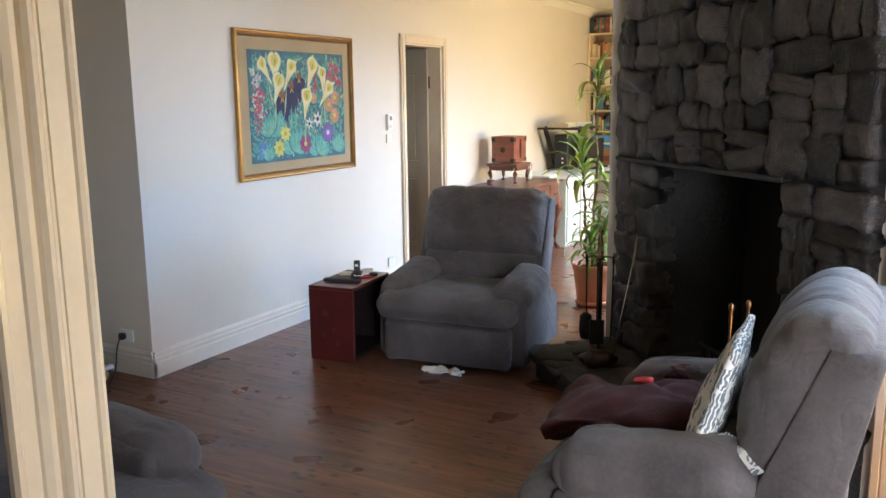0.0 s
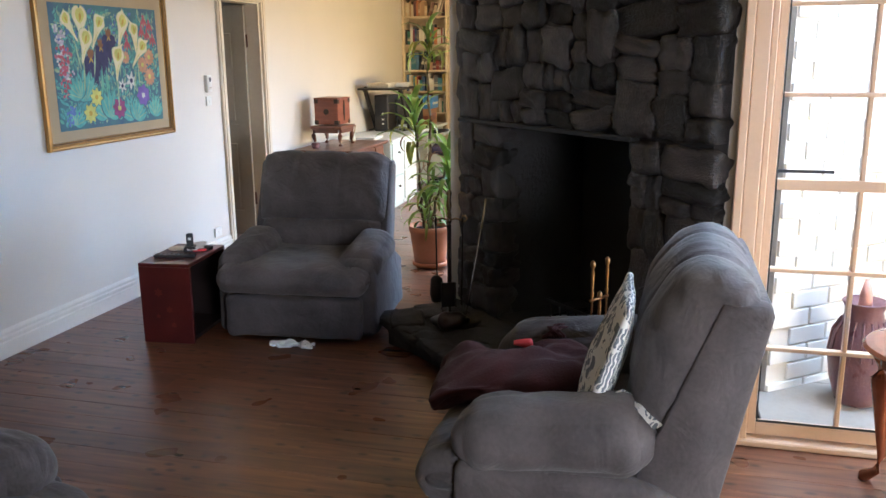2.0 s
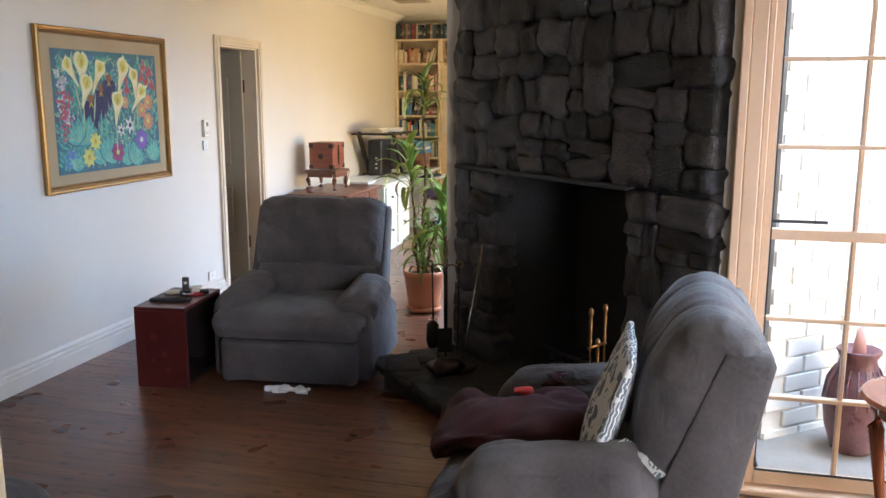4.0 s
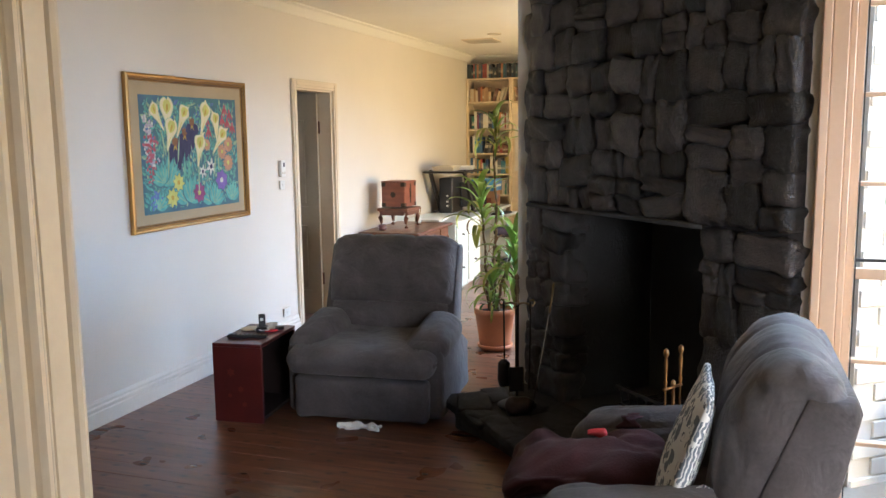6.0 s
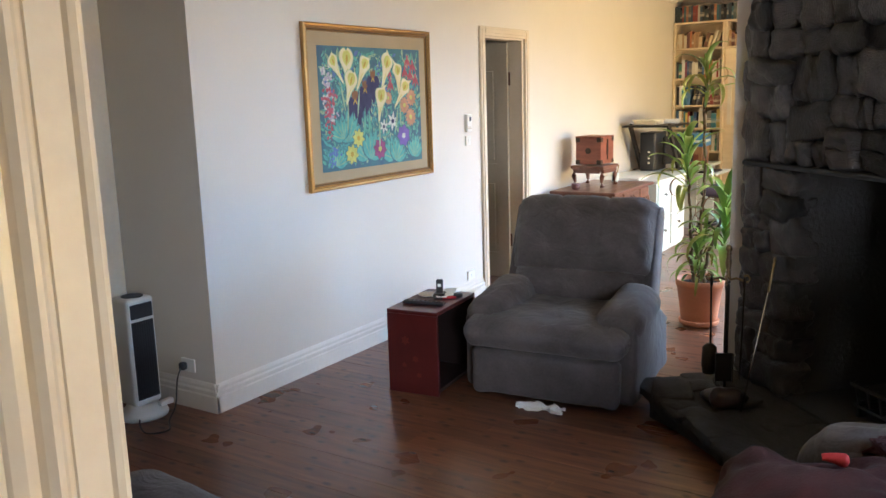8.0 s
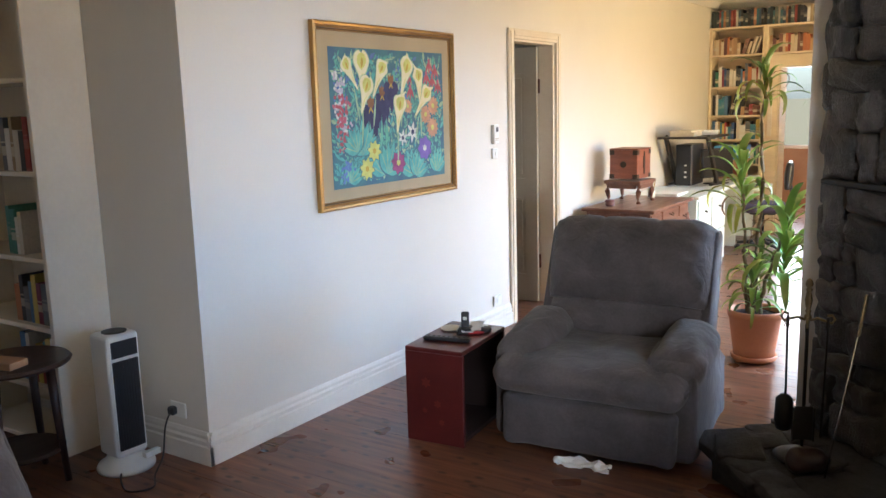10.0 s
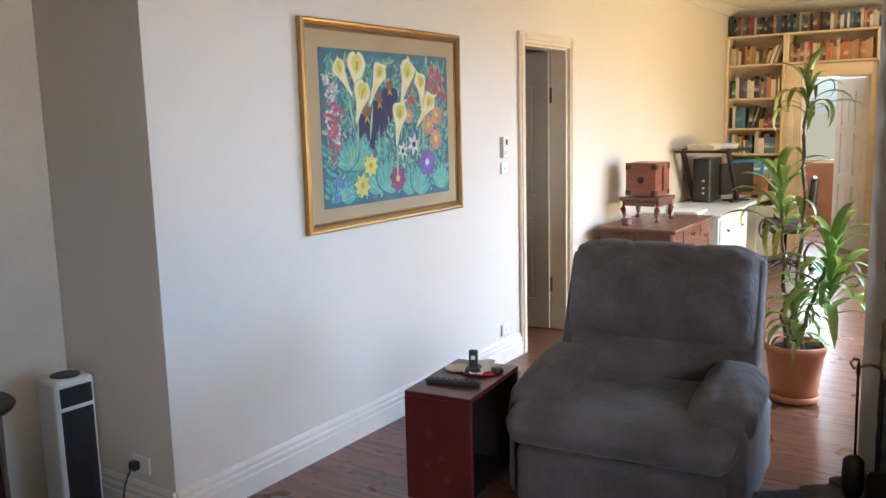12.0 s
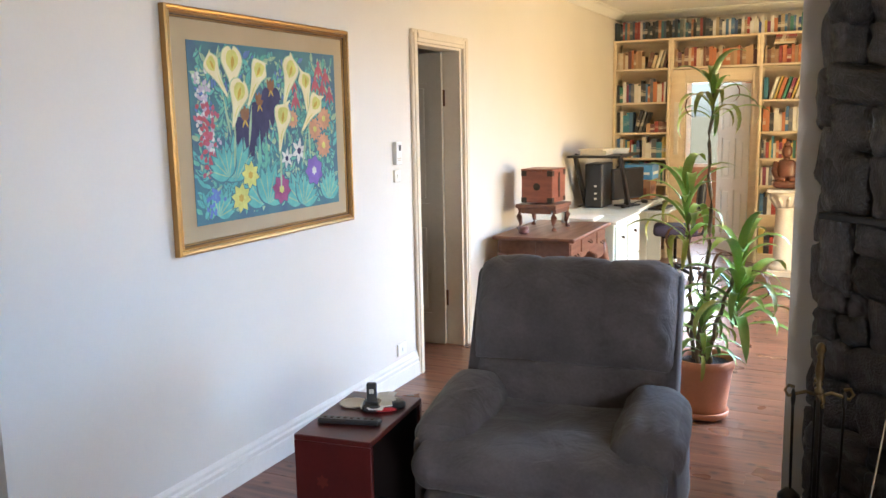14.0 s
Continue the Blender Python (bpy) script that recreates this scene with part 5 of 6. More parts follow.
def bookcase(label, x0, x1, zs, posts=(True, True), z_from=0.0, kick=True):
    b = thing("bookcase", label, "bookcase", group="built-in bookcases")
    t = 0.03
    top = zs[0]
    if posts[0]:
        part("upright", boxes((x0, x0 + t, BY, YN, z_from, top - 0.012), bev=0.003), M_SHELF, b)
    if posts[1]:
        part("upright", boxes((x1 - t, x1, BY, YN, z_from, top - 0.012), bev=0.003), M_SHELF, b)
    part("back_panel", boxes((x0 + 0.002, x1 - 0.002, YN - 0.012, YN - 0.002, z_from, top)), M_SHELF, b)
    for i, z in enumerate(zs):
        if i == 0:
            part("shelf_board", boxes((x0, x1, BY - 0.008, YN - 0.013, z - 0.022, z), bev=0.003), M_SHELF, b)
        else:
            part("shelf_board", boxes((x0 + t + 0.001, x1 - t - 0.001, BY + 0.004, YN - 0.013, z - 0.022, z), bev=0.003), M_SHELF, b)
    if kick:
        part("plinth", boxes((x0 + t, x1 - t, BY + 0.02, BY + 0.04, 0, 0.076)), M_SHELF, b)
    return b


bookcase("pale timber bookcase in the corner, full of books", XW + 0.004, -1.640, SHZ)
bookcase("pale timber bridging shelf over the doorway with books", -1.638, -0.735, SHZ[:2], kick=False, z_from=2.065)
bookcase("pale timber bookcase beside the doorway, full of books", -0.733, 0.02, SHZ)
bookcase("pale timber bookcase continuing along the end wall", 0.022, 0.80, SHZ)

# door casing inside the bookcases and the half-open door
structure("trim_study_door", boxes((-1.638, -1.49, BY + 0.06, BY + 0.085, 0, 2.063), (-0.80, -0.735, BY + 0.06, BY + 0.085, 0, 2.063), (-1.49, -0.80, BY + 0.06, BY + 0.085, 1.935, 2.063), (-1.49, -1.475, BY + 0.086, YN + 0.13, 0, 1.935), (-0.815, -0.80, BY + 0.086, YN + 0.13, 0, 1.935), (-1.475, -0.815, BY + 0.086, YN + 0.13, 1.92, 1.935), bev=0.003), M_SHELF, "pale timber door casing between the bookcases", "door frame")
panel_door("door_2", 0.64, 1.90, "white six-panel door standing half open to a bright lobby", pose(-0.825, YN + 0.13, 0.008, 0, 0, 128), [(0.2, 0.72), (0.84, 1.3), (1.40, 1.76)], M_WHITE, hinges=(0.3, 1.6))
fr = thing("growth_ruler", "narrow pale timber measuring strip on the door casing", "wall ruler")
part("strip", boxes((-1.60, -1.55, BY + 0.05, BY + 0.0595, 1.15, 1.72), bev=0.002), M_COLUMN, fr)

# ---- books ----
bm = bmesh.new()
box(bm, -0.5, -0.42, -0.5, 0.5, 0, 1)
box(bm, 0.42, 0.5, -0.5, 0.5, 0, 1)
box(bm, -0.42, 0.42, -0.5, -0.44, 0, 1)
fcount = len(bm.faces)
box(bm, -0.42, 0.42, -0.44, 0.46, 0.02, 0.975)
bm.faces.ensure_lookup_table()
for f in bm.faces[fcount:]:
    f.material_index = 1
bmesh.ops.recalc_face_normals(bm, faces=bm.faces)
book_mesh = {}
for key, mat in (("mixed", M_BOOK), ("dark", M_BOOKDARK), ("warm", M_BOOKWARM)):
    me = bpy.data.meshes.new("book")
    bm.to_mesh(me)
    me.materials.append(mat)
    me.materials.append(M_PAGES)
    book_mesh[key] = me
bm.free()
BL = {"mixed": "upright book with a coloured spine on the shelf", "dark": "dark-spined book in the row on the top shelf", "warm": "worn orange and tan book on the shelf"}
rng = random.Random(11)


def row(x0, x1, z, hmin, hmax, key, lean_at=None, y=None, wmin=0.018, wmax=0.042):
    x = x0
    y = BY + 0.115 if y is None else y
    while x < x1:
        w = rng.uniform(wmin, wmax)
        h = rng.uniform(hmin, hmax) * (0.78 if rng.random() < 0.28 else 1.0)
        tilt = 0
        if lean_at and lean_at[0] < x < lean_at[1]:
            tilt = 17
            x += 0.012
        ob = new("book", book_mesh[key])
        ob.matrix_world = pose(x + w / 2, y + rng.uniform(-0.008, 0.012), z + (w / 2 * math.sin(radians(tilt)) if tilt else 0), 0, tilt, 0) @ Matrix.Diagonal((w, 0.15, h, 1))
        tagged(ob, BL[key], "book", "books on the shelves")
        x += w + rng.uniform(0.0005, 0.003)


XL0, XL1 = XW + 0.045, -1.675
row(XW + 0.01, -1.30, SHZ[0], 0.185, 0.20, "dark", wmin=0.022, wmax=0.034)
row(-1.29, 0.0, SHZ[0], 0.14, 0.19, "mixed", wmin=0.02, wmax=0.036)
row(XL0, XL1 - 0.06, SHZ[1], 0.17, 0.215, "warm", lean_at=(-1.95, -1.7))
row(-1.60, -0.78, SHZ[1], 0.17, 0.21, "warm")
row(XL0, XL1 - 0.02, SHZ[2], 0.19, 0.26, "mixed")
row(XL0, -1.95, SHZ[3], 0.20, 0.25, "mixed", lean_at=(-2.08, -1.9))
row(-1.90, XL1 - 0.01, SHZ[3], 0.10, 0.13, "warm", wmin=0.03, wmax=0.05)
row(XL0, -1.98, SHZ[4], 0.18, 0.22, "mixed")
row(-1.94, XL1, SHZ[4], 0.19, 0.24, "mixed", wmin=0.03, wmax=0.06)
row(XL0, XL1, SHZ[5], 0.18, 0.24, "mixed")
XR0, XR1 = -0.69, -0.02
row(XR0, XR1, SHZ[1], 0.16, 0.20, "warm")
row(XR0, XR1, SHZ[2], 0.20, 0.26, "mixed", lean_at=(-0.68, -0.35))
row(XR0, XR1, SHZ[3], 0.22, 0.26, "mixed", wmin=0.026)
row(XR0, XR1 - 0.12, SHZ[4], 0.16, 0.23, "mixed")
row(XR0, XR1 - 0.12, SHZ[5], 0.18, 0.22, "mixed")
row(XR0, XR1 - 0.12, SHZ[6], 0.20, 0.26, "mixed", wmin=0.03, wmax=0.055)
row(XR0, XR1, SHZ[7], 0.22, 0.30, "mixed", wmin=0.03, wmax=0.06)
for k in range(4):       # lying on the row in the corner bay
    ob = new("book", book_mesh["warm"])
    ob.matrix_world = pose(-0.60, BY + 0.10, SHZ[1] + 0.203 + 0.024 * k, 0, 90, 4 * k - 6) @ Matrix.Diagonal((0.022, 0.15, 0.20, 1))
    tagged(ob, "book lying flat on top of others", "book", "books on the shelves")

# ---- ceiling vent and rose ----
v = thing("ceiling_vent", "cream square ceiling air vent with slats", "ceiling vent", pose(-1.58, 10.75, CEIL))
part("vent_frame", boxes((-0.19, 0.19, -0.19, -0.165, -0.014, 0), (-0.19, 0.19, 0.165, 0.19, -0.014, 0), (-0.19, -0.165, -0.165, 0.165, -0.014, 0), (0.165, 0.19, -0.165, 0.165, -0.014, 0), bev=0.003), M_TRIM, v)
for k in range(9):
    bm = bmesh.new()
    box(bm, -0.165, 0.165, -0.013, 0.013, -0.002, 0.002, m=pose(0, -0.145 + 0.036 * k, -0.012, 35))
    part("slat", bm, M_DOOR, v)
part("backing", boxes((-0.165, 0.165, -0.165, 0.165, -0.003, -0.0005)), M_SUB, v)
dl = thing("downlight", "round recessed ceiling downlight, unlit", "ceiling light", pose(-1.28, 10.2, CEIL))
bm = bmesh.new()
lathe(bm, [(0.075, 0), (0.08, -0.006), (0.06, -0.012), (0.05, -0.004)], 24)
part("bezel", bm, M_TRIM, dl, smooth=True)
bm = bmesh.new()
lathe(bm, [(0.05, -0.003), (0.048, -0.006)], 24)
part("lens", bm, M_DOOR, dl)

# ---- computer desk and what stands on it ----
cd = thing("computer_desk", "white laminate computer desk below the bookcase", "desk")
part("desktop", boxes((-2.2, -1.62, 10.56, 12.25, 0.68, 0.712), bev=0.004), M_WHITE, cd)
for y in (10.58, 11.45, 12.2):
    part("leg_panel", boxes((-2.18, -1.68, y, y + 0.025, 0, 0.679)), M_WHITE, cd)
part("keyboard_shelf", boxes((-1.95, -1.42, 11.28, 11.98, 0.625, 0.645), bev=0.003), M_WHITE, cd)
sdk = thing("desk_riser", "grey standing-desk riser with a slanted Z leg", "desk riser", pose(-1.95, 10.78, 0.733))
part("platform", boxes((-0.25, 0.25, -0.38, 0.40, 0.475, 0.497), bev=0.003), M_IRON, sdk)
for sx in (-1, 1):
    bm = bmesh.new()
    box(bm, sx * 0.21 - 0.014, sx * 0.21 + 0.014, -0.035, 0.035, -0.30, 0.31, m=pose(0, -0.05, 0.245, 37), bev=0.004)
    part("slanted_leg", bm, M_IRON, sdk)
    part("foot", boxes((sx * 0.21 - 0.016, sx * 0.21 + 0.016, -0.10, 0.30, 0.0, 0.012)), M_IRON, sdk)
bm = bmesh.new()
for k in range(4):
    box(bm, -0.12, 0.12, -0.15, 0.15, 0.014 * k, 0.014 * k + 0.0125, m=pose(0, 0, 0, 0, 0, rng.uniform(-14, 14)))
solo("notebook_stack", bm, M_PAGES, "stack of tan notebooks on the riser", "notebooks", pose(-1.98, 10.62, 0.733 + 0.498))
solo("paper_stack", boxes((-0.13, 0.13, -0.10, 0.10, 0, 0.03), (-0.10, 0.14, -0.11, 0.09, 0.031, 0.045)), M_PAPER, "white papers and card on the riser", "papers", pose(-1.90, 10.98, 0.733 + 0.498, 0, 0, 12))
pc = thing("computer_tower", "black computer tower with small drives on the desk", "computer", pose(-2.06, 11.02, 0.713))
part("case", boxes((-0.085, 0.085, -0.20, 0.20, 0.0, 0.42), bev=0.006), M_BLACK, pc)
part("front_bezel", boxes((-0.08, 0.08, -0.212, -0.2005, 0.01, 0.41), bev=0.004), M_BLACK, pc)
for z in (0.20, 0.13, 0.08):
    part("drive_label", boxes((0.01, 0.035, -0.2145, -0.2125, z, z + 0.018)), M_WHITEP, pc, "small white sticker")
mo = thing("monitor", "black flat computer monitor beside the tower", "monitor", pose(-1.80, 11.10, 0.713, 0, 0, 64))
part("monitor_foot", boxes((-0.11, 0.11, -0.08, 0.08, 0, 0.014), bev=0.005), M_BLACK, mo)
part("monitor_stem", boxes((-0.025, 0.025, -0.01, 0.02, 0.014, 0.12), bev=0.004), M_BLACK, mo)
part("monitor_case", boxes((-0.23, 0.23, -0.02, 0.02, 0.07, 0.37), bev=0.008), M_BLACK, mo)
part("screen", boxes((-0.215, 0.215, -0.0225, -0.0205, 0.085, 0.355)), M_IRON, mo, "dark switched-off screen")
cb = thing("storage_box", "brown printed cardboard box on the desk", "box", pose(-1.84, 11.85, 0.713))
part("carton", boxes((-0.14, 0.14, -0.15, 0.15, 0, 0.21), bev=0.003), M_CARD, cb)
part("print_band", boxes((0.1405, 0.142, -0.10, 0.10, 0.06, 0.15), (-0.10, 0.10, -0.152, -0.1505, 0.05, 0.12)), M_CHEST, cb, "dark red printed band")
bb = thing("storage_box", "blue and white printed box on the cardboard box", "box", pose(-1.84, 11.85, 0.924))
part("carton", boxes((-0.16, 0.16, -0.16, 0.16, 0, 0.15), bev=0.003), M_BLUEBOX, bb)
part("print_band", boxes((-0.13, 0.13, -0.162, -0.1605, 0.05, 0.075), (0.1605, 0.162, -0.12, 0.12, 0.05, 0.08)), M_WHITEP, bb, "white printed band")
kb = thing("keyboard", "black computer keyboard on the pull-out shelf", "keyboard", pose(-1.56, 11.55, 0.646, 0, 0, 84))
part("keyboard_base", boxes((-0.2, 0.2, -0.07, 0.07, 0, 0.016), bev=0.004), M_BLACK, kb)
tagged(part("keys", boxes(*[(-0.19 + 0.026 * i, -0.168 + 0.026 * i, -0.058 + 0.024 * j, -0.038 + 0.024 * j, 0.016, 0.022) for i in range(15) for j in range(5)]), M_IRONW, kb), kind="stuff")
bm = bmesh.new()
pts = [Vector((-1.78 + 0.05 * math.sin(3 * s) + 0.1 * s, 11.25 + 0.16 * s, 0.722 + 0.02 * abs(math.sin(5 * s)))) for s in [i / 4 for i in range(9)]]
tube(bm, pts, 0.004, 6)
solo("cable", bm, M_BLACK, "black cable lying on the computer desk", "cable", smooth=True)
bm = bmesh.new()
puff(bm, 0.032, 0.055, 0.017, 0.016, pose(0, 0, 0.018), n=8, wob=0)
solo("computer_mouse", bm, M_BLACK, "black computer mouse on the white desk", "mouse", pose(-1.70, 11.42, 0.713, 0, 0, 20), smooth=True)

# ---- office chair ----
oc = thing("office_chair", "violet-grey swivel office chair with a chrome stem", "office chair", pose(-1.36, 11.28, 0, 0, 0, 100))
for k in range(5):
    a = 2 * math.pi * k / 5
    bm = bmesh.new()
    tube(bm, [(0.03 * math.cos(a), 0.03 * math.sin(a), 0.11), (0.26 * math.cos(a), 0.26 * math.sin(a), 0.07)], [0.022, 0.014], 8)
    part("base_arm", bm, M_BLACK, oc, smooth=True)
    bm = bmesh.new()
    tube(bm, [(0.26 * math.cos(a) - 0.02 * math.sin(a), 0.26 * math.sin(a) + 0.02 * math.cos(a), 0.027), (0.26 * math.cos(a) + 0.02 * math.sin(a), 0.26 * math.sin(a) - 0.02 * math.cos(a), 0.027)], 0.027, 14)
    part("castor", bm, M_BLACK, oc, smooth=True)
bm = bmesh.new()
tube(bm, [(0, 0, 0.10), (0, 0, 0.20), (0, 0, 0.201), (0, 0, 0.42)], [0.034, 0.028, 0.016, 0.016], 14)
part("stem", bm, M_STEEL, oc, "chrome gas stem", smooth=True)
bm = bmesh.new()
puff(bm, 0.22, 0.21, 0.045, 0.04, pose(0, 0, 0.47), bulge=(0, 0, 0.012), n=12, wob=0.004)
part("seat", bm, M_NAVYC, oc, smooth=True)
part("under_plate", boxes((-0.14, 0.14, -0.13, 0.13, 0.40, 0.428), bev=0.01), M_BLACK, oc)
bm = bmesh.new()
tube(bm, [(0, -0.12, 0.41), (0, -0.25, 0.43), (0, -0.28, 0.55), (0, -0.25, 0.72)], 0.018, 8)
part("back_bar", bm, M_BLACK, oc, smooth=True)
bm = bmesh.new()
puff(bm, 0.19, 0.03, 0.14, 0.028, pose(0, -0.235, 0.80, 4), bulge=(0, 0.015, 0), n=12, wob=0.003)
part("backrest", bm, M_BLACK, oc, smooth=True)

# ---- statue on a column ----
col = thing("pedestal_column", "cream plaster column pedestal with a carved capital", "column", pose(-0.40, 11.72, 0))
part("plinth", boxes((-0.14, 0.14, -0.14, 0.14, 0, 0.06), bev=0.006), M_COLUMN, col)
bm = bmesh.new()
lathe(bm, [(0.125, 0.06), (0.13, 0.08), (0.115, 0.10), (0.09, 0.12), (0.088, 0.4), (0.08, 0.64), (0.09, 0.655), (0.085, 0.67)], 28)
part("shaft", bm, M_COLUMN, col, smooth=True)
bm = bmesh.new()
lathe(bm, [(0.086, 0.67), (0.10, 0.70), (0.125, 0.76), (0.15, 0.80), (0.15, 0.82)], 28)
for k in range(10):
    a = 2 * math.pi * k / 10
    tube(bm, [(0.085 * math.cos(a), 0.085 * math.sin(a), 0.68), (0.115 * math.cos(a), 0.115 * math.sin(a), 0.74), (0.145 * math.cos(a), 0.145 * math.sin(a), 0.775), (0.15 * math.cos(a), 0.15 * math.sin(a), 0.755)], [0.015, 0.02, 0.016, 0.008], 6)
part("capital", bm, M_COLUMN, col, "carved leaf capital", smooth=True)
part("abacus", boxes((-0.16, 0.16, -0.16, 0.16, 0.82, 0.85), bev=0.006), M_COLUMN, col)
bm = bmesh.new()
puff(bm, 0.13, 0.10, 0.045, 0.044, pose(0, 0, 0.05), n=10, wob=0.01)
puff(bm, 0.085, 0.06, 0.11, 0.055, pose(0, 0.02, 0.18), n=10, wob=0.006)
puff(bm, 0.048, 0.05, 0.062, 0.047, pose(0, 0.01, 0.365), n=10, wob=0.002)
tube(bm, [(0, 0.015, 0.26), (0, 0.012, 0.33)], [0.035, 0.028], 10)
lathe(bm, [(0.03, 0.0), (0.034, 0.012), (0.02, 0.03), (0.006, 0.045)], 12, c=(0, 0.01, 0.42))
for s in (-1, 1):
    tube(bm, [(s * 0.085, 0.02, 0.26), (s * 0.115, 0.0, 0.17), (s * 0.085, -0.05, 0.10), (s * 0.02, -0.085, 0.10)], [0.032, 0.028, 0.024, 0.02], 10)
solo("seated_statue", bm, M_BRONZE, "dark brown seated statue on a plaster column", "statue", pose(-0.40, 11.72, 0.85, 0, 0, 8), smooth=True)

# ---- potted dracaena ----
PX, PY = -0.515, 7.42
pot = thing("potted_plant", "tall leafy cane plant in a terracotta-coloured pot", "plant", pose(PX - 0.01, PY, 0) @ Matrix.Diagonal((0.92, 0.92, 0.96, 1)))
bm = bmesh.new()
lathe(bm, [(0.135, 0.012), (0.145, 0.02), (0.148, 0.045), (0.142, 0.05), (0.13, 0.03)], 40)
part("saucer", bm, M_TERRA, pot, smooth=True)
bm = bmesh.new()
lathe(bm, [(0.128, 0.028), (0.138, 0.10), (0.165, 0.29), (0.172, 0.292), (0.176, 0.335), (0.170, 0.342), (0.164, 0.335), (0.155, 0.30), (0.152, 0.29)], 40)
part("pot", bm, M_TERRA, pot, smooth=True)
bm = bmesh.new()
lathe(bm, [(0.158, 0.288), (0.157, 0.302), (0.08, 0.312), (0.02, 0.306)], 28)
part("soil", bm, M_SOIL, pot)
part("pot_foot", boxes((-0.09, 0.09, -0.09, 0.09, 0.0, 0.013)), M_TERRA, pot)


def strap_leaf(L, W, droop, seed):
    """An arching strap leaf along +x from the origin, folded along its midrib."""
    r2 = random.Random(seed)
    bm = bmesh.new()
    n = 9
    prev = None
    ang = radians(r2.uniform(48, 66))
    x = z = 0.0
    side = 0.0
    for i in range(n + 1):
        s = i / n
        w = W * (0.22 + 1.7 * s) * (1 - s) ** 0.75 if s < 1 else 0
        w = max(w, 0.0012)
        up = 0.20 * w
        cur = [bm.verts.new((x, side - w / 2, z + up)), bm.verts.new((x, side, z)), bm.verts.new((x, side + w / 2, z + up))]
        if prev:
            bm.faces.new((prev[0], prev[1], cur[1], cur[0]))
            bm.faces.new((prev[1], prev[2], cur[2], cur[1]))
        prev = cur
        ang -= droop / n * (0.5 + 1.3 * s)
        x += L / n * math.cos(ang)
        z += L / n * math.sin(ang)
        side += 0.012 * math.sin(3 * s + seed) * L
    return bm


leaf_meshes = []
for k in range(8):
    me = mesh_of("leaf", strap_leaf(1.0, 0.18 + 0.02 * (k % 3), (1.3, 1.8, 2.3, 2.8)[k % 4], k), M_LEAF, True)
    leaf_meshes.append(me)
leaf_y = [mesh_of("leaf", strap_leaf(1.0, 0.15, 2.7, 20 + k), M_LEAFY, True) for k in range(2)]
leaf_b = [mesh_of("leaf", strap_leaf(1.0, 0.08, 4.2, 30 + k), M_LEAFB, True) for k in range(2)]
prng = random.Random(5)


def crown(parent, top, count, L0, L1, spread=0.16, tilt0=-6, tilt1=26):
    for i in range(count):
        a = 137.5 * i + prng.uniform(-18, 18)
        f = i / count
        L = prng.uniform(L0, L1)
        q = prng.random()
        me = prng.choice(leaf_b) if q < 0.07 else prng.choice(leaf_y) if q < 0.27 and f < 0.6 else prng.choice(leaf_meshes)
        ob = new("leaf", me)
        ob.parent = parent
        ob.matrix_basis = Matrix.Translation(Vector(top) - Vector((0, 0, spread * (1 - f)))) @ pose(0, 0, 0, 0, 0, a) @ pose(0, 0, 0, 0, (1 - f) * tilt1 - f * 34 + tilt0, 0) @ Matrix.Diagonal((L, L, L, 1))


CANES = [[(-0.02, 0.0, 0.29), (-0.01, 0.01, 0.7), (0.02, 0.0, 1.1), (-0.005, 0.005, 1.45), (0.01, 0.0, 1.76)],
         [(-0.06, 0.03, 0.29), (-0.08, 0.03, 0.6), (-0.10, 0.02, 0.95), (-0.115, 0.02, 1.20)],
         [(0.03, -0.03, 0.29), (0.06, -0.05, 0.5), (0.12, -0.05, 0.70), (0.18, -0.05, 0.86)],
         [(0.0, 0.05, 0.29), (-0.02, 0.08, 0.48), (0.0, 0.10, 0.64)],
         [(-0.03, -0.05, 0.29), (-0.02, -0.07, 0.45), (0.0, -0.08, 0.58)]]
for cpts in CANES:
    bm = bmesh.new()
    sm = []
    for i in range(len(cpts) - 1):
        for k in range(6):
            t = k / 6
            sm.append(Vector(cpts[i]).lerp(Vector(cpts[i + 1]), t) + Vector((0.006 * math.sin(9 * (i + t)), 0.005 * math.cos(7 * (i + t)), 0)))
    sm.append(Vector(cpts[-1]))
    tube(bm, sm, [0.013 * (1 - 0.35 * i / len(sm)) * (1.12 if i % 2 else 1.0) for i in range(len(sm))], 8)
    cane = part("cane", bm, M_CANE, pot, smooth=True)
    tip = cpts[-1]
    h = tip[2]
    if h > 1.5:
        crown(cane, tip, 20, 0.22, 0.38, 0.15)
    elif h > 1.0:
        crown(cane, tip, 25, 0.26, 0.44, 0.26)
    elif h > 0.7:
        crown(cane, tip, 36, 0.30, 0.52, 0.34)
    else:
        crown(cane, tip, 22, 0.20, 0.36, 0.24, tilt0=10)


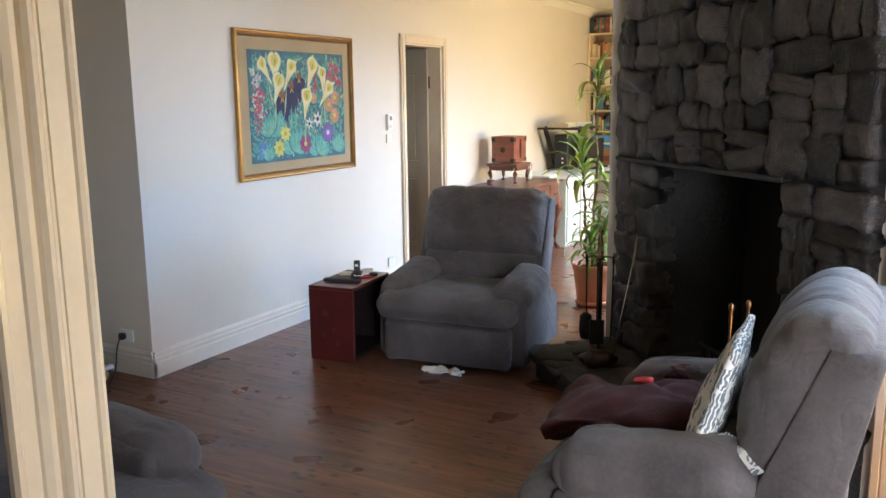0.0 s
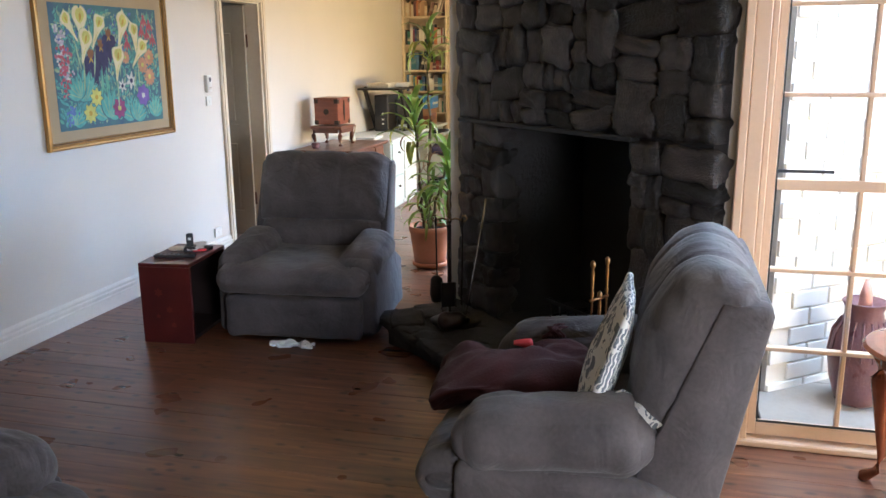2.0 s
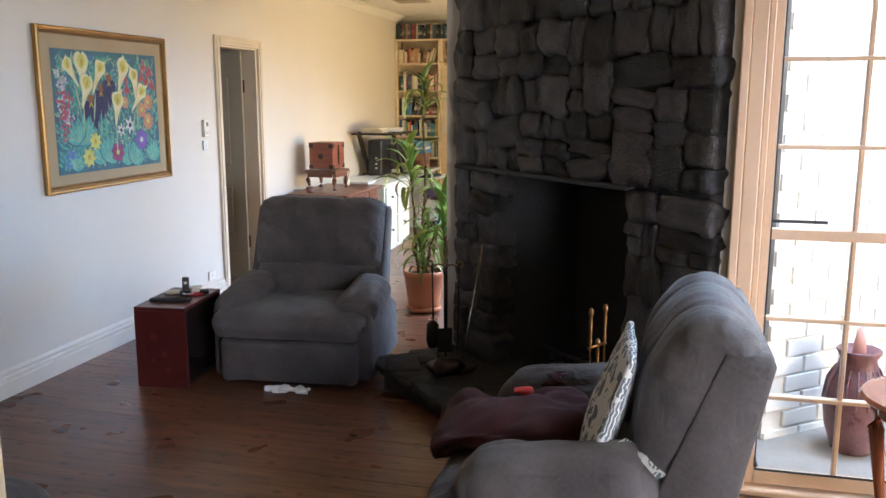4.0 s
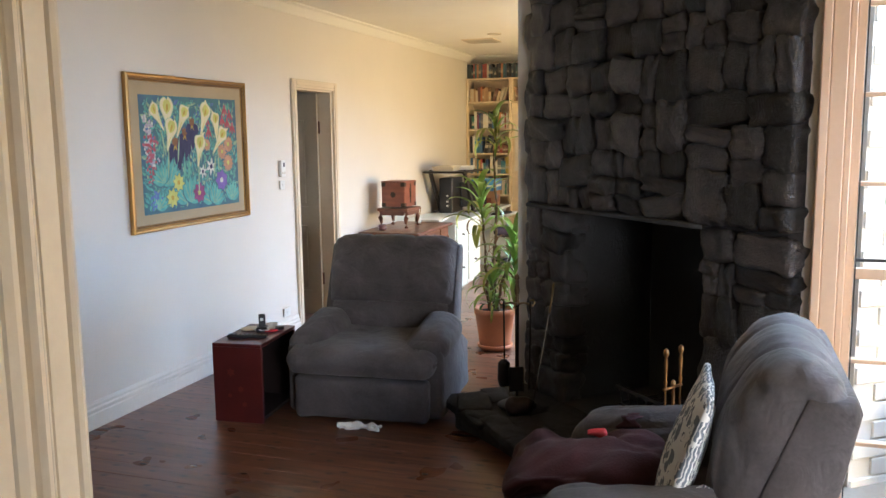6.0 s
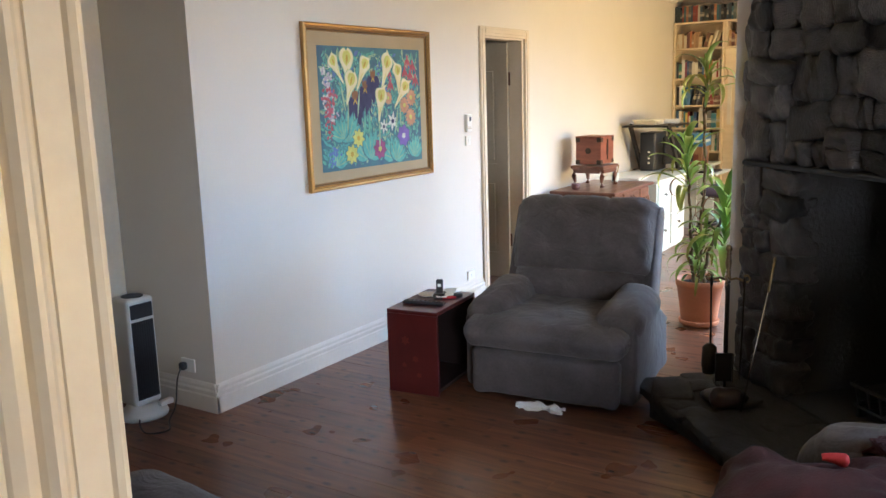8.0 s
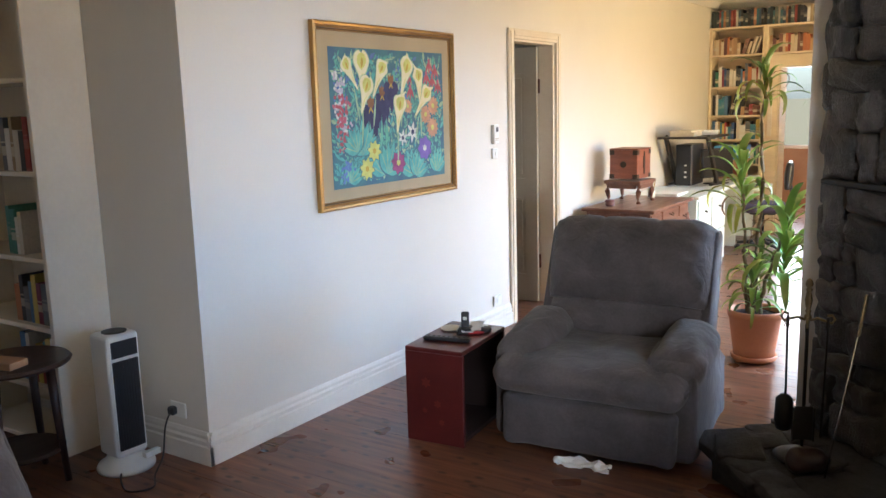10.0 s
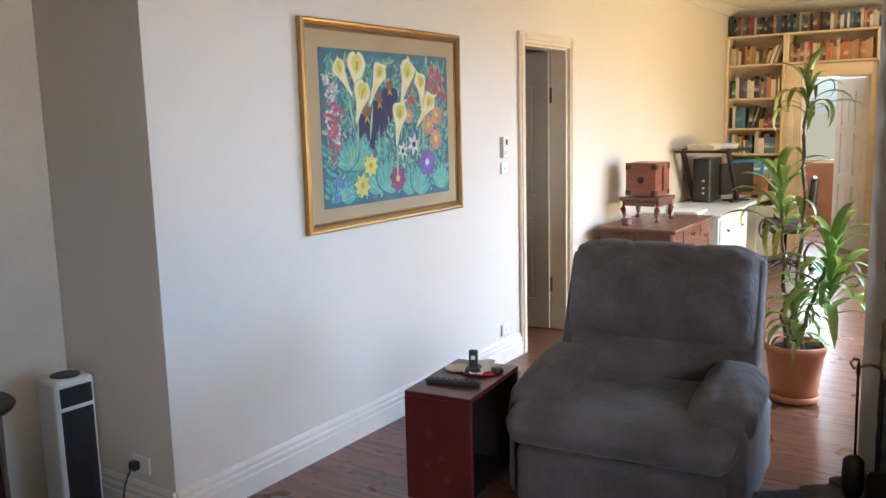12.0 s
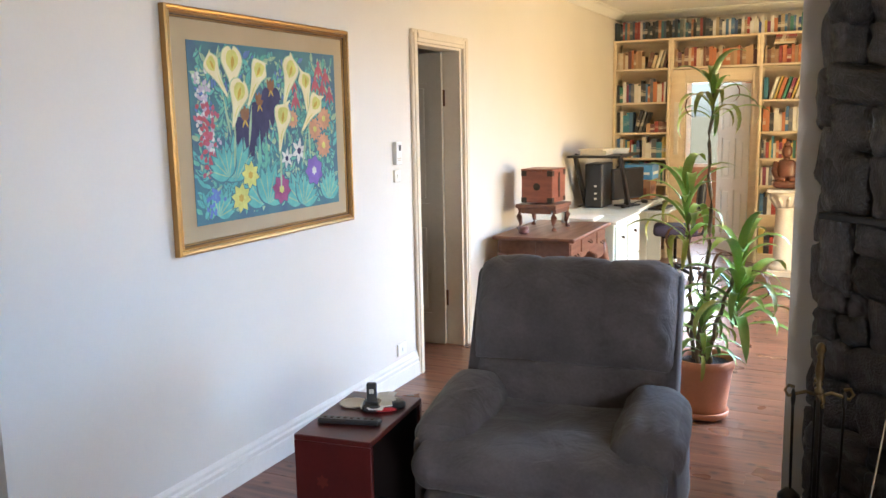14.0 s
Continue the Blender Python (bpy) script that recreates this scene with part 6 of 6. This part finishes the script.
# ---- on and round the second recliner ----
def mk_print():
    """Off-white cotton with a grey-blue repeat of seed-head motifs."""
    m = bpy.data.materials.new("printed_cotton")
    m.use_nodes = True
    nt = m.node_tree
    p = nt.nodes["Principled BSDF"]
    tc = nt.nodes.new("ShaderNodeTexCoord")
    mp = nt.nodes.new("ShaderNodeMapping")
    mp.inputs["Scale"].default_value = (14, 14, 14)
    nt.links.new(tc.outputs["Object"], mp.inputs[0])
    v = nt.nodes.new("ShaderNodeTexVoronoi")
    v.inputs["Scale"].default_value, v.inputs["Randomness"].default_value = 1.0, 0.45
    nt.links.new(mp.outputs[0], v.inputs["Vector"])
    w = nt.nodes.new("ShaderNodeTexWave")
    w.inputs["Scale"].default_value, w.inputs["Distortion"].default_value = 2.0, 9
    nt.links.new(mp.outputs[0], w.inputs["Vector"])
    a = nt.nodes.new("ShaderNodeMath")
    a.operation, a.inputs[1].default_value = "LESS_THAN", 0.56
    nt.links.new(v.outputs["Distance"], a.inputs[0])
    b = nt.nodes.new("ShaderNodeMath")
    b.operation, b.inputs[1].default_value = "GREATER_THAN", 0.32
    nt.links.new(w.outputs[1], b.inputs[0])
    c = nt.nodes.new("ShaderNodeMath")
    c.operation = "MULTIPLY"
    nt.links.new(a.outputs[0], c.inputs[0])
    nt.links.new(b.outputs[0], c.inputs[1])
    r = ramp(nt, [(0.4, (0.74, 0.73, 0.70)), (0.6, (0.17, 0.19, 0.22))])
    nt.links.new(c.outputs[0], r.inputs[0])
    nt.links.new(r.outputs[0], p.inputs["Base Color"])
    p.inputs["Roughness"].default_value = 0.9
    n = nt.nodes.new("ShaderNodeTexNoise")
    n.inputs["Scale"].default_value = 160
    nt.links.new(tc.outputs["Object"], n.inputs["Vector"])
    bp = nt.nodes.new("ShaderNodeBump")
    bp.inputs["Strength"].default_value, bp.inputs["Distance"].default_value = 0.3, 0.002
    nt.links.new(n.outputs[0], bp.inputs["Height"])
    nt.links.new(bp.outputs[0], p.inputs["Normal"])
    return m


M_PRINT = mk_print()
cu = thing("scatter_cushion", "off-white cushion with a grey seed-head print and ties", "cushion", pose(1.035, 3.80, 0.700, 0, 17, 2))
bm = bmesh.new()
vs = puff(bm, 0.012, 0.215, 0.240, 0.011, Matrix(), bulge=(0.042, 0, 0), n=20, wob=0.006, seed=41, freq=8)
for v in vs:
    k = 1 - 0.06 * (1 - (abs(v.co.z) / 0.235) ** 2)
    v.co.y *= k
part("cover", bm, M_PRINT, cu, smooth=True)
bm = bmesh.new()
to_cushion = cu.matrix_world.inverted()
for ends in (((1.03, 3.66, 0.60), (1.08, 3.60, 0.675), (1.15, 3.555, 0.670), (1.20, 3.515, 0.635)), ((1.04, 3.66, 0.61), (1.09, 3.61, 0.690), (1.14, 3.60, 0.665))):
    prev = None
    for i, e in enumerate(ends):
        e = Vector(e)
        w = 0.014 + 0.010 * i / len(ends)
        cur = [bm.verts.new(to_cushion @ (e + Vector(o))) for o in ((-w * 0.6, -w * 0.6, 0), (w * 0.6, w * 0.6, 0.004))]
        if prev:
            bm.faces.new((prev[0], prev[1], cur[1], cur[0]))
        prev = cur
bmesh.ops.solidify(bm, geom=bm.faces[:], thickness=0.003)
part("tie", bm, M_PRINT, cu, "grey-white cloth ties")

bm = bmesh.new()
vs = puff(bm, 0.27, 0.185, 0.045, 0.04, Matrix(), bulge=(0, 0, 0.02), n=34, wob=0.06, seed=51, freq=5.5)
for v in vs:
    if v.co.x < -0.12:
        v.co.z -= (-0.12 - v.co.x) ** 2 * 1.8
th = solo("knitted_throw", bm, M_BLANKET, "burgundy knitted throw heaped on the recliner seat", "throw", pose(0.72, 3.99, 0.560, 0, -4, 6), smooth=True)
bm = bmesh.new()
puff(bm, 0.034, 0.022, 0.010, 0.009, pose(0, 0, 0), wob=0.012, n=10, freq=14)
part("ribbon", bm, M_SCARLET, th, "bright scarlet edge", smooth=True).location = (0.03, 0.13, 0.060)
bm = bmesh.new()
for k in range(9):
    a = k * 0.7
    tube(bm, [(0.10 + 0.01 * k, 0.18, 0.062), (0.14 + 0.02 * math.cos(a), 0.22 + 0.02 * math.sin(a), 0.085 + 0.006 * math.sin(2 * a)), (0.20 + 0.015 * math.sin(a), 0.25 + 0.02 * math.cos(a), 0.08)], 0.006, 6)
part("fringe", bm, M_BLANKET, th, "loose knitted fringe", smooth=True)

# ---- fire tools ----
ft = thing("fireside_tools", "dark bronze and iron fireside tool stand with hanging tools", "fire tools", pose(0.055, 5.76, 0.125, 0, 0, 25) @ Matrix.Diagonal((0.9, 0.9, 1.0, 1)))
bm = bmesh.new()
lathe(bm, [(0.12, 0), (0.125, 0.012), (0.10, 0.022), (0.03, 0.035), (0.014, 0.05)], 24)
part("base", bm, M_IRON, ft, smooth=True)
M_OLDBRASS = mk("dull_bronze", (0.34, 0.25, 0.12), (0.16, 0.11, 0.06), 0.36, 0.9, scale=12, fine=80, bump=0.2)
bm = bmesh.new()
tube(bm, [(0, 0, 0.04), (0, 0, 0.60)], 0.008, 10)
stem = part("stem", bm, M_IRON, ft, smooth=True)
bm = bmesh.new()
lathe(bm, [(0.008, 0.585), (0.016, 0.595), (0.016, 0.605), (0.008, 0.615), (0.014, 0.625), (0.008, 0.632), (0.013, 0.645), (0.017, 0.67), (0.010, 0.705), (0.015, 0.712), (0.009, 0.72), (0.018, 0.735), (0.012, 0.752), (0.002, 0.758)], 14)
part("baluster_handle", bm, M_OLDBRASS, stem, "turned dull bronze handle", smooth=True)
for k in range(4):
    a = math.pi / 2 * k + 0.5 + math.pi * 0.75
    ca, sa = math.cos(a), math.sin(a)
    bm = bmesh.new()
    tube(bm, [(0.01 * ca, 0.01 * sa, 0.588), (0.04 * ca, 0.04 * sa, 0.597), (0.075 * ca, 0.075 * sa, 0.588)] + [((0.092 + 0.018 * math.cos(q)) * ca, (0.092 + 0.018 * math.cos(q)) * sa, 0.597 + 0.018 * math.sin(q)) for q in (-2.4, -1.2, 0.0, 1.2, 2.4)], 0.006, 8)
    part("scroll_arm", bm, M_OLDBRASS, ft, "scrolled bronze arm", smooth=True)
for k, nm in enumerate(("brush", "shovel", "poker", "tongs")):
    a = math.pi / 2 * k + 0.5 + math.pi * 0.75
    cx, cy = 0.082 * math.cos(a), 0.082 * math.sin(a)
    bm = bmesh.new()
    tube(bm, [(cx, cy, 0.604), (cx, cy, 0.585), (cx, cy, 0.56), (cx, cy, 0.545), (cx * 0.95, cy * 0.95, 0.25)], [0.004, 0.009, 0.008, 0.005, 0.005], 8)
    tool = part(nm, bm, M_IRON, ft, smooth=True)
    bm = bmesh.new()
    if nm == "brush":
        lathe(bm, [(0.032, 0.12), (0.042, 0.16), (0.038, 0.25), (0.015, 0.27)], 16, c=(cx, cy, 0))
    elif nm == "shovel":
        box(bm, cx - 0.045, cx + 0.045, cy - 0.004, cy + 0.004, 0.11, 0.25, bev=0.003)
        box(bm, cx - 0.045, cx - 0.04, cy - 0.02, cy + 0.004, 0.11, 0.25)
        box(bm, cx + 0.04, cx + 0.045, cy - 0.02, cy + 0.004, 0.11, 0.25)
    else:
        tube(bm, [(cx * 0.95, cy * 0.95, 0.25), (cx * 0.9, cy * 0.9, 0.10)], [0.006, 0.004], 6)
    part(nm + "_head", bm, M_IRON, tool, smooth=(nm == "brush"))
pk = thing("long_poker", "long iron poker with a twisted bronze handle leaning on the stone", "poker")
bm = bmesh.new()
tube(bm, [(0.17, 5.60, 0.13), (0.245, 5.725, 0.68)], 0.0035, 8)
part("rod", bm, M_STEEL, pk, smooth=True)
bm = bmesh.new()
p0, p1 = Vector((0.245, 5.725, 0.68)), Vector((0.262, 5.755, 0.84))
tube(bm, [p0.lerp(p1, k / 12) for k in range(13)], [0.005 + 0.003 * (k % 2) for k in range(13)], 8)
part("handle", bm, M_OLDBRASS, pk, "twisted dull bronze handle", smooth=True)
lp = bmesh.new()
puff(lp, 0.075, 0.055, 0.04, 0.038, pose(0, 0, 0.04), wob=0.02, n=10, freq=9, seed=8)
solo("firewood_log", lp, M_DARKW, "short rough dark log on the hearth", "log", pose(0.10, 5.66, 0.125, 0, 0, 30), smooth=True)
bt = thing("fireside_tools", "slender polished brass fire tool set on the hearth", "fire tools", pose(0.955, 4.735, 0.125))
bm = bmesh.new()
lathe(bm, [(0.085, 0), (0.088, 0.01), (0.06, 0.02), (0.012, 0.03)], 24)
part("base", bm, M_BRASS, bt, smooth=True)
for k, (dx, dy) in enumerate(((-0.028, -0.05), (0.025, 0.03), (0.0, 0.0))):
    bm = bmesh.new()
    top = 0.66 if k < 2 else 0.52
    tube(bm, [(dx, dy, 0.02), (dx, dy, top - 0.16), (dx, dy, top - 0.13), (dx, dy, top - 0.12), (dx, dy, top - 0.05), (dx, dy, top - 0.03), (dx, dy, top - 0.015), (dx, dy, top), (dx, dy, top + 0.008)],
         [0.004, 0.004, 0.008, 0.005, 0.008, 0.005, 0.011, 0.010, 0.003], 10)
    part("tool", bm, M_BRASS, bt, smooth=True)
bm = bmesh.new()
tube(bm, [(-0.035, -0.06, 0.50), (0.03, 0.04, 0.50)], 0.006, 8)
part("cross_bar", bm, M_BRASS, bt, smooth=True)
gr = thing("fire_grate", "black iron fire grate inside the fireplace", "fire grate", FACE @ pose(0.95, 0.28, 0.135))
for k in range(8):
    bm = bmesh.new()
    tube(bm, [(-0.25 + 0.07 * k, -0.14, 0.17), (-0.25 + 0.07 * k, -0.12, 0.07), (-0.25 + 0.07 * k, 0.12, 0.07)], 0.008, 6)
    part("bar", bm, M_IRON, gr, smooth=True)
part("frame_rail", boxes((-0.27, 0.27, -0.155, -0.14, 0.15, 0.165), (-0.27, 0.27, -0.13, -0.115, 0.05, 0.062), (-0.27, 0.27, 0.11, 0.125, 0.05, 0.062), (-0.26, -0.245, -0.12, 0.12, 0, 0.05), (0.245, 0.26, -0.12, 0.12, 0, 0.05)), M_IRON, gr)

# ---- oval table by the glazed doors ----
tb = thing("oval_table", "polished mahogany oval table with cabriole legs by the window", "table", pose(2.28, 4.42, 0))
bm = bmesh.new()
lathe(bm, [(0.36, 0.585), (0.385, 0.59), (0.395, 0.60), (0.385, 0.612), (0.36, 0.615)], 48)
bmesh.ops.scale(bm, vec=(1.0, 0.78, 1), verts=bm.verts)
part("tabletop", bm, M_MAHOG, tb, smooth=False)
bm = bmesh.new()
lathe(bm, [(0.31, 0.525), (0.33, 0.53), (0.33, 0.584)], 40)
bmesh.ops.scale(bm, vec=(1.0, 0.76, 1), verts=bm.verts)
part("apron", bm, M_MAHOG, tb)
for sx in (-1, 1):
    for sy in (-1, 1):
        bm = bmesh.new()
        x, y = sx * 0.25, sy * 0.17
        tube(bm, [(x, y, 0.56), (x + 0.03 * sx, y + 0.02 * sy, 0.49), (x + 0.035 * sx, y + 0.022 * sy, 0.42), (x + 0.015 * sx, y + 0.01 * sy, 0.25), (x, y, 0.12), (x + 0.012 * sx, y + 0.01 * sy, 0.05), (x + 0.045 * sx, y + 0.03 * sy, 0.018), (x + 0.05 * sx, y + 0.035 * sy, 0.0)],
             [0.030, 0.034, 0.030, 0.021, 0.016, 0.016, 0.024, 0.016], 10)
        part("leg", bm, M_MAHOG, tb, smooth=True)

# ---- courtyard urn and plant ----
un = thing("garden_urn", "plum glazed clay urn with a ribbed neck in the courtyard", "urn", pose(2.11, 5.42, -0.005) @ Matrix.Diagonal((0.52, 0.52, 0.66, 1)))
bm = bmesh.new()
lathe(bm, [(0.16, 0), (0.18, 0.02), (0.24, 0.18), (0.27, 0.36), (0.24, 0.52), (0.17, 0.62), (0.15, 0.68), (0.19, 0.74), (0.18, 0.75), (0.14, 0.70)], 36)
part("body", bm, M_URN, un, smooth=True)
for k in range(18):
    a = 2 * math.pi * k / 18
    bm = bmesh.new()
    tube(bm, [(0.272 * math.cos(a), 0.272 * math.sin(a), 0.36), (0.245 * math.cos(a), 0.245 * math.sin(a), 0.52), (0.175 * math.cos(a), 0.175 * math.sin(a), 0.62)], 0.008, 6)
    part("rib", bm, M_URN, un, smooth=True)
# cap coloured pale pink, with the sun on the urn's top in the colour
bm = bmesh.new()
lathe(bm, [(0.02, 0.66), (0.06, 0.70), (0.05, 0.80), (0.02, 0.90)], 16)
part("cap", bm, mk("sunlit_pink_clay", (0.62, 0.32, 0.26), rough=0.7), un, "pink clay cap in a sunlit tone", smooth=True)

# ---- alcove: bookcase and small dark table ----
ab = thing("bookcase", "cream painted alcove bookcase with a few books", "bookcase", pose(-3.35, 4.66, 0))
for x in (-0.42, 0.39):
    part("upright", boxes((x, x + 0.03, -0.30, -0.002, 0.0, 2.2), bev=0.003), M_TRIM, ab)
for z in (0.02, 0.30, 0.600, 0.930, 1.33, 1.75, 2.17):
    part("shelf_board", boxes((-0.389, 0.389, -0.295, -0.02, z, z + 0.024), bev=0.003), M_TRIM, ab)
part("back_panel", boxes((-0.389, 0.389, -0.018, -0.004, 0, 2.2)), M_TRIM, ab)
for z in (0.324, 0.624, 0.954, 1.354):
    x = -3.30
    while x < -3.04:
        w, hh = rng.uniform(0.02, 0.045), rng.uniform(0.17, 0.25)
        ob = new("book", book_mesh["mixed"])
        ob.matrix_world = pose(x + w / 2, 4.48, z) @ Matrix.Diagonal((w, 0.16, hh, 1))
        tagged(ob, BL["mixed"], "book", "books in the alcove")
        x += w + 0.002 + (0.2 if rng.random() < 0.08 else 0)
at = thing("corner_table", "small dark stained timber table in the alcove", "table", pose(-2.86, 4.115, 0))
bm = bmesh.new()
lathe(bm, [(0.22, 0.535), (0.235, 0.54), (0.24, 0.55), (0.23, 0.56)], 32)
part("tabletop", bm, M_DARKW, at)
for k in range(4):
    a = math.pi / 2 * k + 0.6
    bm = bmesh.new()
    tube(bm, [(0.16 * math.cos(a), 0.16 * math.sin(a), 0.535), (0.17 * math.cos(a), 0.17 * math.sin(a), 0.3), (0.19 * math.cos(a), 0.19 * math.sin(a), 0.0)], [0.022, 0.018, 0.015], 8)
    part("leg", bm, M_DARKW, at, smooth=True)
bm = bmesh.new()
lathe(bm, [(0.17, 0.14), (0.18, 0.15), (0.17, 0.16)], 28)
part("lower_shelf", bm, M_DARKW, at)
solo("small_box", boxes((-0.075, 0.075, -0.05, 0.05, 0, 0.03), bev=0.003), M_CARD, "small tan wooden box on the dark table", "box", pose(-2.79, 4.05, 0.561, 0, 0, 15))


# ---- stones of the chimney breast ----
srng = random.Random(21)


def stone_mesh(k, base=(1, 1, 1)):
    bm = bmesh.new()
    vs = puff(bm, 0.5, 0.5, 0.5, 0.17, Matrix(), bulge=(0.0, 0.02, 0.0), n=10, wob=0.13, seed=60 + k, freq=2.6)
    return mesh_of("stone", bm, M_STONE, False)


STONES = [stone_mesh(k) for k in range(14)]
for me in STONES:
    me.shade_smooth()


def lay(u0, u1, z0, z1, v0=0.0, parent=None):
    """One stone filling a cell of the face, a little askew."""
    w, hh = u1 - u0, z1 - z0
    ob = new("stone", srng.choice(STONES))
    ob.parent = parent or chim
    dep = srng.uniform(0.15, 0.20)
    ob.matrix_basis = pose((u0 + u1) / 2, v0 + 0.075 + srng.uniform(-0.012, 0.014), (z0 + z1) / 2, srng.uniform(-3, 3), srng.uniform(-9, 9), srng.uniform(-4, 4)) @ Matrix.Diagonal((w * 1.07, dep, hh * 1.09, 1))


def fill(u0, u1, z0, z1):
    """Splits a patch unevenly until every piece has the size of a stone."""
    w, hh = u1 - u0, z1 - z0
    if w < 0.03 or hh < 0.03:
        return
    big = srng.uniform(0.18, 0.42)
    if w > big and w > hh * srng.uniform(0.75, 1.3):
        c = u0 + w * srng.uniform(0.36, 0.64)
        fill(u0, c, z0, z1)
        fill(c, u1, z0, z1)
    elif hh > srng.uniform(0.13, 0.30):
        c = z0 + hh * srng.uniform(0.36, 0.64)
        fill(u0, u1, z0, c)
        fill(u0, u1, c, z1)
    else:
        lay(u0, u1, z0, z1)


fill(-0.01, FB0, 0.13, FBZ - 0.01)
fill(FB1, 1.90, 0.13, FBZ - 0.01)
fill(0.0, 0.62, FBZ + 0.015, 2.0)
fill(0.62, 1.30, FBZ + 0.015, 2.0)
fill(1.30, 1.90, FBZ + 0.015, 2.0)
fill(0.02, 0.95, 2.0, CEIL)
fill(0.95, 1.90, 2.0, CEIL)
for k in range(13):                      # the ragged return of stones at the wall end
    z = 0.13 + 0.2 * k
    lay(-0.06 + srng.uniform(-0.015, 0.02), 0.10, z, z + 0.195, v0=0.03)

# hearth stones round the edge and on top
EDGE = [(-0.24, 5.70), (0.10, 5.44), (0.93, 4.58), (1.30, 4.75)]
hrng = random.Random(9)
HST = [mesh_of("stone", (lambda b: (puff(b, 0.5, 0.5, 0.5, 0.16, Matrix(), n=6, wob=0.09, seed=90 + k, freq=2.5), b)[1])(bmesh.new()), M_HEARTH, True) for k in range(6)]


def hstone(x, y, z, sx, sy, sz, rz):
    ob = new("stone", hrng.choice(HST))
    ob.parent = hearth
    ob.matrix_basis = pose(x, y, z, hrng.uniform(-4, 4), hrng.uniform(-4, 4), rz) @ Matrix.Diagonal((sx, sy, sz, 1))


for a, b in zip(EDGE, EDGE[1:]):
    d = Vector(b) - Vector(a)
    L = d.length
    s = 0.0
    while s < L - 0.03:
        w = min(hrng.uniform(0.16, 0.30), L - s)
        c = Vector(a) + d * ((s + w / 2) / L)
        hstone(c.x, c.y, 0.062, w * 1.04, 0.15, 0.125, math.degrees(math.atan2(d.y, d.x)))
        s += w
for i in range(6):
    for j in range(4):
        u, v = 0.02 + 0.27 * i + hrng.uniform(-0.03, 0.03), -0.06 - 0.14 * j
        p = FACE @ Vector((u, v, 0))
        if p.x + p.y > 5.38 and p.y > 4.62:
            hstone(p.x, p.y, 0.098, 0.28, 0.17, 0.05, -45 + hrng.uniform(-8, 8))
hstone(-0.19, 5.74, 0.075, 0.20, 0.24, 0.15, 20)
hstone(-0.12, 5.88, 0.07, 0.18, 0.20, 0.13, 50)
hstone(0.03, 5.98, 0.07, 0.16, 0.18, 0.13, 30)

# ---- courtyard wall blocks and paving ----
bm = bmesh.new()
box(bm, -0.1935, 0.1935, -0.05, 0.0, -0.0935, 0.0935, bev=0.004)
blk = mesh_of("block", bm, M_BLOCK)
for r_ in range(13):
    for c_ in range(9):
        ob = new("block", blk)
        ob.parent = block_wall
        ob.matrix_basis = Matrix.Translation((1.83 + 0.397 * c_ + (0.1985 if r_ % 2 else 0), 9.335, 0.04 + 0.197 * r_))
bm = bmesh.new()
box(bm, -0.297, 0.297, -0.297, 0.297, -0.05, 0.0, bev=0.004)
slab = mesh_of("paving_slab", bm, M_PAVE)
pave_parent = bpy.data.objects["pavement"]
for i in range(6):
    for j in range(7):
        ob = new("paving_slab", slab)
        ob.parent = pave_parent
        ob.matrix_basis = Matrix.Translation((1.96 + 0.6 * i, 5.32 + 0.6 * j, -0.055 + 0.05))

bm = bmesh.new()
box(bm, -0.115, 0.115, 0.0, 0.02, -0.040, 0.040, bev=0.004)
brick_mesh = mesh_of("brick", bm, M_BLOCK)
for r_ in range(31):
    for c_ in range(8):
        ob = new("brick", brick_mesh)
        ob.parent = side_wall
        ob.matrix_basis = Matrix.Translation((0.12 + 0.24 * c_ + (0.12 if r_ % 2 else 0), 0.0, -0.01 + 0.09 * r_))

# ---- floor boards ----
frng = random.Random(33)
floor_ob = bpy.data.objects["floor"]
bm = bmesh.new()
box(bm, -0.5, 0.5, -0.0667, 0.0667, -0.022, 0.0)
bmesh.ops.bevel(bm, geom=[e for e in bm.edges if all(abs(v.co.z) < 1e-6 for v in e.verts) and abs(e.verts[0].co.x - e.verts[1].co.x) > 0.5], offset=0.0009, segments=1, affect="EDGES")
board_mesh = mesh_of("floor_board", bm, M_FLOOR)


def boards(y0, y1, x0, x1, cuts):
    y = y0
    while y < y1:
        xs = [x0]
        if cuts:
            while xs[-1] < x1 - 2.6:
                xs.append(xs[-1] + frng.uniform(1.6, 4.2))
        xs.append(x1)
        for a, b in zip(xs, xs[1:]):
            ob = new("floor_board", board_mesh)
            ob.parent = floor_ob
            ob.matrix_basis = Matrix.Translation(((a + b) / 2, y + 0.067, frng.uniform(-0.0006, 0.0004))) @ Matrix.Diagonal((b - a - 0.0006, 1, 1, 1))
        y += 0.1342


boards(2.40, 4.83, -4.1, 4.2, True)
boards(4.83, 6.35, -4.0, 1.6, True)
boards(6.35, 12.62, -4.0, 1.5, True)
boards(12.62, 15.1, -2.3, 0.4, False)
boards(-1.0, 2.40, -2.6, 3.2, False)
